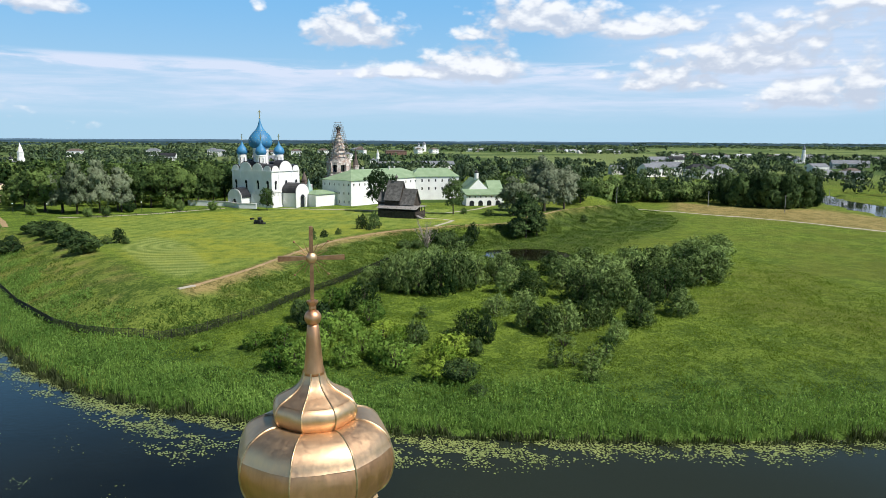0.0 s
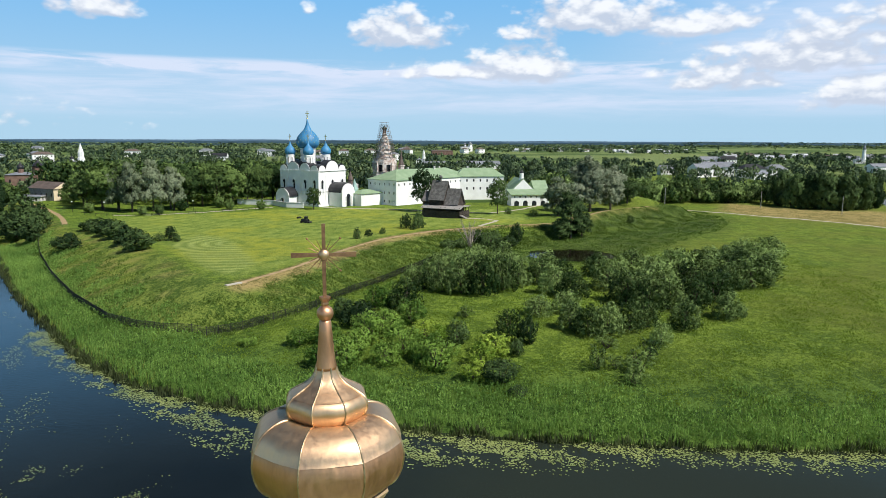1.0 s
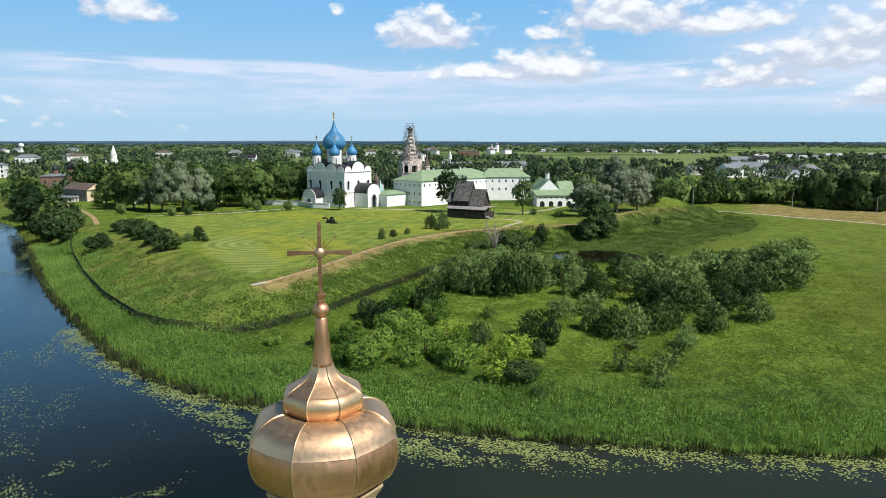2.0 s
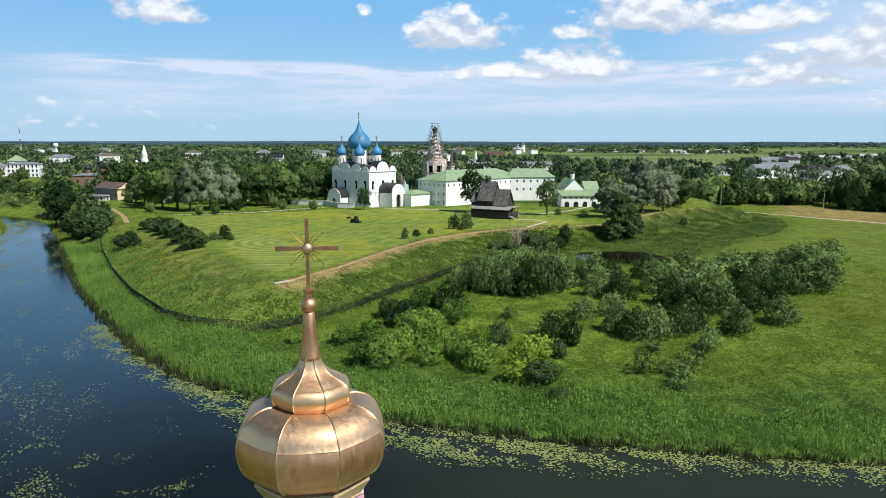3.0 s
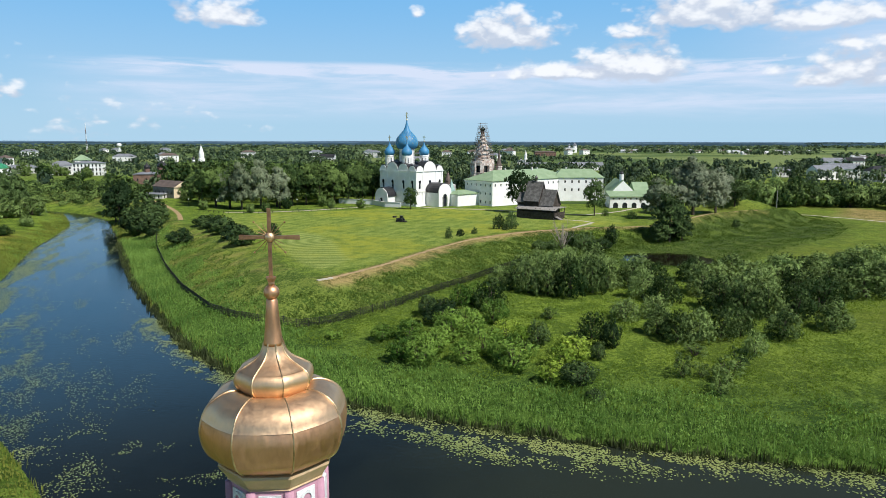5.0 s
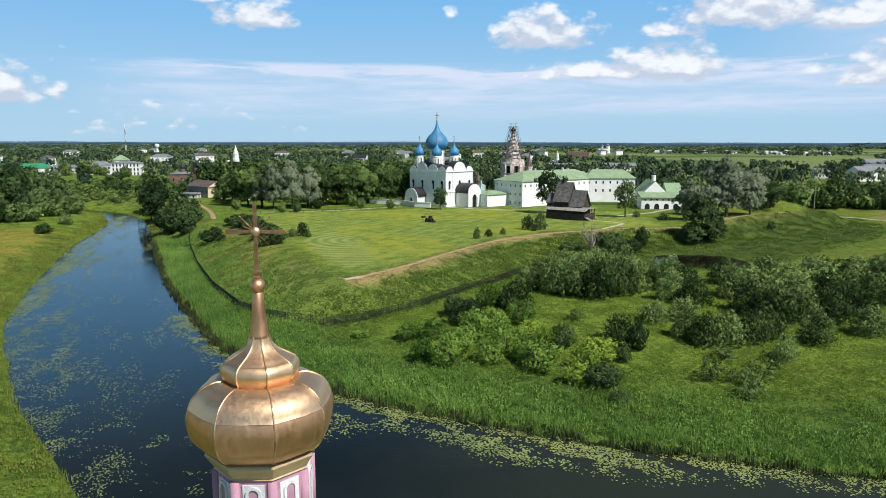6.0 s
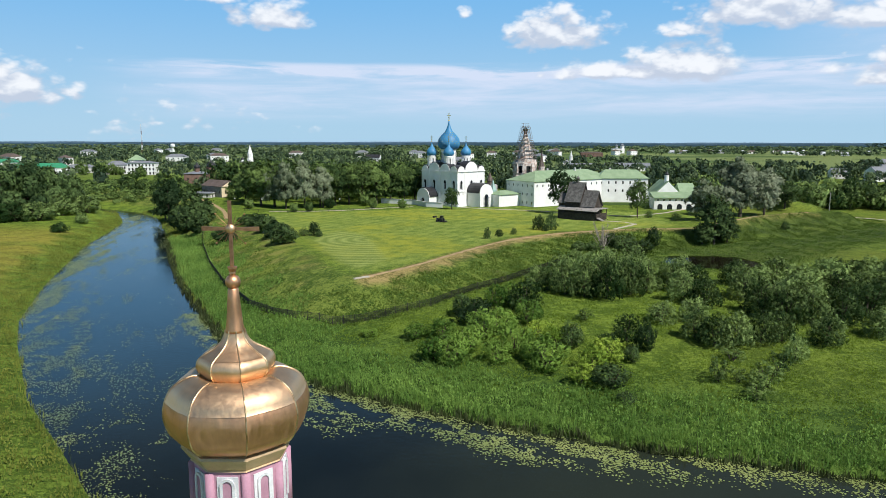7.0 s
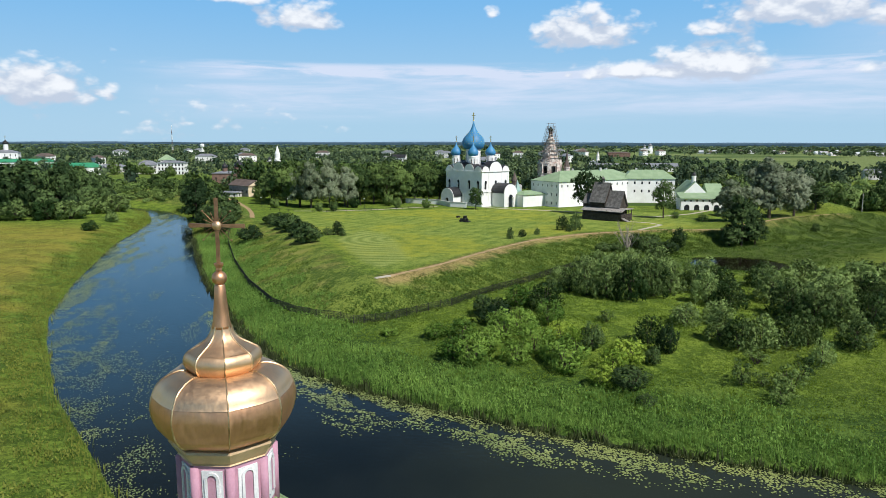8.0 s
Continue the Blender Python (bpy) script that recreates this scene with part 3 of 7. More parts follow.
# low wooded ridges close the plain; haze is put into their colours, bluer farther off
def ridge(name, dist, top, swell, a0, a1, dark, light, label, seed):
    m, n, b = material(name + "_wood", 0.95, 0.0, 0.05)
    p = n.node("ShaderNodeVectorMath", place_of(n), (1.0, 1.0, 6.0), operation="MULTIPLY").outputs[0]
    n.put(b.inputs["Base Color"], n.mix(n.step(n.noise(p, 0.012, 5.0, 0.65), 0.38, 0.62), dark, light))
    rng = np.random.RandomState(seed)
    k = int((a1 - a0) / 0.09)
    ang = np.radians(np.linspace(a0, a1, k))
    crest = top + swell * (0.6 * np.sin(ang * 11 + seed) + 0.4 * np.sin(ang * 29 + 2 * seed) + 0.25 * np.sin(ang * 83)) + rng.uniform(-1.0, 1.0, k) * 0.28 * swell
    ends = np.clip(np.minimum(np.arange(k), np.arange(k)[::-1]) / 40.0, 0, 1)
    crest = 4.0 + (crest - 4.0) * ends
    rows = [np.stack([r * np.sin(ang), r * np.cos(ang), z], -1) for r, z in ((dist, np.zeros(k)), (dist + 14, crest * 0.8), (dist + 40, crest), (dist + 90, np.zeros(k)))]
    i = np.arange(k - 1)
    F = np.concatenate([np.stack([i + j * k, i + 1 + j * k, i + 1 + (j + 1) * k, i + (j + 1) * k], -1) for j in range(3)])
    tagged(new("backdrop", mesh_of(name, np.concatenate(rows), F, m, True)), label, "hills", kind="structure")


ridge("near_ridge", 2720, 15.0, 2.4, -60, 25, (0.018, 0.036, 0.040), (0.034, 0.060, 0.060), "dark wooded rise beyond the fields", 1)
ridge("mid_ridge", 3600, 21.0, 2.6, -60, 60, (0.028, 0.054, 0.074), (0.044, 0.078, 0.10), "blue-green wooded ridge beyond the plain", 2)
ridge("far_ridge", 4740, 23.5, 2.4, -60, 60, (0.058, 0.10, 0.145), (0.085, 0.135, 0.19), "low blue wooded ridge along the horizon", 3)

# ---------------------------------------------------------------- building helpers
def part(name, bm, mat, parent=None, label="", smooth_faces=False):
    """Links a bmesh as one mesh object under a thing or a part."""
    me = bpy.data.meshes.new(name)
    bmesh.ops.recalc_face_normals(bm, faces=bm.faces)
    if smooth_faces:
        for f in bm.faces:
            f.smooth = True
    bm.to_mesh(me)
    bm.free()
    me.materials.append(mat)
    ob = new(name, me)
    ob.parent = parent
    return tagged(ob, label)


def piece(name, me, parent, m):
    """One more object on a shared mesh."""
    ob = new(name, me)
    ob.parent = parent
    ob.matrix_basis = m
    return ob


def thing(name, x, y, z, rot, label, category, group="", kind=""):
    ob = new(name)
    ob.empty_display_size = 0.5
    ob.matrix_basis = pose(x, y, z, 0, 0, rot)
    return tagged(ob, label, category, group, kind)


def box(bm, x0, x1, y0, y1, z0, z1, m=None):
    c = [bm.verts.new((x, y, z)) for z in (z0, z1) for x, y in ((x0, y0), (x1, y0), (x1, y1), (x0, y1))]
    for f in ((3, 2, 1, 0), (4, 5, 6, 7), (0, 1, 5, 4), (1, 2, 6, 5), (2, 3, 7, 6), (3, 0, 4, 7)):
        bm.faces.new([c[i] for i in f])
    if m is not None:
        bmesh.ops.transform(bm, matrix=m, verts=c)
    return c


def boxed(*args):
    bm = bmesh.new()
    box(bm, *args)
    return bm


def rounded_box(x0, x1, y0, y1, z0, z1, r=0.05):
    bm = boxed(x0, x1, y0, y1, z0, z1)
    bmesh.ops.bevel(bm, geom=bm.edges[:], offset=r, segments=2, affect="EDGES")
    return bm


def lathe(bm, profile, n=24, phase=0.0, x=0.0, y=0.0, cap=True):
    """Turns a profile of (radius, height) round an upright axis."""
    rings = []
    for r, z in profile:
        rings.append([bm.verts.new((x + r * math.cos(phase + math.tau * i / n), y + r * math.sin(phase + math.tau * i / n), z)) for i in range(n)])
    for a, c in zip(rings, rings[1:]):
        for i in range(n):
            bm.faces.new((a[i], a[(i + 1) % n], c[(i + 1) % n], c[i]))
    if cap:
        bm.faces.new(rings[0][::-1])
        bm.faces.new(rings[-1])
    return bm


def rod(bm, a, c, r0, r1=None, n=6):
    """A tapered bar between two points."""
    a, c = Vector(a), Vector(c)
    d = c - a
    m = Matrix.Translation(a) @ d.to_track_quat("Z", "Y").to_matrix().to_4x4()
    r1 = r0 if r1 is None else r1
    rings = [[bm.verts.new(m @ Vector((r * math.cos(math.tau * i / n), r * math.sin(math.tau * i / n), z))) for i in range(n)] for r, z in ((r0, 0), (r1, d.length))]
    for i in range(n):
        bm.faces.new((rings[0][i], rings[0][(i + 1) % n], rings[1][(i + 1) % n], rings[1][i]))
    bm.faces.new(rings[0][::-1])
    bm.faces.new(rings[1])


def wall_sheet(bm, width, height, holes, m, depth=0.5):
    """A wall's outer face from (0,0) to (width,height) in its own plane, with openings that go in by depth. Outward is -y."""
    xs = sorted({0.0, width, *[h[0] for h in holes], *[h[1] for h in holes]})
    zs = sorted({0.0, height, *[h[2] for h in holes], *[h[3] for h in holes]})
    def vert(x, y, z):
        return bm.verts.new(m @ Vector((x, y, z)))
    for x0, x1 in zip(xs, xs[1:]):
        for z0, z1 in zip(zs, zs[1:]):
            cx, cz = (x0 + x1) / 2, (z0 + z1) / 2
            if any(h[0] < cx < h[1] and h[2] < cz < h[3] for h in holes):
                continue
            bm.faces.new([vert(x0, 0, z0), vert(x1, 0, z0), vert(x1, 0, z1), vert(x0, 0, z1)])
    for x0, x1, z0, z1 in holes:
        for p, q in (((x0, z0), (x1, z0)), ((x1, z0), (x1, z1)), ((x1, z1), (x0, z1)), ((x0, z1), (x0, z0))):
            bm.faces.new([vert(p[0], 0, p[1]), vert(p[0], depth, p[1]), vert(q[0], depth, q[1]), vert(q[0], 0, q[1])])
    box(bm, 0.05, width - 0.05, depth, depth + 0.12, 0, height, m)


def four_sides(L, Wd):
    """Matrices that carry a wall sheet onto the front, right, back and left of a block about the origin."""
    return [(pose(-L / 2, -Wd / 2, 0), L), (pose(L / 2, -Wd / 2, 0, 0, 0, 90), Wd), (pose(L / 2, Wd / 2, 0, 0, 0, 180), L), (pose(-L / 2, Wd / 2, 0, 0, 0, 270), Wd)]


WINDOW_MESHES = {}


def window_at(parent, m, w, h, depth=0.32, frame_mat=None):
    """A window in an opening: frame with a cross bar, and its pane."""
    key = (round(w, 2), round(h, 2), frame_mat.name if frame_mat else "")
    if key not in WINDOW_MESHES:
        bm = bmesh.new()
        t = max(0.06, w * 0.09)
        box(bm, -w / 2, -w / 2 + t, -0.05, 0.05, 0, h)
        box(bm, w / 2 - t, w / 2, -0.05, 0.05, 0, h)
        box(bm, -w / 2 + t, w / 2 - t, -0.05, 0.05, 0, t)
        box(bm, -w / 2 + t, w / 2 - t, -0.05, 0.05, h - t, h)
        box(bm, -t / 3, t / 3, -0.04, 0.04, t, h - t)
        me = bpy.data.meshes.new("window")
        bm.to_mesh(me)
        bm.free()
        me.materials.append(frame_mat or pane_dark)
        bm = boxed(-w / 2 + t, w / 2 - t, -0.012, 0.012, t, h - t)
        pm = bpy.data.meshes.new("pane")
        bm.to_mesh(pm)
        bm.free()
        pm.materials.append(pane_dark)
        WINDOW_MESHES[key] = (me, pm)
    me, pm = WINDOW_MESHES[key]
    ob = piece("window", me, parent, m @ pose(0, depth, 0))
    piece("pane", pm, ob, Matrix.Identity(4))
    return ob


def hip_roof(L, Wd, z, h, over=0.5, inset=None):
    """A hipped roof as a closed body; inset 0 makes it a gable."""
    bm = bmesh.new()
    a, c = L / 2 + over, Wd / 2 + over
    inset = c if inset is None else inset
    low = [bm.verts.new(p) for p in ((-a, -c, z), (a, -c, z), (a, c, z), (-a, c, z))]
    lip = [bm.verts.new(p) for p in ((-a, -c, z + 0.15), (a, -c, z + 0.15), (a, c, z + 0.15), (-a, c, z + 0.15))]
    r0, r1 = bm.verts.new((-a + inset, 0, z + h)), bm.verts.new((a - inset, 0, z + h))
    bm.faces.new(low[::-1])
    for i in range(4):
        bm.faces.new((low[i], low[(i + 1) % 4], lip[(i + 1) % 4], lip[i]))
    bm.faces.new((lip[0], lip[1], r1, r0))
    bm.faces.new((lip[2], lip[3], r0, r1))
    bm.faces.new((lip[1], lip[2], r1))
    bm.faces.new((lip[3], lip[0], r0))
    return bm


def house(name, x, y, rot, L, Wd, H, bays=(6, 3), floors=2, roof_h=3.0, walls=None, roof=None, label="", category="house",
          inset=None, window=(1.0, 1.6), chimneys=(), sides=(0, 1, 2, 3), z=None, frame_mat=None, group="", rows=None):
    walls, roof = walls or white_wall, roof or green_roof
    z = gz(x, y) - 0.3 if z is None else z
    ob = thing(name, x, y, z, rot, label, category, group)
    for s, (m, width) in enumerate(four_sides(L, Wd)):
        n = bays[s % 2] if s in sides else 0
        storey = H / floors
        holes = []
        for i in range(n):
            for k in (rows or {}).get(s, range(floors)):
                cx, cz = width * (i + 0.5) / n, storey * k + (storey - window[1]) * 0.52
                holes.append((cx - window[0] / 2, cx + window[0] / 2, cz, cz + window[1]))
        bm = bmesh.new()
        wall_sheet(bm, width, H, holes, m)
        part("wall", bm, walls, ob)
        for h in holes:
            window_at(ob, m @ pose((h[0] + h[1]) / 2, 0, h[2]), window[0], window[1], frame_mat=frame_mat)
    part("roof", hip_roof(L, Wd, H, roof_h, 0.5, inset), roof, ob)
    if inset == 0.0:
        for s in (-1, 1):
            bm = bmesh.new()
            x0 = s * (L / 2 + 0.5)
            tri = [bm.verts.new((x0 + d, yy, zz)) for d in (0, s * 0.06) for yy, zz in ((-Wd / 2 - 0.1, H + 0.05), (Wd / 2 + 0.1, H + 0.05), (0, H + roof_h - 0.35))]
            bm.faces.new(tri[:3])
            bm.faces.new(tri[3:])
            for i in range(3):
                bm.faces.new((tri[i], tri[(i + 1) % 3], tri[3 + (i + 1) % 3], tri[3 + i]))
            part("gable", bm, walls, ob)
    for cx, cy, top in chimneys:
        bm = rounded_box(cx - 0.45, cx + 0.45, cy - 0.45, cy + 0.45, H, top, 0.06)
        part("chimney", bm, old_white, ob)
    return ob


def onion(r, h, neck=0.05):
    """Profile of an onion dome of belly radius r and height h."""
    pts = [(0.74, 0.0), (0.86, 0.05), (0.97, 0.13), (1.0, 0.20), (0.985, 0.27), (0.92, 0.35), (0.80, 0.43), (0.62, 0.51),
           (0.45, 0.58), (0.31, 0.65), (0.21, 0.73), (0.13, 0.82), (0.075, 0.91), (neck, 1.0)]
    return [(r * a, h * z) for a, z in pts]


def cross_part(parent, x, y, z, h, mat, name="cross"):
    """An orthodox cross with three bars and a small ball under it."""
    bm = bmesh.new()
    t = h * 0.028
    box(bm, x - t, x + t, y - t, y + t, z, z + h)
    for zz, w in ((0.66, 0.30), (0.84, 0.16)):
        box(bm, x - h * w, x + h * w, y - t * 0.9, y + t * 0.9, z + h * zz - t, z + h * zz + t)
    box(bm, -h * 0.14, h * 0.14, -t * 0.8, t * 0.8, -t, t, pose(x, y, z + h * 0.40, 0, 22, 0))
    lathe(bm, [(0.01, z - h * 0.02), (h * 0.07, z + h * 0.03), (h * 0.09, z + h * 0.08), (h * 0.07, z + h * 0.13), (0.01, z + h * 0.17)], 8, 0, x, y)
    return part(name, bm, mat, parent)


def half_disc(bm, w, t, m, z0=0.0, rise=1.0, n=12):
    """An upright semicircular slab of width w and thickness t, standing at z0; outward is -y."""
    front = [bm.verts.new(m @ Vector((-w / 2 * math.cos(math.pi * i / n), 0, z0 + rise * w / 2 * math.sin(math.pi * i / n)))) for i in range(n + 1)]
    back = [bm.verts.new(m @ Vector((-w / 2 * math.cos(math.pi * i / n), t, z0 + rise * w / 2 * math.sin(math.pi * i / n)))) for i in range(n + 1)]
    bm.faces.new(front)
    bm.faces.new(back[::-1])
    for i in range(n):
        bm.faces.new((front[i], back[i], back[i + 1], front[i + 1]))
    bm.faces.new((front[0], front[n], back[n], back[0]))


def arched_panel(w, h, t, m, mat, parent, name="niche", label=""):
    """A flat panel with a round head."""
    bm = bmesh.new()
    box(bm, -w / 2, w / 2, 0, t, 0, h - w / 2, m)
    half_disc(bm, w, t, m, h - w / 2)
    return part(name, bm, mat, parent, label)


def barrel(bm, w, length, z0, rise, m, t=0.25, n=12):
    """A vaulted roof shell over a porch: runs along +y for length."""
    ends = []
    for y in (0, length):
        for rr in (w / 2, w / 2 + t):
            ends.append([bm.verts.new(m @ Vector((-rr * math.cos(math.pi * i / n), y, z0 + rise * rr * math.sin(math.pi * i / n)))) for i in range(n + 1)])
    a, c, d, e = ends
    for i in range(n):
        bm.faces.new((c[i], c[i + 1], e[i + 1], e[i]))
        bm.faces.new((a[i], d[i], d[i + 1], a[i + 1]))
        bm.faces.new((a[i], a[i + 1], c[i + 1], c[i]))
        bm.faces.new((d[i], e[i], e[i + 1], d[i + 1]))


# ---------------------------------------------------------------- cathedral with five blue domes
def cathedral(x, y, rot):
    z = gz(x, y) - 0.4
    ob = thing("cathedral", x, y, z, rot, "white limewashed cathedral with five blue onion domes", "church")
    L, Wd, H = 24.0, 18.0, 16.6
    bays = {0: 4, 1: 3, 2: 4, 3: 3}
    for s, (m, width) in enumerate(four_sides(L, Wd)):
        n = bays[s]
        cut = [width * f for f in {4: (0, 0.2, 0.52, 0.8, 1), 3: (0, 0.26, 0.74, 1)}[n]]
        holes = []
        for i in range(n):
            cx = (cut[i] + cut[i + 1]) / 2
            holes.append((cx - 0.62, cx + 0.62, 8.4, 11.8))
        bm = bmesh.new()
        wall_sheet(bm, width, H, holes, m, 0.7)
        part("wall", bm, white_wall, ob)
        for i in range(n):
            cx, step = (cut[i] + cut[i + 1]) / 2, cut[i + 1] - cut[i]
            window_at(ob, m @ pose(cx, 0, 8.4), 1.24, 3.4, 0.3)
            arched_panel(1.24, 1.4, 0.03, m @ pose(cx, -0.21, 11.0), pane_dark, ob, "window_head")
            # arched head and surround of each slit window
            bm = bmesh.new()
            for k in (-1, 1):
                box(bm, k * 0.95 - 0.2, k * 0.95 + 0.2, -0.18, 0.0, 8.2, 11.8, m @ pose(cx, 0, 0))
            half_disc(bm, 2.3, 0.18, m @ pose(cx, -0.18, 0), 11.82, 0.9)
            box(bm, -1.0, 1.0, -0.22, 0.0, 7.85, 8.05, m @ pose(cx, 0, 0))
            part("window_surround", bm, white_wall, ob)
            bm = bmesh.new()
            half_disc(bm, step - 0.25, 1.2, m @ pose(cx, -0.22, 0), H + 0.05, 1.02)
            part("arched_gable", bm, white_wall, ob)
            bm = bmesh.new()
            barrel(bm, step - 0.2, 4.2, H + 0.1, 1.03, m @ pose(cx, -0.05, 0), 0.22)
            part("gable_roof", bm, dark_roof, ob)
        for i in range(n + 1):
            cx = min(max(cut[i], 0.42), width - 0.42)
            bm = boxed(cx - 0.42, cx + 0.42, -0.14, 0.0, 0, H)
            bmesh.ops.transform(bm, matrix=m, verts=bm.verts)
            part("pilaster", bm, white_wall, ob)
        for nm, e, out, z0, z1 in (("cornice", 0.35, 0.42, H - 0.25, H + 0.08), ("belt", 0.2, 0.34, 7.2, 7.55), ("plinth", 0.45, 0.5, 0, 1.3)):
            part(nm, boxed(-e, width + e, -out, 0, z0, z1, m), white_wall, ob)
        # blind arcade of little columns along the belt
        bm = bmesh.new()
        k = int(width / 0.9)
        for i in range(k):
            cx = width * (i + 0.5) / k
            box(bm, cx - 0.1, cx + 0.1, -0.2, 0, 5.7, 7.2, m)
            half_disc(bm, 0.7, 0.14, m @ pose(cx, -0.14, 0), 6.9, 0.5, 5)
        part("arcade_belt", bm, white_wall, ob)
    # roof body between the gables
    bm = hip_roof(L - 2.0, Wd - 2.0, H + 0.3, 2.4, 0.0, 5.0)
    part("roof", bm, dark_roof, ob)
    # drums and domes
    cx0, cy0 = -2.2, -0.6
    spots = [(cx0 + sx * 5.75, cy0 + sy * 5.75, 1.95, 24.2 - 0.6, 2.5, 6.6, 2.9) for sx in (-1, 1) for sy in (-1, 1)] + [(cx0, cy0, 3.45, 26.6, 5.35, 13.3, 4.0)]
    for dx, dy, r, top, belly, high, ch in spots:
        bm = bmesh.new()
        lathe(bm, [(r * 1.12, H), (r * 1.12, H + 2.2), (r, H + 2.3), (r, top - 0.7), (r * 1.06, top - 0.6), (r * 1.06, top - 0.3), (r * 0.92, top)], 24, 0, dx, dy)
        drum = part("drum", bm, white_wall, ob, smooth_faces=False)
        for i in range(8):
            a = math.tau * (i + 0.5) / 8
            m = Matrix.Translation((dx, dy, 0)) @ Matrix.Rotation(a, 4, "Z") @ pose(r + 0.02, 0, H + 2.9, 0, 0, 90)
            w = 0.26 if r < 3 else 0.5
            hh = top - H - 4.2
            arched_panel(w, hh, 0.1, m @ pose(0, -0.03, 0), pane_dark, drum, "slit_window")
            bm = bmesh.new()
            for k in (-1, 1):
                box(bm, k * (w * 0.5 + 0.16) - 0.1, k * (w * 0.5 + 0.16) + 0.1, -0.16, 0.08, -0.1, hh, m)
            half_disc(bm, w + 0.55, 0.1, m @ pose(0, -0.12, 0), hh + 0.05, 0.9, 8)
            part("slit_surround", bm, white_wall, drum)
        bm = bmesh.new()
        lathe(bm, [(a, b + top - 0.05) for a, b in onion(belly, high)], 32, 0, dx, dy)
        dome = part("dome", bm, blue_dome, ob, "blue onion dome with gold stars", True)
        if belly > 4:
            bm = bmesh.new()
            prof = onion(belly, high)
            for k in range(3, 9):
                for i in range(13):
                    a = math.tau * (i + 0.5 * (k % 2)) / 13
                    rr, zz = prof[k][0] + 0.03, prof[k][1] + top
                    mm = Matrix.Translation((dx, dy, zz)) @ Matrix.Rotation(a, 4, "Z") @ Matrix.Translation((rr, 0, 0))
                    box(bm, -0.03, 0.05, -0.16, 0.16, -0.16, 0.16, mm @ pose(0, 0, 0, 45, 0, 0))
            tagged(part("gold_stars", bm, star_paint, dome), kind="stuff")
        cross_part(ob, dx, dy, top + high - 0.3, ch, gold_leaf)
    # porches
    for m, w, d, h, door in ((pose(-5.4, -Wd / 2, 0), 8.4, 5.5, 4.6, 1.6), (pose(L / 2, 1.6, 0, 0, 0, 90), 8.6, 8.2, 6.8, 2.6)):
        bm = bmesh.new()
        for k in (-1, 1):
            mm = m @ pose(k * w / 2, -d if k < 0 else 0, 0, 0, 0, 0)
            box(bm, min(k * w / 2, k * (w / 2 - 0.7)), max(k * w / 2, k * (w / 2 - 0.7)), -d, -0.35, 0, h, m)
        porch = part("porch", bm, white_wall, ob, "white porch with a dark vaulted roof")
        bm = bmesh.new()
        wall_sheet(bm, w - 0.02, h, [(w / 2 - door / 2, w / 2 + door / 2, 0.3, h * 0.72)], m @ pose(-w / 2 + 0.01, -d - 0.02, 0), 0.8)
        half_disc(bm, w, 0.8, m @ pose(0, -d - 0.02, 0), h, 0.95)
        part("porch_front", bm, white_wall, porch)
        bm = bmesh.new()
        half_disc(bm, door, 0.3, m @ pose(0, -d - 0.06, 0), h * 0.72, 1.0)
        box(bm, -door / 2, door / 2, -d + 0.5, -d + 0.6, 0.3, h * 0.72, m)
        part("doorway", bm, pane_dark, porch)
        for rr in (door + 0.5, door + 1.1):
            for k in (-1, 1):
                part("portal_column", boxed(k * rr / 2 - 0.12, k * rr / 2 + 0.12, -d - 0.16, -d - 0.02, 0.3, h * 0.72, m), old_white, porch)
        bm = bmesh.new()
        barrel(bm, w + 0.1, d - 0.2, h, 0.97, m @ pose(0, -d + 0.3, 0), 0.3)
        part("porch_roof", bm, dark_roof, porch)
    return ob


cathedral(-22.8, 331.5, -39.8)
yard = thing("yard_wall", 0, 0, 0, 0, "low whitewashed boundary wall round the cathedral yard", "wall")
for (ax, ay), (bx, by) in (((-58, 334), (-41, 327.5)), ((-41, 327.5), (-33.5, 316)), ((-33.5, 316), (-26, 313))):
    ln = math.hypot(bx - ax, by - ay)
    zz = gz((ax + bx) / 2, (ay + by) / 2)
    bm = bmesh.new()
    m = pose(ax, ay, zz - 0.5, 0, 0, math.degrees(math.atan2(by - ay, bx - ax)))
    box(bm, 0, ln, -0.25, 0.25, 0, 2.6, m)
    part("wall", bm, white_wall, yard)
    bm = bmesh.new()
    box(bm, -0.1, ln + 0.1, -0.4, 0.4, 2.6, 2.8, m)
    part("coping", bm, old_white, yard)

# ---------------------------------------------------------------- the bishop's palace: wings with green roofs
A = Vector((0.738, 0.674))
B = Vector((-0.674, 0.738))
C = Vector((15.5, 321.5))
mid = C + A * 27.5 + B * 9.5
palace = house("palace", mid.x, mid.y, 42.4, 55, 19, 11.8, (15, 6), 3, 4.6, label="long white three-storey palace wing with a green hipped roof", category="palace",
               window=(0.72, 1.15), rows={0: (2,)}, chimneys=((-8, 2, 17.2), (8, -1, 17.4), (15, 2, 17.0)))
for side in (0, 3):
    m, width = four_sides(55, 19)[side]
    bm = bmesh.new()
    for zz in (0.0, 11.4):
        box(bm, -0.15, width + 0.15, -0.16 - (0.1 if zz == 0 else 0), 0, zz, zz + (0.6 if zz == 0 else 0.28), m)
    part("string_course", bm, white_wall, palace)
house("palace", 59.5, 360.0, 3.0, 24.5, 14, 12.1, (7, 3), 3, 4.2, inset=5.0, label="white palace cross wing with a green metal roof", category="palace",
      window=(0.8, 1.3), rows={0: (1, 2)}, chimneys=((-5, 2, 17.0), (4, 1, 16.6)))
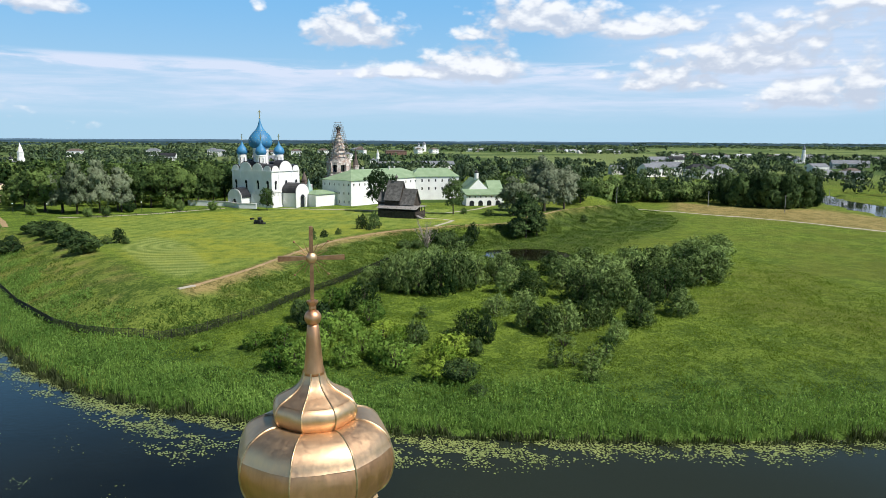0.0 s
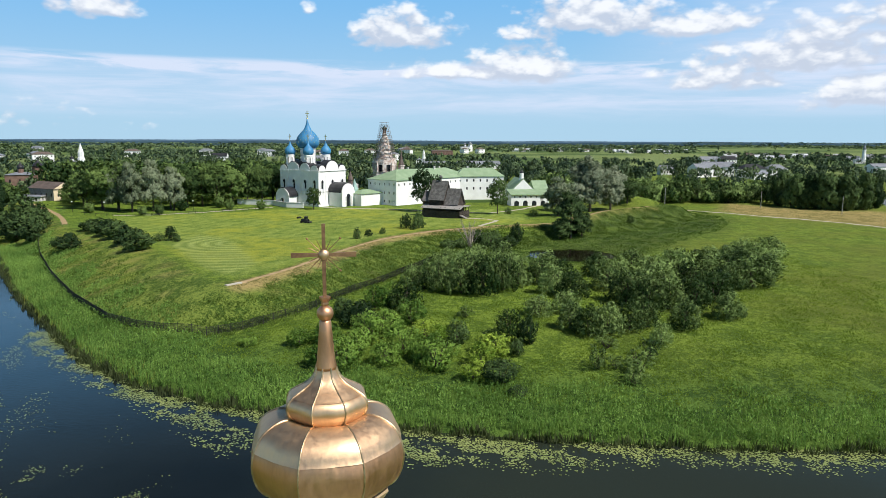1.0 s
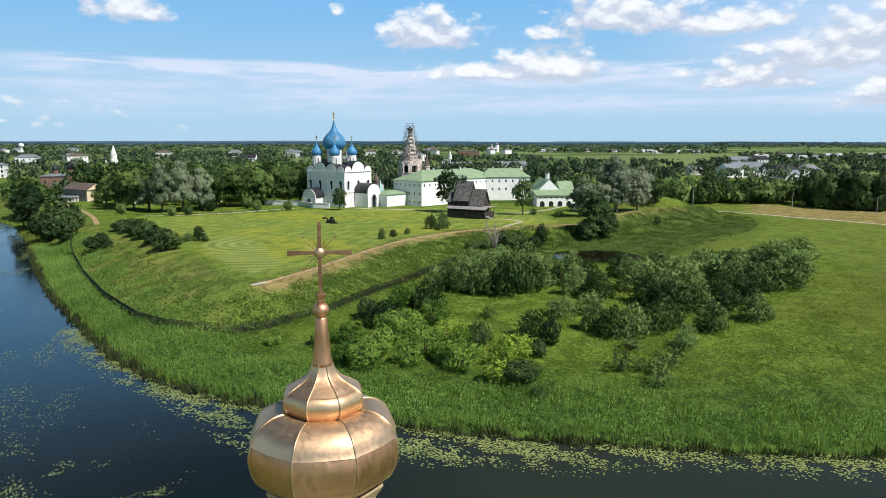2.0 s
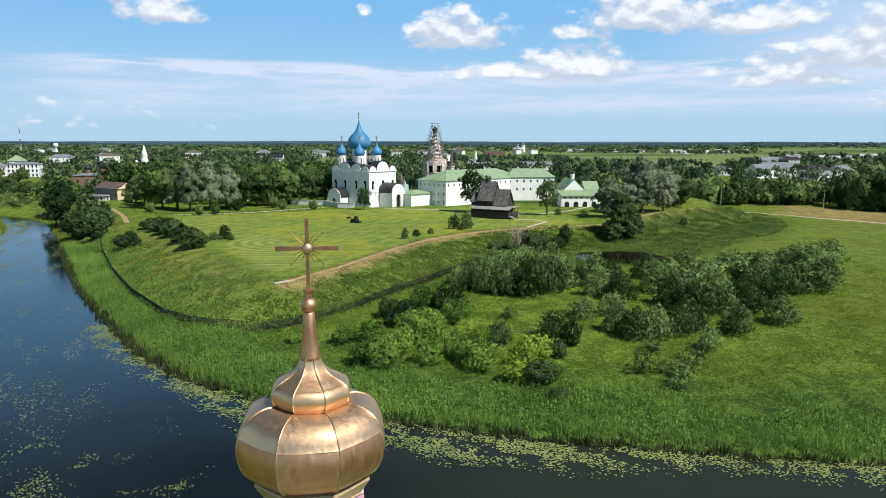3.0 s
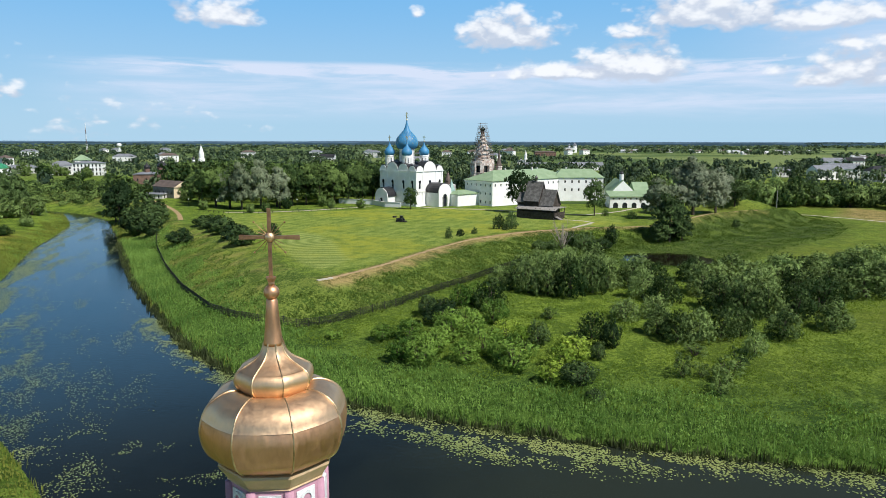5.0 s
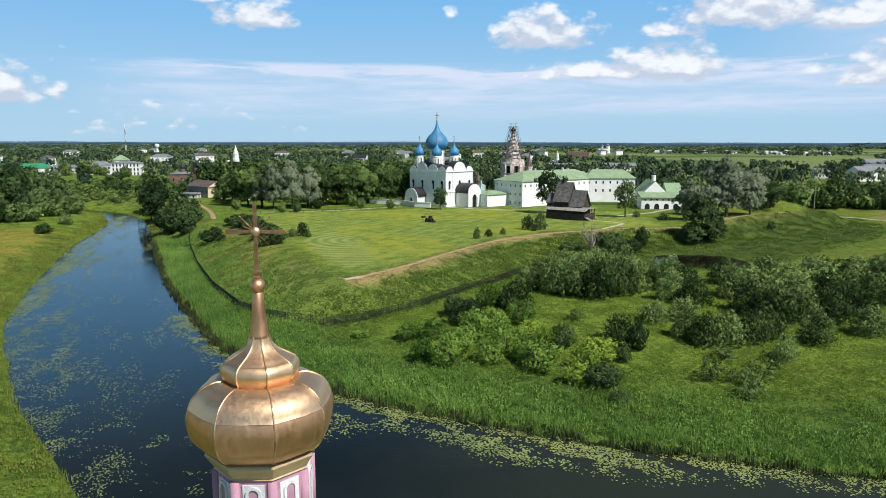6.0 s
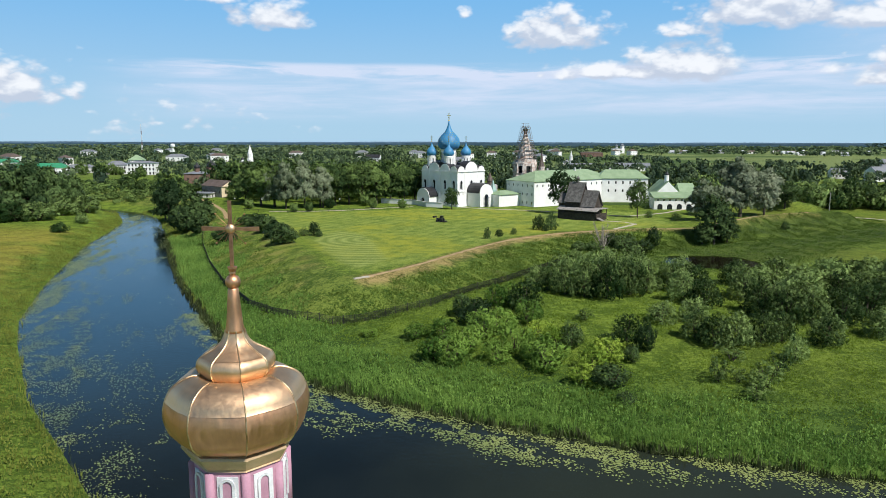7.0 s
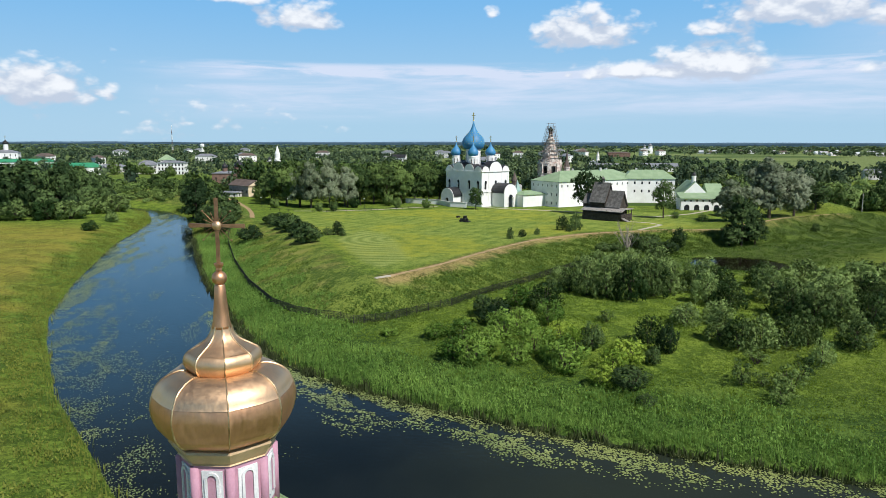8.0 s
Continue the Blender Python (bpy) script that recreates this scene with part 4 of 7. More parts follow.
verdigris = stained("pale_verdigris_sheet", (0.36, 0.50, 0.46), (0.26, 0.39, 0.36), 0.8, 0.6)
annex = house("annex", 1.3, 327.4, 42.4, 13.6, 9.6, 5.9, (2, 2), 1, 1.7, label="low white annex with a green hipped roof", category="annex", sides=())
bm = bmesh.new()
lathe(bm, [(1.7, 6.0), (1.7, 7.6), (1.75, 7.7), (0.9, 9.8), (0.08, 12.6)], 4, 0.785, -4.2, 2.6)
part("spire", bm, verdigris, annex)
# gabled church house with an arcade
ch = house("church_house", 75.6, 334, 92, 16, 10.4, 7.0, (3, 1), 1, 5.6, label="white gabled house church with a green roof and small cupola", category="church", inset=0.0, window=(0.9, 1.5))
bm = bmesh.new()
half = 5.2
for xx in (-8.0, 7.6):
    tri = [bm.verts.new((xx + dx, yy, zz)) for dx in (0, 0.4) for yy, zz in ((-half, 7.0), (half, 7.0), (0, 12.3))]
    bm.faces.new(tri[:3])
    bm.faces.new(tri[3:])
    for i in range(3):
        bm.faces.new((tri[i], tri[(i + 1) % 3], tri[3 + (i + 1) % 3], tri[3 + i]))
part("gable", bm, white_wall, ch)
bm = bmesh.new()
lathe(bm, [(1.0, 11.0), (1.0, 14.6), (1.1, 14.7), (1.1, 14.9), (0.8, 15.0)], 12, 0, -5.0, 0)
part("drum", bm, white_wall, ch)
bm = bmesh.new()
lathe(bm, [(a, z + 14.9) for a, z in onion(0.95, 2.2)], 12, 0, -5.0, 0)
part("dome", bm, dark_roof, ch)
arc = thing("arcade_wing", 77.3, 321.5, gz(77.3, 321.5) - 0.3, 2.0, "white lower wing with arches and green lean-to roof", "house")
m0 = pose(-9.0, -4, 0)
holes = [(1.5 + 4.2 * i, 3.7 + 4.2 * i, 0.2, 1.7) for i in range(4)]
small = [(1.3 + 2.6 * i, 2.0 + 2.6 * i, 4.1, 4.9) for i in range(6)]
bm = bmesh.new()
wall_sheet(bm, 18.0, 5.4, holes + small, m0, 0.6)
box(bm, -9, -8.4, -3.2, 4.2, 0, 5.4)
box(bm, 8.4, 9, -3.2, 4.2, 0, 5.4)
part("wall", bm, white_wall, arc)
for h in holes:
    arched_panel(2.2, 2.6, 0.1, m0 @ pose((h[0] + h[1]) / 2, -0.06, 0.2), pane_dark, arc, "archway")
    bm = bmesh.new()
    half_disc(bm, 2.9, 0.05, m0 @ pose((h[0] + h[1]) / 2, -0.05, 0), 1.7, 1.0)
    part("arch_surround", bm, white_wall, arc)
for h in small:
    window_at(arc, m0 @ pose((h[0] + h[1]) / 2, 0, h[2]), 0.7, 0.8)
part("cornice", boxed(-9.2, 9.2, -4.2, -4.0, 5.15, 5.4), white_wall, arc)


def roof_bar(name, x0, x1, profile):
    """A roof body of one profile (y, z) drawn out along x."""
    bm = bmesh.new()
    ends = [[bm.verts.new((xx, yy, zz)) for yy, zz in profile] for xx in (x0, x1)]
    k = len(profile)
    for i in range(k):
        bm.faces.new((ends[0][i], ends[1][i], ends[1][(i + 1) % k], ends[0][(i + 1) % k]))
    bm.faces.new(ends[0])
    bm.faces.new(ends[1][::-1])
    part(name, bm, green_roof, arc)


roof_bar("lean_to_roof", -9.4, 9.4, [(-4.7, 5.42), (-4.7, 5.6), (4.4, 7.6), (4.4, 5.42)])
roof_bar("roof", 3.8, 11.0, [(3.6, 7.3), (3.6, 7.5), (9.0, 11.4), (14.4, 7.5), (14.4, 7.3)])
part("rear_wall", boxed(4.0, 10.6, 4.3, 14.0, 0, 7.3), white_wall, arc)
# garden terrace wall before the palace court
garden = thing("garden_wall", 58, 338, gz(58, 338) - 0.3, 3.0, "low dark clipped hedge along the palace court", "hedge")
bm = rounded_box(-16, 18, -0.7, 0.7, 0, 1.5, 0.3)
part("hedge_body", bm, leaf_dark, garden)


# ---------------------------------------------------------------- bell tower under scaffolding
def bell_tower(x, y):
    z = gz(x, y) - 0.3
    ob = thing("bell_tower", x, y, z, 20, "tent-roofed brick bell tower with worn limewash under repair", "bell tower")
    R = 6.4
    part("base", rounded_box(-6.2, 6.2, -6.2, 6.2, 0, 11.5, 0.1), red_brick, ob)
    bm = bmesh.new()
    ph = math.pi / 8
    lathe(bm, [(R, 11.5), (R, 12.6), (R - 0.35, 12.7), (R - 0.35, 14.0)], 8, ph)
    lathe(bm, [(R, 18.6), (R, 19.4), (R - 0.2, 19.5), (4.6, 21.0), (4.6, 21.2)], 8, ph)
    part("octagon_tier", bm, brick_white, ob)
    # near-black core stands in for the shade inside the open arches
    bm = bmesh.new()
    lathe(bm, [(4.2, 13.5), (4.2, 19.0)], 8, ph)
    part("tier_core", bm, pane_dark, ob)
    for i in range(8):
        a = ph + math.tau * i / 8
        m = Matrix.Rotation(a, 4, "Z") @ Matrix.Translation((R - 0.75, 0, 0))
        part("pillar", boxed(-0.7, 0.7, -1.0, 1.0, 13.9, 18.7, m), brick_white, ob)
        b2 = a + ph
        m = Matrix.Rotation(b2, 4, "Z") @ pose(R * math.cos(ph) - 0.35, 0, 0, 0, 0, 90)
        bm = bmesh.new()
        box(bm, -1.6, 1.6, -0.25, 0.3, 17.6, 18.7, m)
        half_disc(bm, 3.0, 0.4, m @ pose(0, -0.3, 0), 19.4, 1.05, 8)
        part("arch_head", bm, brick_white, ob)
    bm = bmesh.new()
    lathe(bm, [(4.3, 20.8), (3.6, 23.5), (2.5, 28.0), (1.3, 32.6), (0.95, 34.0)], 8, ph)
    tent = part("tent_roof", bm, brick_white, ob)
    for k, (zz, rr) in enumerate(((22.6, 3.75), (25.8, 2.95), (29.0, 2.2))):
        for i in range(0, 8, 2):
            a = math.tau * (i + k % 2 + 0.0) / 8 + 2 * ph
            m = Matrix.Rotation(a, 4, "Z") @ pose(rr * 0.92, 0, zz, 0, 0, 90)
            bm = bmesh.new()
            box(bm, -0.6, 0.6, -0.45, 0.6, 0, 1.2, m)
            half_disc(bm, 1.2, 1.0, m @ pose(0, -0.45, 0), 1.2, 1.0, 6)
            part("dormer", bm, old_white, tent)
    bm = bmesh.new()
    lathe(bm, [(0.95, 33.8), (0.95, 35.4), (1.1, 35.5), (0.9, 35.7)], 12)
    part("drum", bm, red_brick, ob)
    bm = bmesh.new()
    lathe(bm, [(a, c + 35.6) for a, c in onion(1.3, 2.6, 0.1)], 16)
    part("dome", bm, stained("dark_green_dome", (0.03, 0.07, 0.06), (0.015, 0.035, 0.03), 0.6, 0.5), ob, "dark green onion dome", True)
    return ob


bell_tower(11.6, 370)


def scaffolding(x, y, z):
    ob = thing("scaffolding", x, y, z, 20, "steel tube scaffolding with plank decks round the tower spire", "scaffolding")
    rng = random.Random(4)
    rad = lambda h: 6.4 - 4.4 * min(max((h - 20.6) / 17.0, 0), 1)
    levels = [20.8 + 1.95 * i for i in range(9)]
    for i in range(8):
        a = math.pi / 8 + math.tau * i / 8
        for off in (0.0, 0.8):
            bm = bmesh.new()
            r0, r1 = rad(levels[0]) - off, max(rad(levels[-1]) - off, 1.2)
            rod(bm, (r0 * math.cos(a), r0 * math.sin(a), levels[0] - 0.3), (r1 * math.cos(a), r1 * math.sin(a), levels[-1] + 1.6), 0.06, n=4)
            part("standard", bm, steel_pipe, ob)
    for k, h in enumerate(levels):
        r = rad(h)
        for i in range(8):
            p, q = (math.pi / 8 + math.tau * j / 8 for j in (i, i + 1))
            for rr, zz in ((r, h + 0.1), (r, h + 1.0), (r - 0.8, h + 0.1)):
                bm = bmesh.new()
                rod(bm, (rr * math.cos(p), rr * math.sin(p), zz), (rr * math.cos(q), rr * math.sin(q), zz), 0.045, n=4)
                part("ledger", bm, steel_pipe, ob)
            bm = bmesh.new()
            rod(bm, (r * math.cos(p), r * math.sin(p), h + 0.1), (rad(h + 2.05) * math.cos(q), rad(h + 2.05) * math.sin(q), h + 2.1), 0.035, n=4)
            part("brace", bm, steel_pipe, ob)
        bm = bmesh.new()
        for i in range(8):
            if rng.random() < 0.75:
                a = math.tau * (i + 1) / 8
                m = Matrix.Rotation(a, 4, "Z") @ Matrix.Translation((r * 0.92 - 0.35, 0, h))
                box(bm, -0.35, 0.35, -r * 0.38, r * 0.38, -0.03, 0.03, m)
        if bm.faces:
            part("plank_deck", bm, pine_board, ob)
        else:
            bm.free()
    bm = bmesh.new()
    for i in range(4):
        a = math.tau * i / 4 + 0.4
        rod(bm, (1.7 * math.cos(a), 1.7 * math.sin(a), 34.5), (1.7 * math.cos(a), 1.7 * math.sin(a), 39.6), 0.07, n=4)
    for zz in (36.4, 38.0, 39.2):
        box(bm, -2.0, 2.0, -1.75, -1.65, zz, zz + 0.1)
        box(bm, -2.0, 2.0, 1.65, 1.75, zz, zz + 0.1)
        box(bm, -1.75, -1.65, -2.0, 2.0, zz, zz + 0.1)
    part("top_frame", bm, steel_pipe, ob)


scaffolding(11.6, 370, gz(11.6, 370) - 0.3)
side_tower = thing("side_tower", 20.2, 368, gz(20.2, 368) - 0.3, 10, "slim white tower with a dark spire beside the bell tower", "tower")
bm = bmesh.new()
lathe(bm, [(2.2, 0), (2.2, 11.0), (1.6, 11.5), (1.6, 16.5), (1.9, 16.7), (1.9, 17.2)], 8, 0.39)
part("shaft", bm, brick_white, side_tower)
bm = bmesh.new()
lathe(bm, [(1.75, 17.0), (0.7, 20.5), (0.25, 24.5), (0.06, 26.5)], 8, 0.39)
part("spire", bm, brown_roof, side_tower)
gate_turret = thing("gate_turret", -6.0, 352, gz(-6, 352) - 0.3, 10, "small white gate turret with a brown tent roof", "tower")
part("base", rounded_box(-3.5, 3.5, -3, 3, 0, 8.6, 0.1), old_white, gate_turret)
bm = bmesh.new()
lathe(bm, [(1.3, 8.4), (1.3, 10.4), (1.6, 10.5), (0.1, 15.0)], 8)
part("turret_roof", bm, brown_roof, gate_turret)


# ---------------------------------------------------------------- old wooden church
def steep_roof(bm, x0, x1, half, z_eave, z_ridge, flare=0.8):
    """A steep board roof with a flared foot; ridge along x."""
    prof = [(-half - flare, z_eave - 0.35), (-half, z_eave + 0.5), (0, z_ridge), (half, z_eave + 0.5), (half + flare, z_eave - 0.35),
            (half + flare, z_eave - 0.5), (0, z_ridge - 0.35), (-half - flare, z_eave - 0.5)]
    r = [[bm.verts.new((x, y, z)) for y, z in prof] for x in (x0, x1)]
    for i in range(8):
        bm.faces.new((r[0][i], r[1][i], r[1][(i + 1) % 8], r[0][(i + 1) % 8]))
    for e in r:
        bm.faces.new((e[0], e[1], e[6], e[7]))
        bm.faces.new((e[1], e[2], e[6]))
        bm.faces.new((e[2], e[3], e[6]))
        bm.faces.new((e[3], e[4], e[5], e[6]))


def log_block(parent, x0, x1, half, z0, z1, ridge=None):
    """Log walls: round logs one over another with ends crossing at the corners, and plank gables."""
    bm = bmesh.new()
    box(bm, x0, x1, -half, half, z0, z1)
    k = int((z1 - z0) / 0.42)
    for i in range(k):
        zz = z0 + 0.42 * (i + 0.5)
        for y in (-half, half):
            rod(bm, (x0 - 0.35, y, zz), (x1 + 0.35, y, zz), 0.24, n=6)
        for x in (x0, x1):
            rod(bm, (x, -half - 0.35, zz + 0.2), (x, half + 0.35, zz + 0.2), 0.24, n=6)
    if ridge:
        for x in (x0 + 0.02, x1 - 0.12):
            t = [bm.verts.new((x + d, y, zz)) for d in (0, 0.1) for y, zz in ((-half, z1), (half, z1), (0, ridge - 0.5))]
            bm.faces.new(t[:3])
            bm.faces.new(t[3:])
    return part("log_wall", bm, log_wood, parent)


wc = thing("wooden_church", 32.0, 272.0, gz(32, 272) - 0.2, -33, "dark weathered log church with steep board roofs", "church")
log_block(wc, -7.6, -4.2, 2.6, 0, 6.5, 9.0)
log_block(wc, -4.2, 1.6, 3.4, 0, 7.2, 13.4)
log_block(wc, 1.6, 7.2, 2.9, 0, 5.6, 10.6)
for x0, x1, hf, ze, zr in ((-8.2, -4.0, 2.6, 6.6, 9.8), (-4.9, 2.0, 3.4, 7.2, 14.2), (1.8, 7.8, 2.9, 5.6, 11.3)):
    bm = bmesh.new()
    steep_roof(bm, x0, x1, hf, ze, zr)
    part("roof", bm, shingle_wood, wc)
    k = int((x1 - x0) / 0.5)
    for i in range(k):
        x = x0 + (x1 - x0) * (i + 0.5) / k
        for s in (-1, 1):
            bm = bmesh.new()
            rod(bm, (x, s * hf, ze + 0.56), (x, s * 0.05, zr + 0.04), 0.05, n=4)
            part("roof_board", bm, shingle_wood, wc)
bm = bmesh.new()
rod(bm, (-1.3, 0, 14.0), (-1.3, 0, 15.4), 0.35, 0.25, 8)
lathe(bm, [(a, z + 15.2) for a, z in onion(0.7, 1.6)], 10, 0, -1.3, 0)
part("cupola", bm, shingle_wood, wc)
bm = bmesh.new()
box(bm, -6.5, 9.6, -5.8, -3.0, 1.5, 1.75)
box(bm, 7.2, 9.6, -3.0, 3.4, 1.5, 1.75)
part("gallery_floor", bm, log_wood, wc)
for i in range(9):
    x = -6.3 + 15.7 * i / 8
    bm = bmesh.new()
    rod(bm, (x, -5.6, 0), (x, -5.6, 4.3), 0.16, n=6)
    part("post", bm, log_wood, wc)
for i in range(4):
    y = -5.6 + 8.8 * i / 3
    bm = bmesh.new()
    rod(bm, (9.4, y, 0), (9.4, y, 4.3), 0.16, n=6)
    part("post", bm, log_wood, wc)
bm = bmesh.new()
box(bm, -6.5, 9.5, -5.75, -5.6, 0.2, 2.9)
box(bm, 9.35, 9.5, -5.6, 3.3, 0.2, 2.9)
part("parapet", bm, log_wood, wc)
bm = bmesh.new()
for p, q in (((-7.0, -6.4, 3.9), (10.2, -2.8, 5.1)),):
    v = [bm.verts.new(c) for c in ((p[0], p[1], p[2]), (q[0], p[1], p[2]), (q[0], q[1], q[2]), (p[0], q[1], q[2]))]
    w = [bm.verts.new((c.co.x, c.co.y, c.co.z - 0.15)) for c in v]
    bm.faces.new(v)
    bm.faces.new(w[::-1])
    for i in range(4):
        bm.faces.new((v[i], w[i], w[(i + 1) % 4], v[(i + 1) % 4]))
box(bm, 7.4, 10.2, -2.8, 3.6, 4.5, 4.65)
part("gallery_roof", bm, pale_plank, wc, "pale grey plank gallery roof")
for i in range(8):
    part("step", boxed(9.6 + 0.45 * i, 10.05 + 0.45 * i, -5.6, -3.4, 1.3 - 0.2 * i, 1.5 - 0.2 * i), pale_plank, wc)
bm = bmesh.new()
for y in (-5.7, -3.3):
    rod(bm, (9.5, y, 2.6), (13.4, y, 0.9), 0.09, n=5)
    rod(bm, (9.5, y, 1.4), (13.4, y, -0.2), 0.12, n=5)
part("stair_rail", bm, log_wood, wc)

# ---------------------------------------------------------------- near church: gilded cupola over a pink lantern
AXIS = (0.925, 15.41)
PHASE = radians(-62)
near = thing("church", AXIS[0], AXIS[1], gz(*AXIS) - 0.3, 0, "pink and white church with a worn gilded onion cupola", "church")
ZB = gz(*AXIS) - 0.3
BIG_ONION = [(1.02, 29.63), (1.22, 29.69), (1.42, 29.84), (1.54, 30.05), (1.60, 30.30), (1.605, 30.50), (1.54, 30.76), (1.41, 30.99), (1.18, 31.15), (0.92, 31.22), (0.70, 31.16)]
SMALL_ONION = [(0.66, 31.10), (0.76, 31.20), (0.835, 31.34), (0.85, 31.47), (0.79, 31.60), (0.63, 31.71), (0.45, 31.81), (0.32, 31.92), (0.245, 32.05), (0.205, 32.20)]


def fine_profile(pts, k=5):
    """A smooth curve through the profile."""
    out = []
    p = [pts[0]] + list(pts) + [pts[-1]]
    for i in range(1, len(p) - 2):
        for j in range(k):
            t = j / k
            out.append(tuple(0.5 * (2 * p[i][c] + (p[i + 1][c] - p[i - 1][c]) * t + (2 * p[i - 1][c] - 5 * p[i][c] + 4 * p[i + 1][c] - p[i + 2][c]) * t * t
                                    + (3 * p[i][c] - p[i - 1][c] - 3 * p[i + 1][c] + p[i + 2][c]) * t ** 3) for c in (0, 1)))
    return out + [pts[-1]]


def sheet_facets(parent, profile, cuts, seed):
    """Eight flat-sided facets of beaten sheets, lapped at the cuts, with a raised seam on every edge."""
    prof = fine_profile(profile)
    rng = random.Random(seed)
    for i in range(8):
        a0, a1 = PHASE + math.tau * i / 8, PHASE + math.tau * (i + 1) / 8
        e0, e1 = Vector((math.cos(a0), math.sin(a0))), Vector((math.cos(a1), math.sin(a1)))
        for c0, c1 in zip(cuts, cuts[1:]):
            rows = prof[c0:c1 + 1]
            bm = bmesh.new()
            n = 9
            grid = []
            for v, (r, z) in enumerate(rows):
                line = []
                for u in range(n + 1):
                    f = u / n
                    p = (e0 * (1 - f) + e1 * f) * r
                    q = Vector((p.x, p.y, z))
                    d = noise.noise(q * 1.9 + Vector((seed * 7.0, i * 3.1, c0))) * 0.022 + noise.noise(q * 6.0 + Vector((i, 0, seed))) * 0.006
                    d *= math.sin(math.pi * f) ** 0.5 if 0 < u < n else 0
                    d += 0.030 * r * 4 * f * (1 - f)
                    d += 0.014 * (v == 0) - 0.004 * (v == len(rows) - 1)
                    nrm = (e0 + e1).normalized()
                    line.append(bm.verts.new((q.x + nrm.x * d, q.y + nrm.y * d, q.z - ZB + rng.uniform(-0.002, 0.002))))
                grid.append(line)
            for v in range(len(rows) - 1):
                for u in range(n):
                    bm.faces.new((grid[v][u], grid[v][u + 1], grid[v + 1][u + 1], grid[v + 1][u]))
            # lower sheets get the gilt with shade put into its colour
            part("sheet", bm, toned_gilt if c0 < 29 and profile is BIG_ONION else copper_gilt, parent, smooth_faces=True)
        bm = bmesh.new()
        pts = [Vector((r * e0.x, r * e0.y, z - ZB)) for r, z in prof]
        side = Vector((-e0.y, e0.x, 0))
        rings = []
        for k, p in enumerate(pts):
            t = (pts[min(k + 1, len(pts) - 1)] - pts[max(k - 1, 0)]).normalized()
            out = side.cross(t)
            if out.dot(Vector((e0.x, e0.y, 0.3))) < 0:
                out = -out
            wob = 0.004 * noise.noise(p * 4)
            rings.append([bm.verts.new(p + side * (s * 0.020 + wob) + out * h) for s, h in ((-0.9, -0.012), (-0.42, 0.024), (0.42, 0.024), (0.9, -0.012))])
        for a, c in zip(rings, rings[1:]):
            for k in range(3):
                bm.faces.new((a[k], a[k + 1], c[k + 1], c[k]))
        part("seam", bm, seam_gilt, parent, smooth_faces=True)


seam_gilt = stained("bright_gilt_seam", (0.80, 0.62, 0.38), (0.45, 0.30, 0.17), 3.0, 0.45, 1.0, grain=14.0, bump=0.15)
bm = bmesh.new()
lathe(bm, [(0.90, 29.60 - ZB), (1.28, 29.9 - ZB), (1.48, 30.3 - ZB), (1.38, 30.8 - ZB), (0.66, 31.12 - ZB), (0.74, 31.4 - ZB), (0.5, 31.66 - ZB), (0.15, 32.1 - ZB)], 8, PHASE)
cupola = part("cupola", bm, copper_gilt, near, "octagonal gilded copper onion cupola with raised seams")
sheet_facets(cupola, BIG_ONION, (0, 13, 29, 50), 1)
sheet_facets(cupola, SMALL_ONION, (0, 22, 45), 2)
bm = bmesh.new()
lathe(bm, [(0.215, 32.14 - ZB), (0.21, 32.20 - ZB), (0.185, 32.32 - ZB), (0.16, 32.6 - ZB), (0.135, 32.9 - ZB), (0.118, 33.12 - ZB), (0.09, 33.16 - ZB)], 20)
part("spire", bm, toned_gilt, near, "tapering gilt spire", True)
bm = bmesh.new()
lathe(bm, [(0.165 * math.sin(math.pi * i / 14) + 0.004, 33.29 - 0.165 * math.cos(math.pi * i / 14) - ZB) for i in range(15)], 24)
part("ball", bm, toned_gilt, near, "gilt ball", True)
bm = bmesh.new()
lathe(bm, [(0.06, 33.42 - ZB), (0.075, 33.48 - ZB), (0.07, 33.52 - ZB), (0.115, 33.60 - ZB), (0.115, 33.63 - ZB), (0.05, 33.64 - ZB)], 6)
part("collar", bm, toned_gilt, near)
# cross with rays between its arms
bm = bmesh.new()
cz = 34.48 - ZB
rust_gilt = stained("rusty_gilt_iron", (0.42, 0.25, 0.13), (0.22, 0.12, 0.07), 5.0, 0.55, 0.7, grain=25.0)
box(bm, -0.036, 0.036, -0.028, 0.028, 33.6 - ZB, 35.10 - ZB)
crs = part("cross", bm, rust_gilt, near, "rusty gilt iron cross with rays")
bm = bmesh.new()
for s in (-1, 1):
    v0, v1 = s * 0.036, s * 0.64
    pts = [(v0, 0.030), (v1, 0.050), (v1, -0.050), (v0, -0.030)]
    f = [[bm.verts.new((x, y, cz + z)) for x, z in pts] for y in (-0.026, 0.026)]
    bm.faces.new(f[0])
    bm.faces.new(f[1][::-1])
    for i in range(4):
        bm.faces.new((f[0][i], f[0][(i + 1) % 4], f[1][(i + 1) % 4], f[1][i]))
part("cross_bar", bm, rust_gilt, crs)
bm = bmesh.new()
lathe(bm, [(0.11 * math.sin(math.pi * i / 8) + 0.002, -0.08 * math.cos(math.pi * i / 8)) for i in range(9)], 14)
bmesh.ops.transform(bm, matrix=pose(0, 0, cz, 90, 0, 0), verts=bm.verts)
part("boss", bm, copper_gilt, crs, "round gilt boss", True)
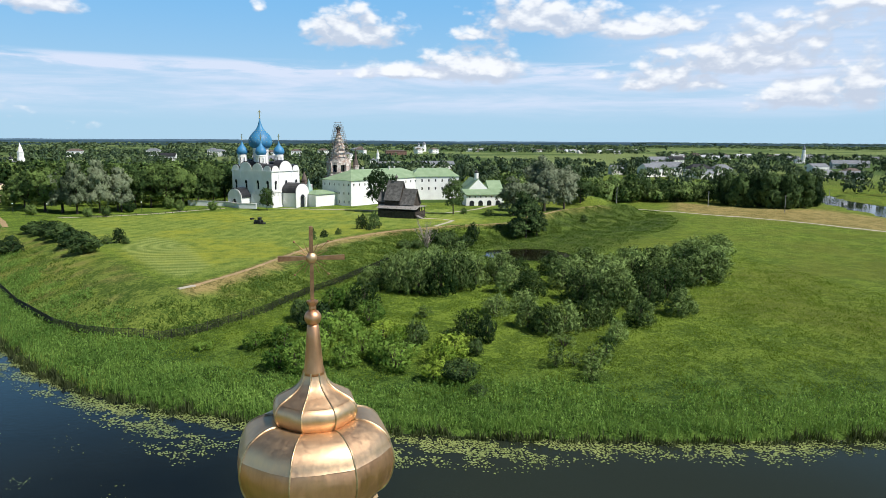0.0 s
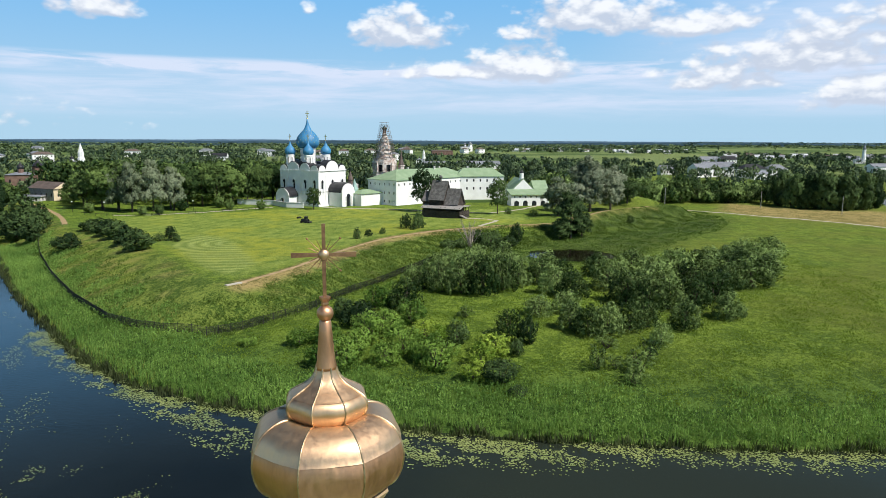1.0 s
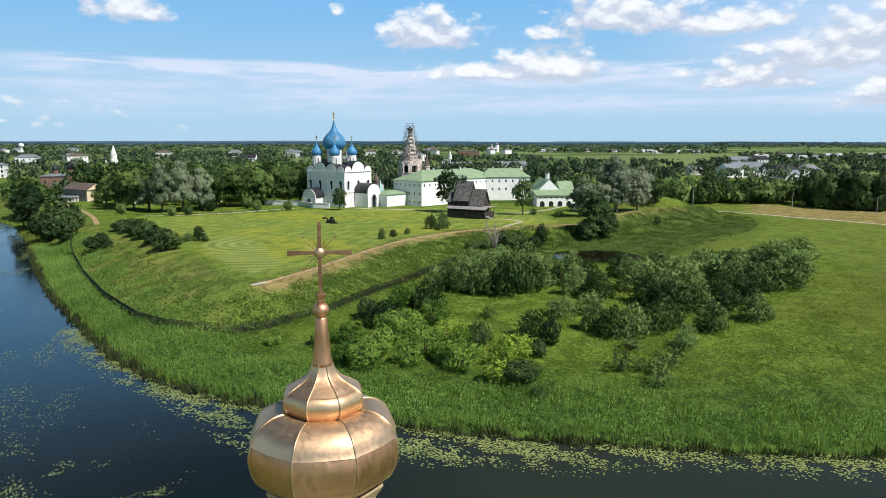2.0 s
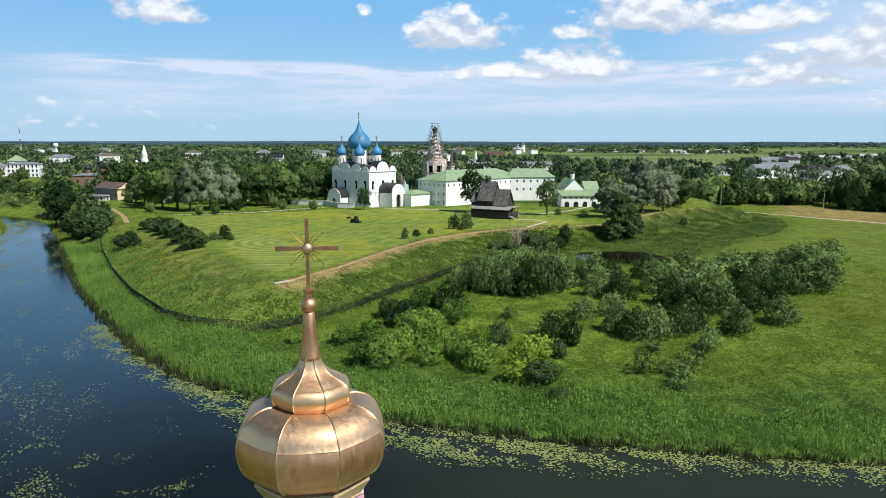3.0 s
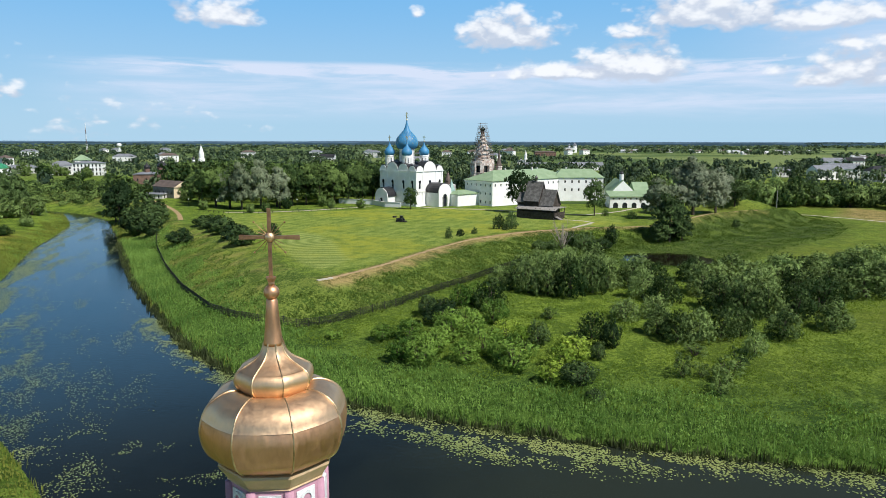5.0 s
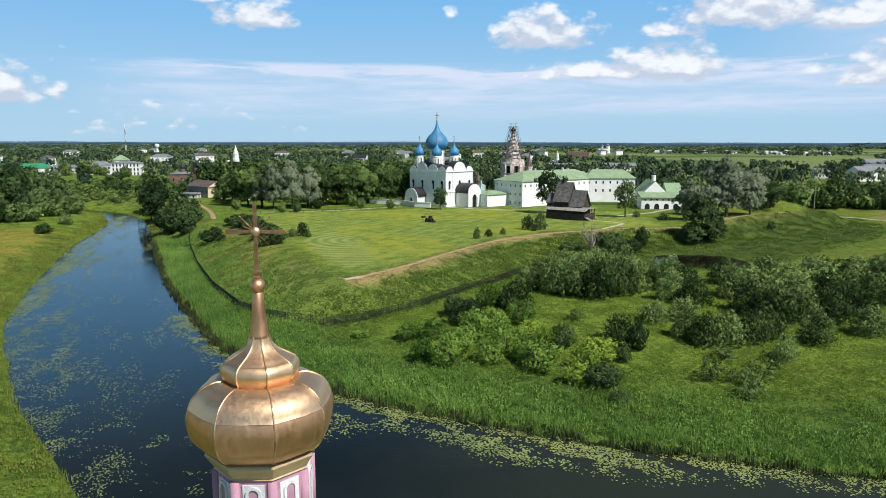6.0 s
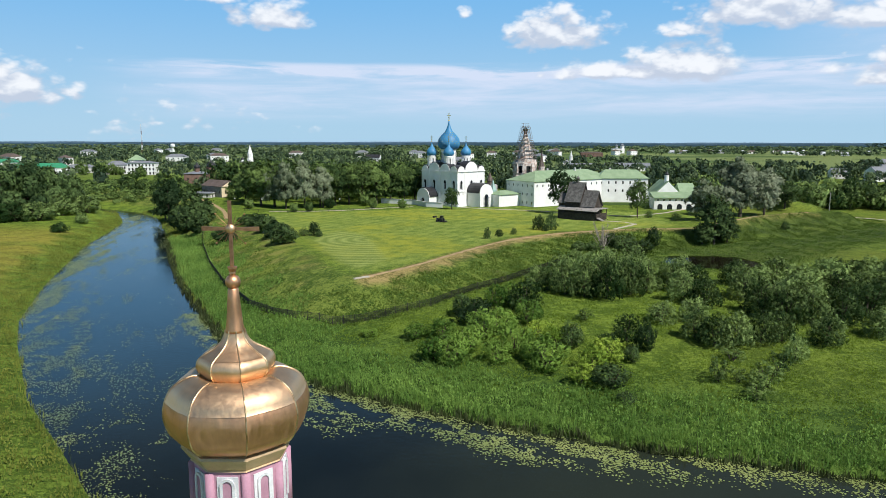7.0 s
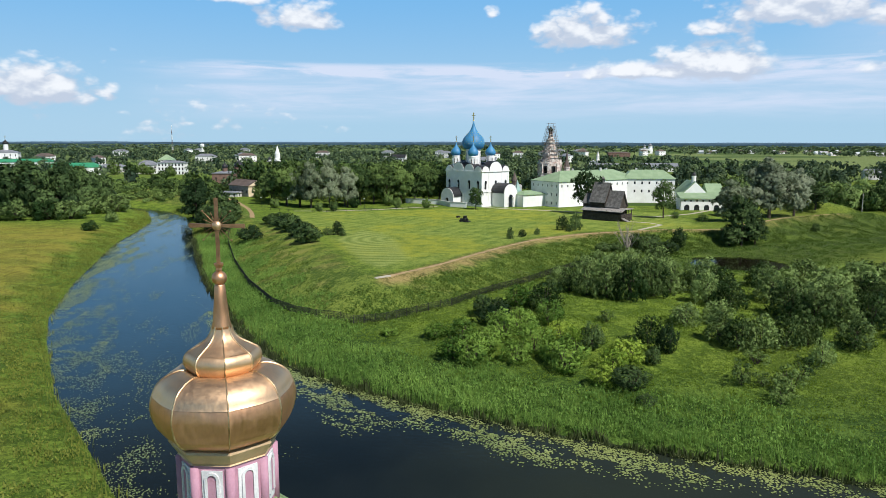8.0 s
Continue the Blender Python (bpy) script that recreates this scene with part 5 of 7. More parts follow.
for q in range(4):
    for d in (-20, 0, 20):
        a = radians(45 + 90 * q + d)
        ln = 0.46 if d == 0 else 0.33
        bm = bmesh.new()
        rod(bm, (0.09 * math.cos(a), 0, cz + 0.09 * math.sin(a)), (ln * math.cos(a), 0, cz + ln * math.sin(a)), 0.010, 0.004, 5)
        if d == 0:
            lathe(bm, [(0.004, cz + ln * math.sin(a) - 0.025), (0.028, cz + ln * math.sin(a)), (0.004, cz + ln * math.sin(a) + 0.025)], 8, 0, ln * math.cos(a), 0)
        part("ray", bm, rust_gilt, crs)
crs.matrix_basis = pose(0, 0, 0, 0, 0, 3)
# cove cornice under the cupola
bm = bmesh.new()
lathe(bm, [(1.02, 29.70 - ZB), (1.27, 29.64 - ZB), (1.29, 29.59 - ZB), (1.18, 29.42 - ZB), (1.09, 29.29 - ZB), (1.11, 29.26 - ZB), (0.95, 29.25 - ZB)], 8, PHASE)
part("cornice", bm, stained("dull_gilt_sheet", (0.64, 0.46, 0.27), (0.46, 0.32, 0.18), 1.2, 0.5, 0.35, grain=9.0), near, "dull gilt cornice")
# lantern: pink octagon with white panels, pink blind niches and round corner columns
bm = bmesh.new()
lathe(bm, [(1.06, 27.6 - ZB), (1.06, 29.27 - ZB)], 8, PHASE)
lantern = part("lantern", bm, pink_paint, near, "pink octagonal lantern with white panels")
for i in range(8):
    a = PHASE + math.tau * i / 8
    bm = bmesh.new()
    rod(bm, (1.05 * math.cos(a), 1.05 * math.sin(a), 27.6 - ZB), (1.05 * math.cos(a), 1.05 * math.sin(a), 29.21 - ZB), 0.105, 0.10, 14)
    part("column", bm, pink_paint, lantern, smooth_faces=True)
    b2 = a + math.tau / 16
    ap = 1.06 * math.cos(math.tau / 16)
    m = Matrix.Rotation(b2, 4, "Z") @ pose(ap, 0, 0, 0, 0, 90)
    part("panel", boxed(-0.235, 0.235, -0.028, 0.0, 28.0 - ZB, 29.14 - ZB, m), chalk_paint, lantern, "white painted panel")
    arched_panel(0.20, 0.86, 0.02, m @ pose(0, -0.046, 28.18 - ZB), pink_paint, lantern, "niche")
    bm = bmesh.new()
    for s in (-1, 1):
        box(bm, s * 0.135 - 0.03, s * 0.135 + 0.03, -0.075, -0.028, 28.18 - ZB, 28.95 - ZB, m)
    outer, inner = [], []
    for k in range(9):
        t = math.pi * k / 8
        for rr, lst in ((0.165, outer), (0.105, inner)):
            lst.append([bm.verts.new(m @ Vector((-rr * math.cos(t), y, 28.95 - ZB + rr * math.sin(t)))) for y in (-0.075, -0.028)])
    for k in range(8):
        bm.faces.new((outer[k][0], outer[k + 1][0], inner[k + 1][0], inner[k][0]))
        bm.faces.new((outer[k][0], outer[k][1], outer[k + 1][1], outer[k + 1][0]))
        bm.faces.new((inner[k][0], inner[k + 1][0], inner[k + 1][1], inner[k][1]))
    part("niche_moulding", bm, chalk_paint, lantern)
bm = bmesh.new()
lathe(bm, [(1.10, 27.86 - ZB), (1.14, 27.80 - ZB), (4.3, 25.0 - ZB), (4.5, 24.8 - ZB), (4.5, 24.65 - ZB), (1.0, 24.65 - ZB)], 8, PHASE)
part("roof", bm, flat_green, near, "pale green painted metal roof")
bm = bmesh.new()
lathe(bm, [(4.0, 0), (4.0, 24.7 - ZB)], 8, PHASE)
part("wall", bm, pink_paint, near)
# unseen block and roof added under the octagon to reflect pale into the cupola
part("body", rounded_box(-9.0, 9.0, -12.0, 6.5, 0, 18.0 - ZB, 0.1), chalk_paint, near, "unseen white block added to reflect into the cupola")
bm = hip_roof(18.0, 18.5, 18.0 - ZB, 2.6, 0.5, 6.0)
bmesh.ops.translate(bm, vec=(0, -2.75, 0), verts=bm.verts)
part("roof", bm, grey_roof, near, "unseen grey roof added to reflect into the cupola")

# ---------------------------------------------------------------- plants
def leaf_cloud(rng, lobes, count, size, low=False, per=9, slim=0.55, stretch=1.0, ruffle=0.21):
    """Sprays of small leaves over rounded lobes, with gaps between the lobes: vertices, tone of each vertex."""
    lobes = np.array(lobes, float)
    tufts_n = max(count * 2 // per, 3)
    area = lobes[:, 3] * lobes[:, 5]
    lobe_tone = rng.uniform(-0.09, 0.09, len(lobes))
    pick = rng.choice(len(lobes), tufts_n * 3, p=area / area.sum())
    d = rng.normal(size=(tufts_n * 3, 3))
    if not low:
        d[:, 2] = np.where(d[:, 2] < -0.5, -d[:, 2] * 0.6, d[:, 2])
    d /= np.linalg.norm(d, axis=1)[:, None]
    P0 = lobes[pick, :3] + d * lobes[pick, 3:6] * (1.04 - 0.22 * rng.rand(len(pick)) ** 1.6)[:, None]
    # sprays buried inside a neighbouring lobe are left out first
    deep = np.linalg.norm((P0[:, None] - lobes[None, :, :3]) / lobes[None, :, 3:6], axis=2).min(1)
    order = np.argsort(deep < 0.74, kind="stable")[:tufts_n]
    pick, d, P0 = pick[order], d[order], P0[order]
    nl = d / lobes[pick, 3:6]
    nl /= np.linalg.norm(nl, axis=1)[:, None]
    axis = d * 0.45 + np.array([0, 0, 0.8]) + 0.35 * rng.normal(size=(tufts_n, 3))
    axis /= np.linalg.norm(axis, axis=1)[:, None]
    long = size * stretch * (1.4 + 1.8 * rng.rand(tufts_n))
    tone = np.repeat(lobe_tone[pick] + rng.uniform(-0.08, 0.08, tufts_n), per)
    nl, P0, axis, long = (np.repeat(v, per, 0) for v in (nl, P0, axis, long))
    n = len(P0)
    f = rng.rand(n)
    out = rng.normal(size=(n, 3))
    out -= axis * np.sum(out * axis, axis=1)[:, None]
    out /= np.linalg.norm(out, axis=1)[:, None] + 1e-9
    P = P0 + axis * (f * long)[:, None] + out * (long * (0.55 - 0.35 * f) * (0.3 + 0.7 * rng.rand(n)))[:, None]
    nrm = nl * 1.0 + np.array([0, 0, 0.15]) + ruffle * rng.normal(size=(n, 3))
    nrm /= np.linalg.norm(nrm, axis=1)[:, None]
    t = axis * 0.8 + out * (1.0 - 0.6 * f)[:, None] + 0.3 * rng.normal(size=(n, 3))
    t -= nrm * np.sum(nrm * t, axis=1)[:, None]
    t /= np.linalg.norm(t, axis=1)[:, None] + 1e-9
    s = np.cross(nrm, t)
    a = size * 0.9 * (0.5 + 0.8 * rng.rand(n) ** 1.3)[:, None]
    c = a * (slim * (0.7 + 0.6 * rng.rand(n)))[:, None]
    V = np.stack([P - t * a * 0.6 - s * c, P - t * a * 0.6 + s * c, P + t * a], 1)
    return V.reshape(-1, 3), np.repeat(tone, 3)


def crown_lobes(rng, kind, w, h):
    """Lobes (centre, radii) of a crown of width w and height h that stands on the ground."""
    out = []
    if kind == "bush":
        for i in range(19):
            a, rr = rng.rand() * 6.283, (rng.rand() ** 0.55) * 0.40 * w
            k = 0.11 + 0.10 * rng.rand()
            hh = h * (0.14 + 0.74 * rng.rand() ** 0.7 * (1 - (rr / (0.54 * w)) ** 2))
            out.append((rr * math.cos(a), rr * math.sin(a), hh, k * w, k * w, k * h * 1.1))
        out.append((0, 0, h * 0.34, 0.34 * w, 0.34 * w, 0.36 * h))
    elif kind == "willow":
        for i in range(24):
            f = (i + 0.5) / 24
            a, rr = 2.4 * i + 0.7 * rng.rand(), (f ** 0.5) * 0.42 * w
            k = 0.10 + 0.055 * rng.rand()
            top = h * (1.04 - 0.48 * (rr / (0.46 * w)) ** 2 - 0.34 * rng.rand())
            tall = h * (0.125 + 0.07 * rng.rand())
            out.append((rr * math.cos(a), rr * math.sin(a), max(top - tall, 0.16 * h), k * w, k * w, tall))
        for i in range(9):
            a, rr = 0.7 * i + 0.4 * rng.rand(), (0.36 + 0.08 * rng.rand()) * w
            out.append((rr * math.cos(a), rr * math.sin(a), h * (0.14 + 0.14 * rng.rand()), 0.11 * w, 0.11 * w, 0.17 * h))
        out.append((0, 0, h * 0.34, 0.27 * w, 0.27 * w, 0.33 * h))
    elif kind == "tree":
        for i in range(34):
            v = rng.normal(size=3)
            v /= np.linalg.norm(v)
            v *= 0.30 + 0.58 * rng.rand() ** 0.7
            k = 0.11 + 0.09 * rng.rand()
            taper = 1.0 - 0.35 * max(v[2], 0)
            out.append((v[0] * w * 0.56 * taper, v[1] * w * 0.56 * taper, h * 0.57 + v[2] * h * 0.44, k * w, k * w, k * h * 0.62))
        out.append((0, 0, h * 0.58, 0.35 * w, 0.35 * w, 0.30 * h))
    elif kind == "clump":
        for i in range(8):
            a, rr = 2.4 * i + 0.8 * rng.rand(), math.sqrt(i / 8) * 0.34 * w
            k = 0.17 + 0.07 * rng.rand()
            out.append((rr * math.cos(a), rr * math.sin(a), h * (0.74 - 1.1 * (rr / w) ** 2 - 0.22 * rng.rand()), k * w, k * w, k * h))
        out.append((0, 0, h * 0.42, 0.34 * w, 0.34 * w, 0.40 * h))
    elif kind == "broad":
        for i in range(46):
            v = rng.normal(size=3)
            v /= np.linalg.norm(v)
            v *= 0.35 + 0.6 * rng.rand() ** 0.6
            k = 0.07 + 0.065 * rng.rand()
            out.append((v[0] * w * 0.45, v[1] * w * 0.45, h * 0.55 + v[2] * h * 0.42, k * w, k * w, k * h * 0.62))
        for i in range(12):
            a, rr = rng.rand() * 6.283, (0.28 + 0.17 * rng.rand()) * w
            out.append((rr * math.cos(a), rr * math.sin(a), h * (0.18 + 0.16 * rng.rand()), 0.09 * w, 0.09 * w, 0.08 * h))
        out.append((0, 0, h * 0.55, 0.30 * w, 0.30 * w, 0.30 * h))
    elif kind == "spruce":
        for i in range(14):
            f = i / 14
            out.append((0.05 * w * rng.normal(), 0.05 * w * rng.normal(), h * (0.06 + 0.86 * f), 0.46 * w * (1 - f) + 0.08, 0.46 * w * (1 - f) + 0.08, h * 0.06))
    elif kind == "sparse":
        for i in range(22):
            a, rr = rng.rand() * 6.283, (rng.rand() ** 0.5) * 0.46 * w
            k = 0.06 + 0.07 * rng.rand()
            out.append((rr * math.cos(a), rr * math.sin(a), h * (0.15 + 0.75 * rng.rand()), k * w, k * w, k * h * 1.5))
    return out


def stems(rng, kind, w, h):
    bm = bmesh.new()
    if kind in ("tree", "spruce", "broad"):
        r = 0.022 * h + 0.05
        lean = Vector((rng.uniform(-0.03, 0.03) * h, rng.uniform(-0.03, 0.03) * h, 0))
        rod(bm, (0, 0, -0.3), Vector((0, 0, h * 0.3)) + lean * 0.4, r, r * 0.75, 8)
        rod(bm, Vector((0, 0, h * 0.3)) + lean * 0.4, Vector((0, 0, h * 0.82)) + lean, r * 0.75, r * 0.15, 7)
        if kind != "spruce":
            for i in range(9):
                a, z0 = rng.uniform(0, 6.283), h * rng.uniform(0.22, 0.55)
                ln = rng.uniform(0.28, 0.42) * w
                p = Vector((0, 0, z0)) + lean * 0.5
                q = p + Vector((math.cos(a) * ln * 0.6, math.sin(a) * ln * 0.6, ln * 0.45))
                rod(bm, p, q, r * 0.42, r * 0.25, 5)
                rod(bm, q, q + Vector((math.cos(a) * ln * 0.35, math.sin(a) * ln * 0.35, ln * 0.5)), r * 0.25, r * 0.07, 5)
    else:
        for i in range(9):
            a, rr = rng.uniform(0, 6.283), rng.uniform(0.05, 0.35) * w
            p = Vector((0.12 * rr * math.cos(a), 0.12 * rr * math.sin(a), -0.2))
            q = Vector((0.6 * rr * math.cos(a), 0.6 * rr * math.sin(a), h * 0.4))
            rod(bm, p, q, 0.012 * h + 0.01, 0.008 * h, 5)
            rod(bm, q, Vector((rr * math.cos(a), rr * math.sin(a), h * rng.uniform(0.6, 0.85))), 0.008 * h, 0.003 * h, 4)
    return bm


PROTOS = {}


def plant(name, kind, leaf, x, y, w, h, label, category, group, count=1500, size=0.20, variants=3, trunk_mat=None):
    """A plant at a place; like plants share their meshes and are turned and scaled."""
    rng = random.Random(int(x * 13.7 + y * 7.3))
    v = rng.randrange(variants)
    key = (name, kind, leaf.name, v)
    base_w, base_h = {"tree": (12.0, 18.0), "broad": (12.0, 18.0), "spruce": (5.0, 10.0)}.get(kind, (6.0, 6.0))
    m = pose(x, y, gz(x, y) - 0.05, 0, 0, rng.uniform(0, 360)) @ Matrix.Diagonal((w / base_w, w / base_w, h / base_h, 1))
    if key not in PROTOS:
        nrng = np.random.RandomState(abs(hash_of(key)) % 99991)
        ob = new(name)
        ob.empty_display_size = 0.5
        stem = part("trunk", stems(random.Random(v * 31 + len(name)), kind, base_w, base_h), trunk_mat or bark, ob)
        if kind not in ("tree", "spruce", "broad"):
            tagged(stem, kind="stuff")
        V, tone = leaf_cloud(nrng, crown_lobes(nrng, kind, base_w, base_h), count, size, low=kind in ("bush", "willow"))
        cr = new("crown" if kind in ("tree", "spruce", "broad") else "foliage", mesh_of("crown", V, np.arange(len(V)).reshape(-1, 3), leaf, False, [("tone", tone)]))
        cr.parent = ob
        ob.matrix_basis = m
        PROTOS[key] = ob
        return tagged(ob, label, category, group)
    src = PROTOS[key]
    keep = src.matrix_basis.copy()
    src.matrix_basis = Matrix.Identity(4)
    made = copy_thing(src, m)
    src.matrix_basis = keep
    return tagged(made, label, category, group)


def hash_of(key):
    n = 7
    for ch in repr(key):
        n = (n * 31 + ord(ch)) % 1000003
    return n


# meadow thickets
WILLOWS = [(14.6, 156.1, 5.4, 5.3), (18.3, 152.6, 6.6, 8.2), (22.3, 150.4, 7.2, 8.9), (26.8, 148.6, 7.6, 9.4), (32.2, 153, 7.4, 8.9), (36.6, 157.5, 6.6, 8.2), (18.9, 165, 8.3, 7.0), (26.5, 164, 9.7, 8.0), (22.5, 174, 8, 6.6), (30.4, 180, 8.6, 7.0), (38.3, 185, 8.8, 6.6),
           (34.3, 168, 8.5, 7.2), (12.5, 162.4, 5.6, 5.0), (41.9, 159.3, 6.8, 7.4), (42.4, 148.6, 6.5, 7.0), (48.2, 174, 7.4, 5.8), (45.8, 144, 7.3, 6.2), (48.1, 162, 6.8, 5.4),
           (38.3, 120.4, 5.1, 5.2), (40.6, 117, 6.0, 5.6), (44.4, 117, 6.1, 6.0), (48.5, 118, 5.7, 5.8), (52.3, 119.5, 4.6, 5.4)]
WILLOWS_EAST = [(58.9, 168, 7.3, 6.1), (56.1, 152.1, 7.8, 7.4), (55.8, 139.1, 8.5, 7.4), (58.5, 134.2, 8.3, 7.8), (62.2, 132.6, 7.4, 7.5), (70.5, 159, 9.9, 7.0), (77.4, 160, 10.1, 7.6),
                (70, 172, 9.2, 6.2), (89.2, 170, 10.9, 7.0), (90.8, 160, 10.4, 7.6), (91.1, 151.8, 9.9, 7.6), (104, 182, 10.4, 6.0), (75.1, 139.1, 8.9, 7.2), (67.5, 132.5, 7.2, 6.6), (59, 118.5, 5.9, 5.4),
                (70.6, 124.4, 6.6, 5.4), (112, 190, 10, 6.0), (120, 192, 10, 6.2), (106, 171, 9.7, 6.8), (99, 160, 8, 6.5), (64, 147, 8, 7), (83, 148, 8, 7), (61, 143, 7, 6.4), (68, 151, 7.6, 6.4), (76, 151, 7.6, 6.6), (84, 157, 8, 6.6), (97, 168, 9, 6.2), (63, 160, 8, 6.2), (80, 169, 9, 6.2), (98, 178, 9, 5.6), (86, 178, 9, 5.4)]
for i, (x, y, w, h) in enumerate(WILLOWS):
    plant("willow_bush", "willow", leaf_willow, x, y, w * 0.98, h * 1.02, "dense grey-green willow bush in the meadow thicket", "bush", "meadow willows", 5200, 0.165)
for i, (x, y, w, h) in enumerate(WILLOWS_EAST):
    plant("willow_bush", "willow", leaf_willow, x, y, w * 1.0, h * 1.02, "dense grey-green willow bush in the meadow thicket", "bush", "meadow willows", 5200, 0.165)
for x, y, w, h in [(-9.8, 118.1, 3.9, 3.4), (-5.5, 108.4, 4.5, 4.6), (-2.5, 107, 5.4, 5.0), (-0.4, 111.5, 5.1, 4.6), (-5.3, 118.7, 4.9, 4.1), (1.7, 118.5, 5.9, 5.6), (4.6, 121.3, 6, 5.2), (4.5, 107.5, 4.5, 4),
                   (7.5, 112.7, 5.6, 5.2), (9.9, 127.5, 5.2, 5), (6.7, 140, 5.7, 5.1), (3.4, 139, 5.7, 5.1), (12.4, 105, 6.2, 5.6), (10.1, 107.8, 3.6, 4.6), (-18.7, 120.3, 3, 1.8)]:
    plant("shrub", "bush", leaf_bright, x, y, w * 1.1, h, "fresh green leafy shrub in tall grass", "shrub", "meadow shrubs", 4000, 0.17)
for x, y, w, h in [(22.2, 109.4, 5.5, 3.8), (19.4, 105.3, 4.4, 3.7), (17.4, 99.7, 4.1, 3.2), (11.8, 118.9, 4.9, 3.6), (14, 115.1, 3.8, 3.6)]:
    plant("lime_shrub", "bush", leaf_lime, x, y, w * 1.05, h, "bright yellow-green shrub in tall grass", "shrub", "meadow shrubs", 3200, 0.19, 2)
for x, y, w, h in [(21.4, 98.5, 5.5, 3.9), (0.2, 126.4, 6.2, 6), (-2.7, 132, 4.9, 4.3), (28.8, 113, 3.4, 5.4), (25.8, 108.2, 2.7, 3.2), (16.8, 114.3, 3.6, 5.1), (22.5, 93.3, 2.9, 1.7),
                   (40.2, 213.7, 7.6, 6.2), (50.6, 222.2, 4.7, 6.9), (36.6, 216.8, 4.6, 4.8), (44.6, 211.5, 6.4, 4.6), (26.6, 207.4, 4.6, 3.2), (30.4, 209.8, 3.9, 3.4), (104.4, 261.9, 2.6, 3.6)]:
    plant("dark_shrub", "bush", leaf_dark, x, y, w * 1.1, h, "dark green rounded shrub on the meadow", "shrub", "meadow shrubs", 3400, 0.19, 2)
for x, y, w, h in [(26.4, 117.8, 4.9, 5.4), (9.4, 136.9, 6.7, 6.6), (34.5, 129.4, 5.2, 4.7), (40.9, 132, 5.6, 4.8), (51.1, 110.3, 3.6, 4.4)]:
    plant("grey_shrub", "willow", leaf_willow, x, y, w * 1.1, h, "pale grey-green willow shrub", "shrub", "meadow shrubs", 3400, 0.17, 2)
for x, y, w, h in [(37, 101.4, 3.6, 3.4), (39.7, 101.1, 2.7, 2.2), (43.3, 100.2, 4.5, 3.6), (46.7, 104.7, 3, 3.2), (40.3, 95.1, 3.4, 2.9), (33.8, 132.2, 3.3, 2.6), (41.4, 110, 3.8, 2.3), (20.5, 130.3, 3.2, 2.2), (22.6, 115.2, 2.9, 2.3)]:
    plant("scrub", "sparse", leaf_mid, x, y, w * 1.2, h, "open green willow scrub in the grass", "shrub", "meadow scrub", 1500, 0.2, 2)
# lawn and crest
plant("tree", "tree", leaf_dark, 54.6, 277.6, 8.0, 14.6, "slender dark green tree on the palace lawn", "tree", "", 5200, 0.42, 1)
plant("birch_tree", "broad", leaf_mid, -20.9, 305, 6.2, 10.4, "loose green young tree before the cathedral", "tree", "", 5000, 0.42, 1)
for x, y, w, h in [(14.9, 232.5, 4.0, 5.2), (19.1, 231.7, 4.2, 5.6), (17, 228, 2.5, 2.2), (-1, 205.9, 2.2, 3.4), (2.3, 211.5, 2.4, 2.4), (6.7, 217.6, 2.1, 2.1), (-54.4, 207.3, 3.8, 4.5), (58.9, 277.7, 2.9, 2.7), (67.2, 267.7, 3.5, 3.3), (-52, 205, 2, 2)]:
    plant("young_tree", "willow", leaf_dark, x, y, w, h, "young dark green bushy tree on the mown lawn", "tree", "lawn saplings", 1500, 0.3, 2)
plant("round_bush", "bush", leaf_dark, -57.2, 205.9, 2.9, 2.6, "clipped dark round bush on the lawn", "bush", "", 1500, 0.26, 1)
for x, y, w, h in [(-81.6, 229.5, 6.6, 4.0), (-71.4, 213.9, 7, 4.8), (-58.1, 190.3, 6.8, 5.2), (-86.8, 234.5, 5.3, 3.4), (-64.7, 202.4, 6.8, 4.8), (-83.9, 210.1, 7, 4.8), (-108.6, 250.2, 7.9, 6.4), (-104.8, 236, 7.5, 7),
                   (-116.6, 250.3, 11, 9), (-122.6, 270.1, 12, 11), (-76, 221, 7, 4.6)]:
    plant("hedge_bush", "bush", leaf_dark, x, y, w * 1.1, h, "broad dark green bush on the plateau edge", "bush", "edge bushes", 2000, 0.33, 2)
for x, y, w, h in [(71.3, 231.4, 11.6, 16.8), (76.8, 236.0, 7.6, 9.0), (67.0, 229.4, 7.4, 7.2)]:
    plant("slope_tree", "broad", leaf_dark, x, y, w, h, "large dark leafy tree on the rampart slope", "tree", "slope trees", 7000, 0.42, 2)
for x, y, w, h in [(95.3, 284.4, 18.5, 24), (107.5, 293.5, 14, 19.5)]:
    plant("silver_tree", "broad", leaf_grey, x, y, w, h, "large silvery grey-green poplar on the rampart", "tree", "silver trees", 12000, 0.36, 2)
plant("silver_tree", "broad", leaf_silver, 77.5, 269, 14.5, 15.5, "broad grey-green tree on the rampart edge", "tree", "silver trees", 9000, 0.36, 1)
plant("tree", "tree", leaf_dark, 121, 309, 12, 11.5, "broad dark tree behind the rampart end", "tree", "", 5000, 0.5, 1)
plant("tree", "tree", leaf_dark, 26, 292, 12, 18, "tall loose-crowned tree behind the wooden church", "tree", "", 5200, 0.42, 1)
for x, y, w, h in [(-140.5, 283, 13, 19), (-148, 294, 11, 15), (-132, 274, 7, 8)]:
    plant("bank_tree", "broad", leaf_dark, x, y, w, h, "tall dark leafy tree on the river bank", "tree", "bank trees", 7000, 0.42, 2)
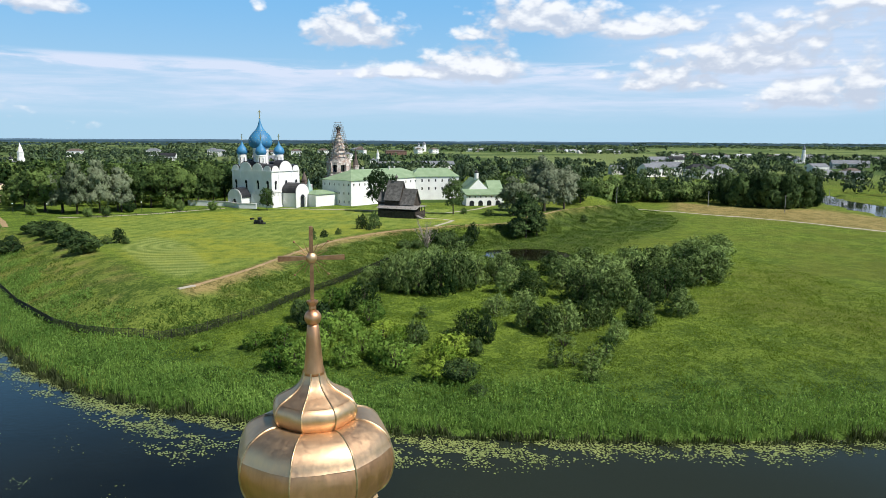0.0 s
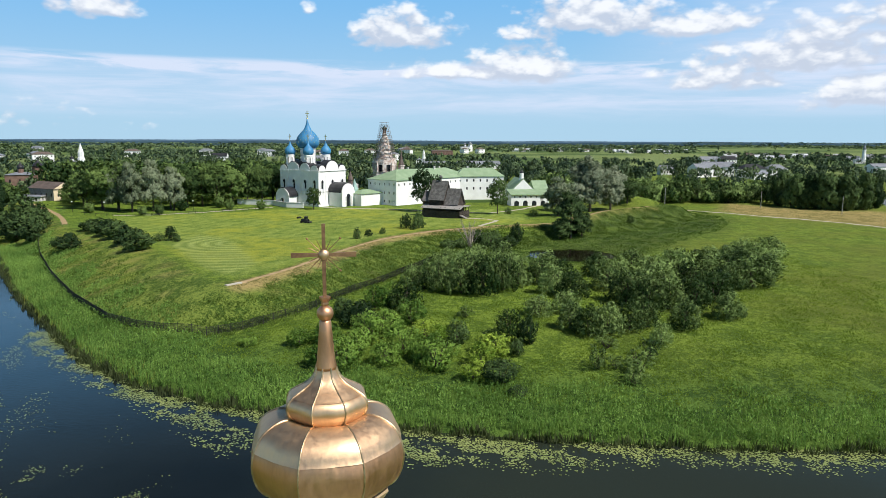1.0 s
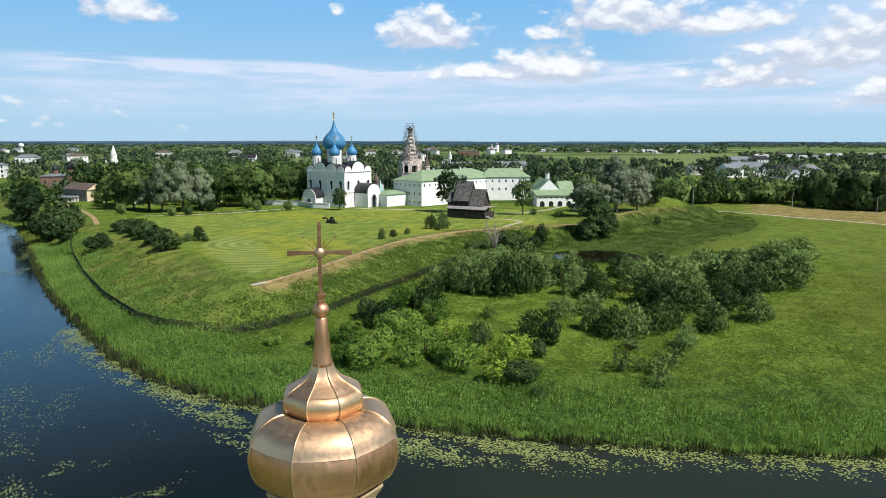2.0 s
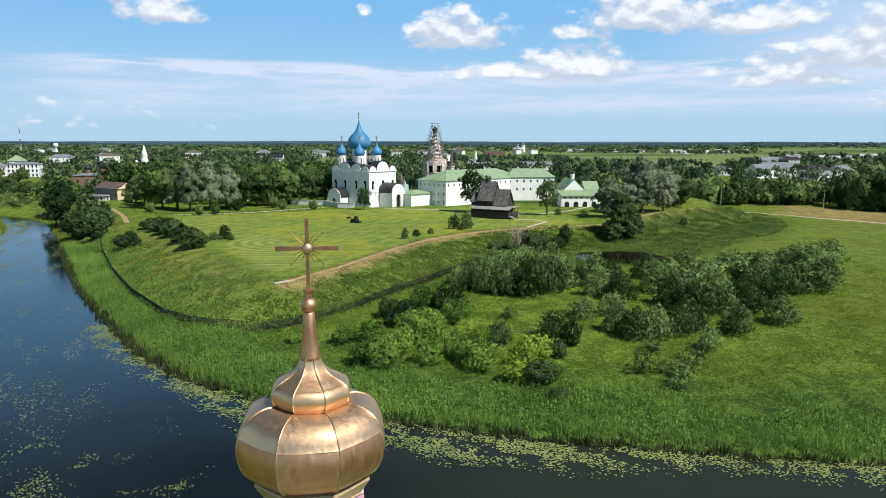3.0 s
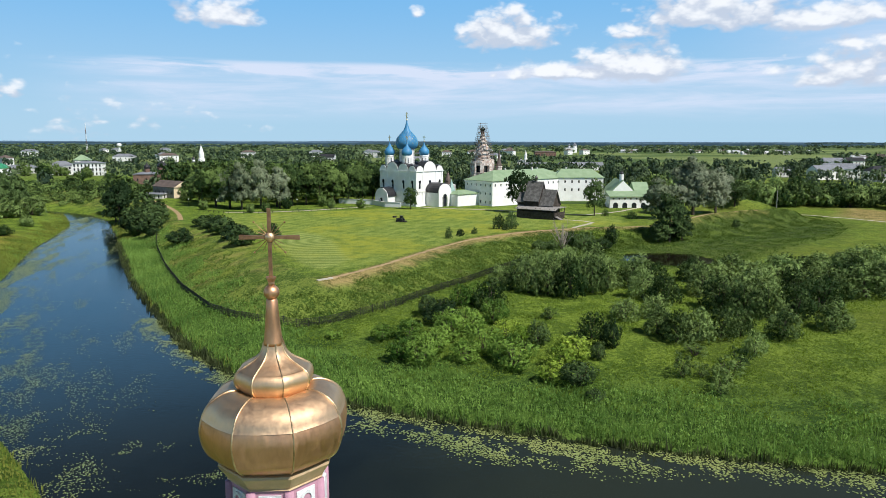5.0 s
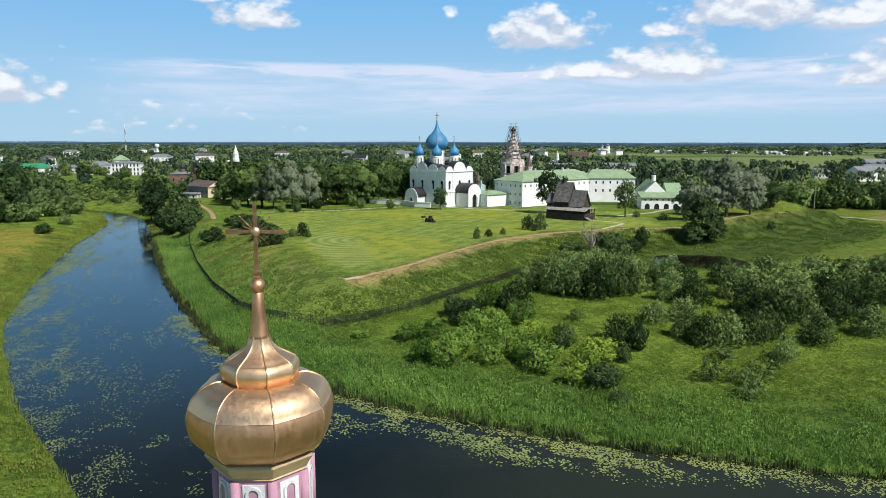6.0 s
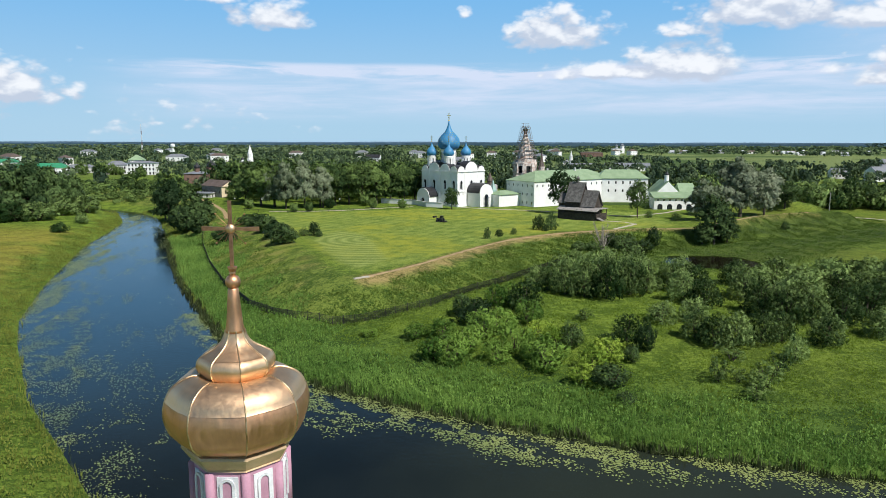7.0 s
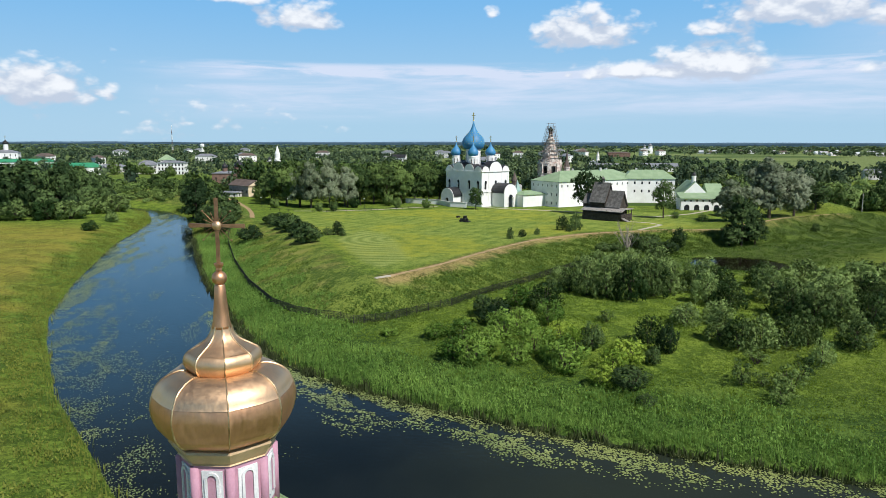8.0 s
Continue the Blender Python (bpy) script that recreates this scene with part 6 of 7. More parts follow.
PARK = [(-124, 327.5, 11, 15), (-117.7, 314.7, 13.5, 16.8), (-109.6, 309.7, 13.2, 18.5), (-101.3, 304.6, 12.9, 18.6), (-82.1, 311.2, 12.9, 19.7), (-76.4, 316.9, 13.1, 18.9),
        (-71.6, 323.8, 13.3, 19.2), (-65, 324.2, 13.3, 18.6), (-58.9, 327, 12, 18.7), (-53.4, 333.6, 12.2, 18.4), (-47.7, 340.7, 12.4, 18.2), (-43.8, 350, 11.2, 17.4)]
for x, y, w, h in PARK:
    plant("park_tree", "tree", leaf_mid, x, y, w, h, "tall green park tree behind the lawn", "tree", "park trees", 5200, 0.46, 3)
for x, y, w, h in [(-93.5, 297, 10.5, 20.5), (-86, 300, 11, 21.5), (-79, 305, 10, 18.5), (-101, 303, 9.5, 18)]:
    plant("silver_tree", "broad", leaf_silver, x, y, w, h, "silvery grey-green poplar at the park edge", "tree", "silver trees", 12000, 0.36, 2)
for x, y, w, h in [(-85.3, 283, 3.9, 4.2), (-79.8, 286, 4.2, 4.6), (-56.4, 306, 4.4, 5), (-74.9, 301, 4.6, 5), (-109.6, 295, 4.5, 4.6), (-43.2, 306, 3.9, 4.4), (-62.3, 315, 5.2, 5.7)]:
    plant("park_bush", "bush", leaf_mid, x, y, w, h, "rounded green bush at the park edge", "bush", "park bushes", 1900, 0.34, 2)
for x, y, w, h in [(149.3, 358, 15.4, 15), (162, 364, 14.3, 15), (171, 362, 15.9, 15), (184, 368, 14.8, 13.8), (189, 361, 11, 10), (198, 360, 11, 10), (208, 361, 11, 9)]:
    plant("willow_tree", "bush", leaf_willow, x, y, w, h, "grey-green bank willow behind the field track", "tree", "bank willows", 2600, 0.28, 2)
for x, y, w, h in [(218, 346, 16, 22), (217.6, 333, 17, 22), (223, 328, 17, 23), (228, 322, 17, 23), (236, 318, 17, 23.5), (249, 324, 16, 24), (268, 341, 15.6, 22), (232, 376, 17.7, 19.8), (241, 336, 17, 24), (256, 345, 16, 23)]:
    plant("wood_tree", "bush", leaf_dark, x, y, w * 0.78, h * 0.70, "tall dark tree in a dense grove by the field", "tree", "field grove", 3600, 0.32, 2)
for x, y, w, h in [(-222.7, 277, 19, 16.5), (-210.7, 276, 18, 16), (-205.5, 284, 18, 17), (-201, 293, 16, 15.5), (-203, 308, 14, 14), (-228, 290, 20, 17), (-215, 300, 20, 16)]:
    plant("wood_tree", "bush", leaf_dark, x, y, w, h * 1.25, "tall dark tree in a dense grove on the far bank", "tree", "bank grove", 3600, 0.32, 2)
for x, y, w, h in [(-209.5, 261, 13, 8.4), (-198.7, 266, 13, 9), (-190.6, 270, 13, 8.5), (-194, 290, 12, 9), (-192, 305, 10, 9), (-160.2, 239.3, 6, 3.8), (-170, 266.4, 5.5, 5), (-221, 258, 13, 8), (-232, 262, 13, 9)]:
    plant("willow_tree", "bush", leaf_willow, x, y, w, h, "low grey-green willow by the river bank", "bush", "bank willows", 2200, 0.36, 2)


# ---------------------------------------------------------------- woods too many to count
def wood(name, spots, leaf, leaves, size, label, seed, kinds=("tree", "bush")):
    """Many trees in one mesh; spots: x, y, width, height."""
    rng = np.random.RandomState(seed)
    bank = []
    for k in range(7):
        kd = kinds[k % len(kinds)]
        lobes = crown_lobes(rng, kd, 1.0, 1.0)
        bank.append(leaf_cloud(rng, lobes, leaves, size, per=5 if leaves > 100 else 3, slim=0.85, stretch=0.5, ruffle=0.16))
    Vs, tones = [], []
    for x, y, w, h, z in spots:
        b0, t0 = bank[rng.randint(7)]
        a = rng.rand() * 6.283
        tones.append(t0 + rng.uniform(-0.30, 0.30))
        c, s = math.cos(a) * w, math.sin(a) * w
        Vs.append(np.stack([b0[:, 0] * c - b0[:, 1] * s + x, b0[:, 0] * s + b0[:, 1] * c + y, b0[:, 2] * h + z], -1))
    V = np.concatenate(Vs)
    ob = new(name, mesh_of(name, V, np.arange(len(V)).reshape(-1, 3), leaf, False, [("tone", np.concatenate(tones))]))
    return tagged(ob, label, "woods", kind="stuff")


CLEAR = [(-23, 331, 27), (20, 338, 26), (42, 355, 30), (61, 362, 20), (82, 336, 24), (11.6, 370, 11), (20, 368, 7), (-6, 352, 8), (0, 322, 14), (-150, 362, 22), (-146, 338, 19), (-138, 322, 14), (-300, 540, 42), (-350, 560, 40), (-400, 600, 40), (-212, 455, 16), (-316, 582, 40), (285, 556, 13), (312, 570, 14), (340, 575, 12), (600, 690, 25), (640, 860, 18),
         (-372, 552, 24), (30, 300, 30), (60, 310, 40), (-272, 715, 16), (310, 588, 18), (333, 560, 11), (470, 548, 20), (-300, 540, 30)]


def scatter(n, x0, x1, y0, y1, hs, seed, keep=None, ratio=(0.62, 0.95)):
    rng = np.random.RandomState(seed)
    X, Y = rng.uniform(x0, x1, n), rng.uniform(y0, y1, n)
    ok = np.ones(n, bool)
    for cx, cy, r in CLEAR:
        ok &= np.hypot(X - cx, Y - cy) > r
    ok &= (signed(RIVER, X, Y) > 4) & (signed(BACKWATER, X, Y) > 6)
    bearing = np.degrees(np.arctan2(X - 4, Y))
    ok &= (bearing > -46) & (bearing < 47)
    if keep is not None:
        ok &= keep(X, Y)
    X, Y = X[ok], Y[ok]
    H = rng.uniform(hs[0], hs[1], len(X))
    Wd = H * rng.uniform(ratio[0], ratio[1], len(X))
    return list(zip(X, Y, Wd, H, ground_z(X, Y) - 0.3))


def field_open(X, Y):
    """The broad open fields of the plain, by bearing and distance."""
    az, d = np.degrees(np.arctan2(X - 4, Y)), np.hypot(X, Y)
    d = d + 60 * wave(X, Y, 300, 25)
    A = (az > 3) & (az < 27) & (d > np.where((az > 12) & (az < 25), 930, 1150)) & (d < 1560)
    B = (az > 26) & (d > 1500) & (d < 2700)
    C = (az > -15) & (az < 3) & (d > 1660) & (d < 1900)
    D = (az > -40) & (az < 6) & (d > 2200) & (d < 2560) & (wave(X, Y, 420, 26) > 0.1)
    E = (az < -22) & (d > 1560) & (d < 1850) & (wave(X, Y, 380, 27) > 0.3)
    return A | B | C | D | E


wood("park_wood", scatter(230, -165, -36, 322, 440, (15, 20.5), 1, lambda X, Y: Y > 322 + 0.12 * (X + 165)), leaf_mid, 480, 0.052, "dense green park wood behind the cathedral lawn", 11, ("broad", "clump", "tree"))
wood("town_trees", scatter(1500, -460, 460, 380, 640, (7, 13), 2, lambda X, Y: ((X < 200) | (Y > 600) | (wave(X, Y, 30, 79) > 0.0)) & ((Y > 392) | (X < -40) | (X > 110)) & ((X > -172) | (Y > 520) | (wave(X, Y, 25, 77) > 0.75)) & (wave(X, Y, 90, 21) > -0.8)), leaf_far, 130, 0.10, "garden trees among the town houses", 12, ("clump", "clump", "broad"))
wood("field_wood", scatter(820, 105, 330, 340, 470, (8, 12.5), 3, lambda X, Y: (Y > 354) & (Y < 398 + 0.3 * (230 - X)) & (signed(BACKWATER, X, Y) > 12) & ~((X > 138) & (X < 160) & (Y < 366))), leaf_willow, 250, 0.066, "mixed green willow wood along the river", 13, ("clump", "clump", "bush"))
wood("bank_wood", scatter(220, -420, -205, 280, 420, (10, 15), 4, lambda X, Y: (signed(RIVER, X, Y) > 10) & (Y < 350)), leaf_dark, 520, 0.05, "dense dark wood on the river bank", 14)
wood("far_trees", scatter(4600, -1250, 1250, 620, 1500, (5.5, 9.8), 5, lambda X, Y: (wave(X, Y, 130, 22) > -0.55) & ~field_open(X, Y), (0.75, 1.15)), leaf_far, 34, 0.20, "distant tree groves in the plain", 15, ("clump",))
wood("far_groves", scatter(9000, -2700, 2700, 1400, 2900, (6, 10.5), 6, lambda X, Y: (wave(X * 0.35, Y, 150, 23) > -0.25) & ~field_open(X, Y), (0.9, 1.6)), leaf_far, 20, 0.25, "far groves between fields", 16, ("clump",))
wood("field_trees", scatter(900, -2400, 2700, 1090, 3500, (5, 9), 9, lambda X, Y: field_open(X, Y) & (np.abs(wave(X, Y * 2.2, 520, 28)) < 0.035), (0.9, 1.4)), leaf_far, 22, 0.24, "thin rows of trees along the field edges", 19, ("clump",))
wood("horizon_wood", scatter(2600, -200, 4000, 2900, 4400, (10, 15), 7, lambda X, Y: (X > 0.47 * Y) & (np.hypot(X, Y) > 3500) & (wave(X * 0.3, Y, 260, 24) > 0.0), (1.4, 2.6)), leaf_haze_blue, 16, 0.28, "dark wood along the horizon", 17)


# ---------------------------------------------------------------- reeds, grass and water lilies
def blades(name, X, Y, h, w, leaf, label, seed, lean=0.35):
    rng = np.random.RandomState(seed)
    n = len(X)
    Z = ground_z(X, Y)
    Z = np.maximum(Z, -0.3) - 0.05
    a = rng.rand(n) * 6.283
    H = h * (0.5 + 0.45 * rng.rand(n)) * (1.0 + 0.45 * wave(X, Y, 2.6, seed) + 0.2 * wave(X, Y, 9, seed + 1))
    H = np.maximum(H, 0.2 * h) * (1.0 + 0.8 * smooth(2.4 - signed(RIVER, X, Y), 0, 1.5))
    Wd = w * (0.6 + 0.8 * rng.rand(n))
    dx, dy = np.cos(a) * Wd, np.sin(a) * Wd
    b = rng.rand(n) * 6.283
    k = lean * H * rng.rand(n)
    base = np.stack([X, Y, Z], -1)
    side = np.stack([dx, dy, np.zeros(n)], -1)
    midp = base + np.stack([np.cos(b) * k * 0.35, np.sin(b) * k * 0.35, H * 0.6], -1)
    tip = base + np.stack([np.cos(b) * k, np.sin(b) * k, H], -1)
    V = np.stack([base - side, base + side, midp + side * 0.8, tip, midp - side * 0.8], 1).reshape(-1, 3)
    o = np.arange(n)[:, None] * 5
    F = np.concatenate([o + np.array([[0, 1, 2]]), o + np.array([[0, 2, 4]]), o + np.array([[4, 2, 3]])], 0)
    ob = new(name, mesh_of(name, V, F, leaf))
    return tagged(ob, label, "grass", kind="stuff")


def spread(n, x0, x1, y0, y1, seed, keep):
    rng = np.random.RandomState(seed)
    X, Y = rng.uniform(x0, x1, n), rng.uniform(y0, y1, n)
    ok = keep(X, Y, rng)
    return X[ok], Y[ok]


def by_shore(lo, hi):
    def keep(X, Y, rng):
        d = signed(RIVER, X, Y)
        return (d > lo + 0.7 * wave(X, Y, 7, 31)) & (d < hi + 5 * wave(X, Y, 22, 32)) & (rng.rand(len(X)) > 0.25 * smooth(d, hi * 0.4, hi))
    return keep


def east_bank(keep):
    """Only on the near, eastern side of the river."""
    return lambda X, Y, rng: keep(X, Y, rng) & (edge_distance(RIVER[:21], X, Y, False) < edge_distance(RIVER[22:], X, Y, False))


X, Y = spread(330000, -125, 110, 60, 240, 41, east_bank(by_shore(0.0, 13)))
blades("reeds", X, Y, 1.15, 0.036, reed_leaf, "dense green reeds along the river bank", 51, 0.8)
X, Y = spread(130000, -200, -20, 45, 330, 42, lambda X, Y, rng: by_shore(-0.6, 4)(X, Y, rng) & (X < -30))
blades("bank_reeds", X, Y, 0.75, 0.05, bank_leaf, "green reeds and sedge on the far bank", 52)
X, Y = spread(850000, -125, 112, 60, 240, 47, lambda X, Y, rng: np.abs(signed(RIVER, X, Y) + 0.7 + 0.6 * wave(X, Y, 6, 39)) < 0.6)
near_bank = edge_distance(RIVER[4:21], X, Y, False) < 2.5
X, Y = X[near_bank], Y[near_bank]
blades("reed_edge", X, Y, 0.8, 0.085, edge_reed, "brown reed stalks in the shallows, darkened for the reed front's shade", 57, 0.5)


def tufts(name, X, Y, r, h, leaf, per, size, label, seed):
    """Low clumps of grass and weeds: a few short sprays round each spot."""
    rng = np.random.RandomState(seed)
    X, Y = np.repeat(X, per), np.repeat(Y, per)
    n = len(X)
    X, Y = X + rng.normal(size=n) * r, Y + rng.normal(size=n) * r
    P = np.stack([X, Y, ground_z(X, Y) + h * (0.15 + 0.7 * rng.rand(n))], -1)
    t = rng.normal(size=(n, 3)) * 0.55 + np.array([0, 0, 1.0])
    t /= np.linalg.norm(t, axis=1)[:, None]
    s = np.cross(t, rng.normal(size=(n, 3)))
    s /= np.linalg.norm(s, axis=1)[:, None]
    a = size * (0.6 + 0.8 * rng.rand(n))[:, None]
    V = np.stack([P - t * a, P - s * a * 0.5, P + t * a, P + s * a * 0.5], 1).reshape(-1, 3)
    ob = new(name, mesh_of(name, V, np.arange(n * 4).reshape(-1, 4), leaf))
    return tagged(ob, label, "grass", kind="stuff")


X, Y = spread(110000, -95, 125, 84, 200, 43, lambda X, Y, rng: (signed(RIVER, X, Y) > 9) & (signed(TOE, X, Y) > -1) & (rng.rand(len(X)) < 0.25 + 0.65 * smooth(wave(X, Y, 11, 33) + 0.5 * wave(X, Y, 4, 34), -0.5, 0.9)) & (rng.rand(len(X)) < 1.3 - Y / 210))
tufts("meadow_grass", X, Y, 0.28, 0.30, grass_leaf, 4, 0.14, "uneven meadow grass and weeds", 53)
X, Y = spread(130000, -110, 90, 118, 250, 44, lambda X, Y, rng: (signed(TOE, X, Y) < 1) & (signed(CREST, X, Y) > 4.2 + 2.5 * wave(X, Y, 11, 38) + 3.0 * (X < -30)) & ((X > -28) | (rng.rand(len(X)) < 0.3)) & (rng.rand(len(X)) < 0.25 + 0.7 * smooth(wave(X, Y, 6, 35) + 0.5 * wave(X, Y, 2.5, 36), -0.3, 0.8)))
tufts("slope_weeds", X, Y, 0.35, 0.45, slope_leaf, 5, 0.2, "rough grass and weeds on the rampart slope", 54)

X, Y = spread(60000, 26, 165, 196, 312, 48, lambda X, Y, rng: (signed(CREST, X, Y) > 1.5 + 1.2 * wave(X, Y, 9, 38)) & ((signed(TOE, X, Y) < 3 + 3 * wave(X, Y, 16, 40))) & (rng.rand(len(X)) < 0.75 * smooth(wave(X, Y, 8, 41) + 0.5 * wave(X, Y, 3, 42), -0.5, 0.8)))
tufts("slope_herbs", X, Y, 0.4, 0.6, herb_leaf, 7, 0.17, "tall dark green herbs on the rampart foot", 58)
X, Y = spread(42000, 40, 165, 180, 305, 49, lambda X, Y, rng: (signed(HOLLOW, X, Y) < 1) & (signed(TOE, X, Y) > 0) & (np.hypot((X - POND[0]) / POND[2], (Y - POND[1]) / POND[3]) > 0.84 + 0.12 * wave(X, Y, 5, 45)) & (rng.rand(len(X)) < 0.2 + 0.7 * smooth(wave(X, Y, 9, 43) + 0.5 * wave(X, Y, 3, 44), -0.5, 0.8)))
tufts("marsh_sedge", X, Y, 0.4, 0.45, sedge_leaf, 4, 0.16, "dark green sedge in the hollow", 59)

def clumped(keep, seed):
    return lambda X, Y, rng: keep(X, Y, rng) & (rng.rand(len(X)) < 0.12 + 1.25 * smooth(wave(X, Y, 3.4, seed) + 0.7 * wave(X, Y, 1.6, seed + 1), -0.7, 0.8))


X, Y = spread(150000, -125, 110, 60, 240, 45, clumped(east_bank(by_shore(0.5, 14)), 81))
tufts("reed_tops", X, Y, 0.26, 1.35, reed_leaf, 6, 0.16, "leafy reed tops and sedge along the bank", 55)


X, Y = spread(140000, -200, -20, 45, 290, 46, lambda X, Y, rng: (edge_distance(RIVER[26:], X, Y, False) < 30) & (signed(RIVER, X, Y) > 0.3) & (X < -18 - 0.4 * (Y - 50)) & (wave(X, Y, 7, 37) + rng.rand(len(X)) > 0.3 + 1.6 * smooth(signed(RIVER, X, Y) + 3.0 * wave(X, Y, 14, 83), 5, 12)))
tufts("bank_grass", X, Y, 0.3, 0.7, bank_leaf, 4, 0.17, "uneven grass on the far bank", 56)


def lilies(name, n, x0, x1, y0, y1, seed, keep, label, size=1.0):
    X, Y = spread(n, x0, x1, y0, y1, seed, keep)
    rng = np.random.RandomState(seed + 5)
    k = len(X)
    R = size * (0.06 + 0.10 * rng.rand(k)) * (1.0 + 0.4 * smooth(Y, 120, 260))
    a0 = rng.rand(k) * 6.283
    ang = a0[:, None] + np.array([0.2, 1.45, 2.7, 3.9, 5.1])[None]
    tilt = rng.normal(size=(k, 2)) * 0.10
    px, py = R[:, None] * np.cos(ang), R[:, None] * np.sin(ang)
    pz = 0.02 + np.abs(px * tilt[:, :1] + py * tilt[:, 1:]) + 0.015 * rng.rand(k)[:, None]
    V = np.stack([X[:, None] + px, Y[:, None] + py, pz], -1).reshape(-1, 3)
    ob = new(name, mesh_of(name, V, np.arange(k * 5).reshape(-1, 5), lily_leaf))
    return tagged(ob, label, "water lilies", kind="stuff")


def lily_band(reach, dense):
    def keep(X, Y, rng):
        d = -signed(RIVER, X, Y)
        patch = wave(X, Y, 9, 61) + 0.6 * wave(X, Y, 3.2, 62)
        edge = reach * (1 + 0.35 * wave(X, Y, 26, 63)) * (1.25 - 0.62 * smooth(X, 5, 45)) * (0.5 + 0.5 * smooth(X, -42, -14))
        return (d > 0.2) & (rng.rand(len(X)) < dense * smooth(edge - d, -2.5, 3.0) * smooth(patch + 0.5 * smooth(3.5 - d, 0, 3.5), -0.75, 0.35))
    return keep


lilies("water_lilies", 360000, -62, 112, 66, 142, 71, east_bank(lily_band(6.6, 0.98)), "yellow-green water lily pads floating by the reeds")


def west_keep(X, Y, rng):
    """A loose fringe along the west bank and thin streaks drawn out by the current upstream."""
    bank = edge_distance(RIVER[24:], X, Y, False)
    u, v = -0.5 * X + 0.87 * Y, 0.87 * X + 0.5 * Y
    patch = wave(X, Y, 10, 64) + 0.7 * wave(X, Y, 3.5, 65)
    fringe = 0.62 * smooth(7.5 + 3.0 * wave(X, Y, 30, 66) - bank, -1.0, 6.0) * smooth(patch, -0.9, 1.3)
    loose = 0.42 * smooth(13.0 + 14.0 * smooth(88 - Y, 0, 22) - bank, 0, 9) * smooth(patch, 0.3, 1.5)
    streaks = 1.0 * smooth(wave(u * 0.3, v, 9, 67) + 0.6 * wave(X, Y, 5, 68) + 0.6 * wave(u, v, 45, 69) + 1.1 - 0.04 * bank, 0.5, 1.9) * smooth(Y, 78, 125) * (0.25 + 0.75 * smooth(np.abs(bank - 20), 4, 13))
    return (signed(RIVER, X, Y) < -0.2) & (rng.rand(len(X)) < np.maximum(np.maximum(fringe, loose), streaks))


lilies("west_lilies", 1500000, -175, -18, 48, 320, 72, west_keep, "water lily pads in patches along the far bank", 0.72)

for x, y, w, h in [(-186, 372, 7, 4), (-200, 382, 9, 5), (-176, 366, 6, 4), (-215, 392, 9, 6), (-232, 410, 10, 6), (-190, 398, 9, 6), (-205, 420, 10, 7), (-178, 392, 8, 6), (-245, 430, 10, 7), (-222, 450, 9, 7),
                   (-260, 455, 10, 7), (-280, 500, 9, 8), (-300, 545, 9, 8), (-338, 548, 11, 11), (-365, 566, 11, 12), (-308, 560, 8, 9), (-268, 520, 8, 6), (-352, 575, 12, 12), (-341, 572, 10, 10), (-332, 569, 8, 8)]:
    plant("park_bush", "bush", leaf_mid, x, y, w, h, "green bush on the grassy bank below the town", "bush", "town bank bushes", 1900, 0.34, 2)

wood("bank_scrub", scatter(900, -330, -168, 356, 480, (1.6, 4.6), 8, lambda X, Y: wave(X, Y, 30, 78) > -0.3, (1.0, 1.6)), leaf_mid, 100, 0.12, "low scrub on the grassy bank below the town", 18, ("bush",))

# ---------------------------------------------------------------- fence, tractor, poles
FENCE_LINE = [(-106, 242), (-99, 226), (-93.4, 213.9), (-77.3, 183.3), (-61.7, 157.2), (-48.2, 138.2), (-40.2, 130.2), (-34.4, 126.3), (-26.5, 124), (-21, 127.8), (-16, 132.5),
              (-9.8, 138.8), (-2.4, 152.2), (5.5, 164.5), (14.4, 181), (21, 193)]
fence = thing("fence", 0, 0, 0, 0, "long dark wire mesh fence along the foot of the rampart", "fence")
rng = random.Random(9)
pts, acc = [], 0.0
for (ax, ay), (bx, by) in zip(FENCE_LINE, FENCE_LINE[1:]):
    k = max(1, round(math.hypot(bx - ax, by - ay) / 2.6))
    pts += [(ax + (bx - ax) * i / k, ay + (by - ay) * i / k) for i in range(k)]
post_bm = bmesh.new()
rod(post_bm, (0, 0, -0.3), (0, 0, 1.75), 0.05, 0.05, 6)
post_me = bpy.data.meshes.new("post")
post_bm.to_mesh(post_me)
post_bm.free()
post_me.materials.append(fence_wire)
for (ax, ay), (bx, by) in zip(pts, pts[1:]):
    za, zb = gz(ax, ay), gz(bx, by)
    piece("post", post_me, fence, pose(ax, ay, za, rng.uniform(-2, 2), rng.uniform(-2, 2), 0))
    bm = bmesh.new()
    n = 16
    for i in range(n):
        f = (i + 0.5) / n
        x, y, z = ax + (bx - ax) * f, ay + (by - ay) * f, za + (zb - za) * f
        rod(bm, (x, y, z + 0.02), (x, y, z + 1.6), 0.034, n=3)
    for h in (0.15, 0.6, 1.05, 1.5):
        rod(bm, (ax, ay, za + h), (bx, by, zb + h), 0.02, n=3)
    part("mesh_panel", bm, fence_wire, fence)

slab = thing("concrete_slab", -24.7, 140.7, gz(-24.7, 140.7) + 0.02, 48, "pale broken concrete slab at the path's end", "slab")
part("slab_body", rounded_box(-1.9, 1.9, -0.4, 0.4, -0.25, 0.12, 0.04), gravel, slab)

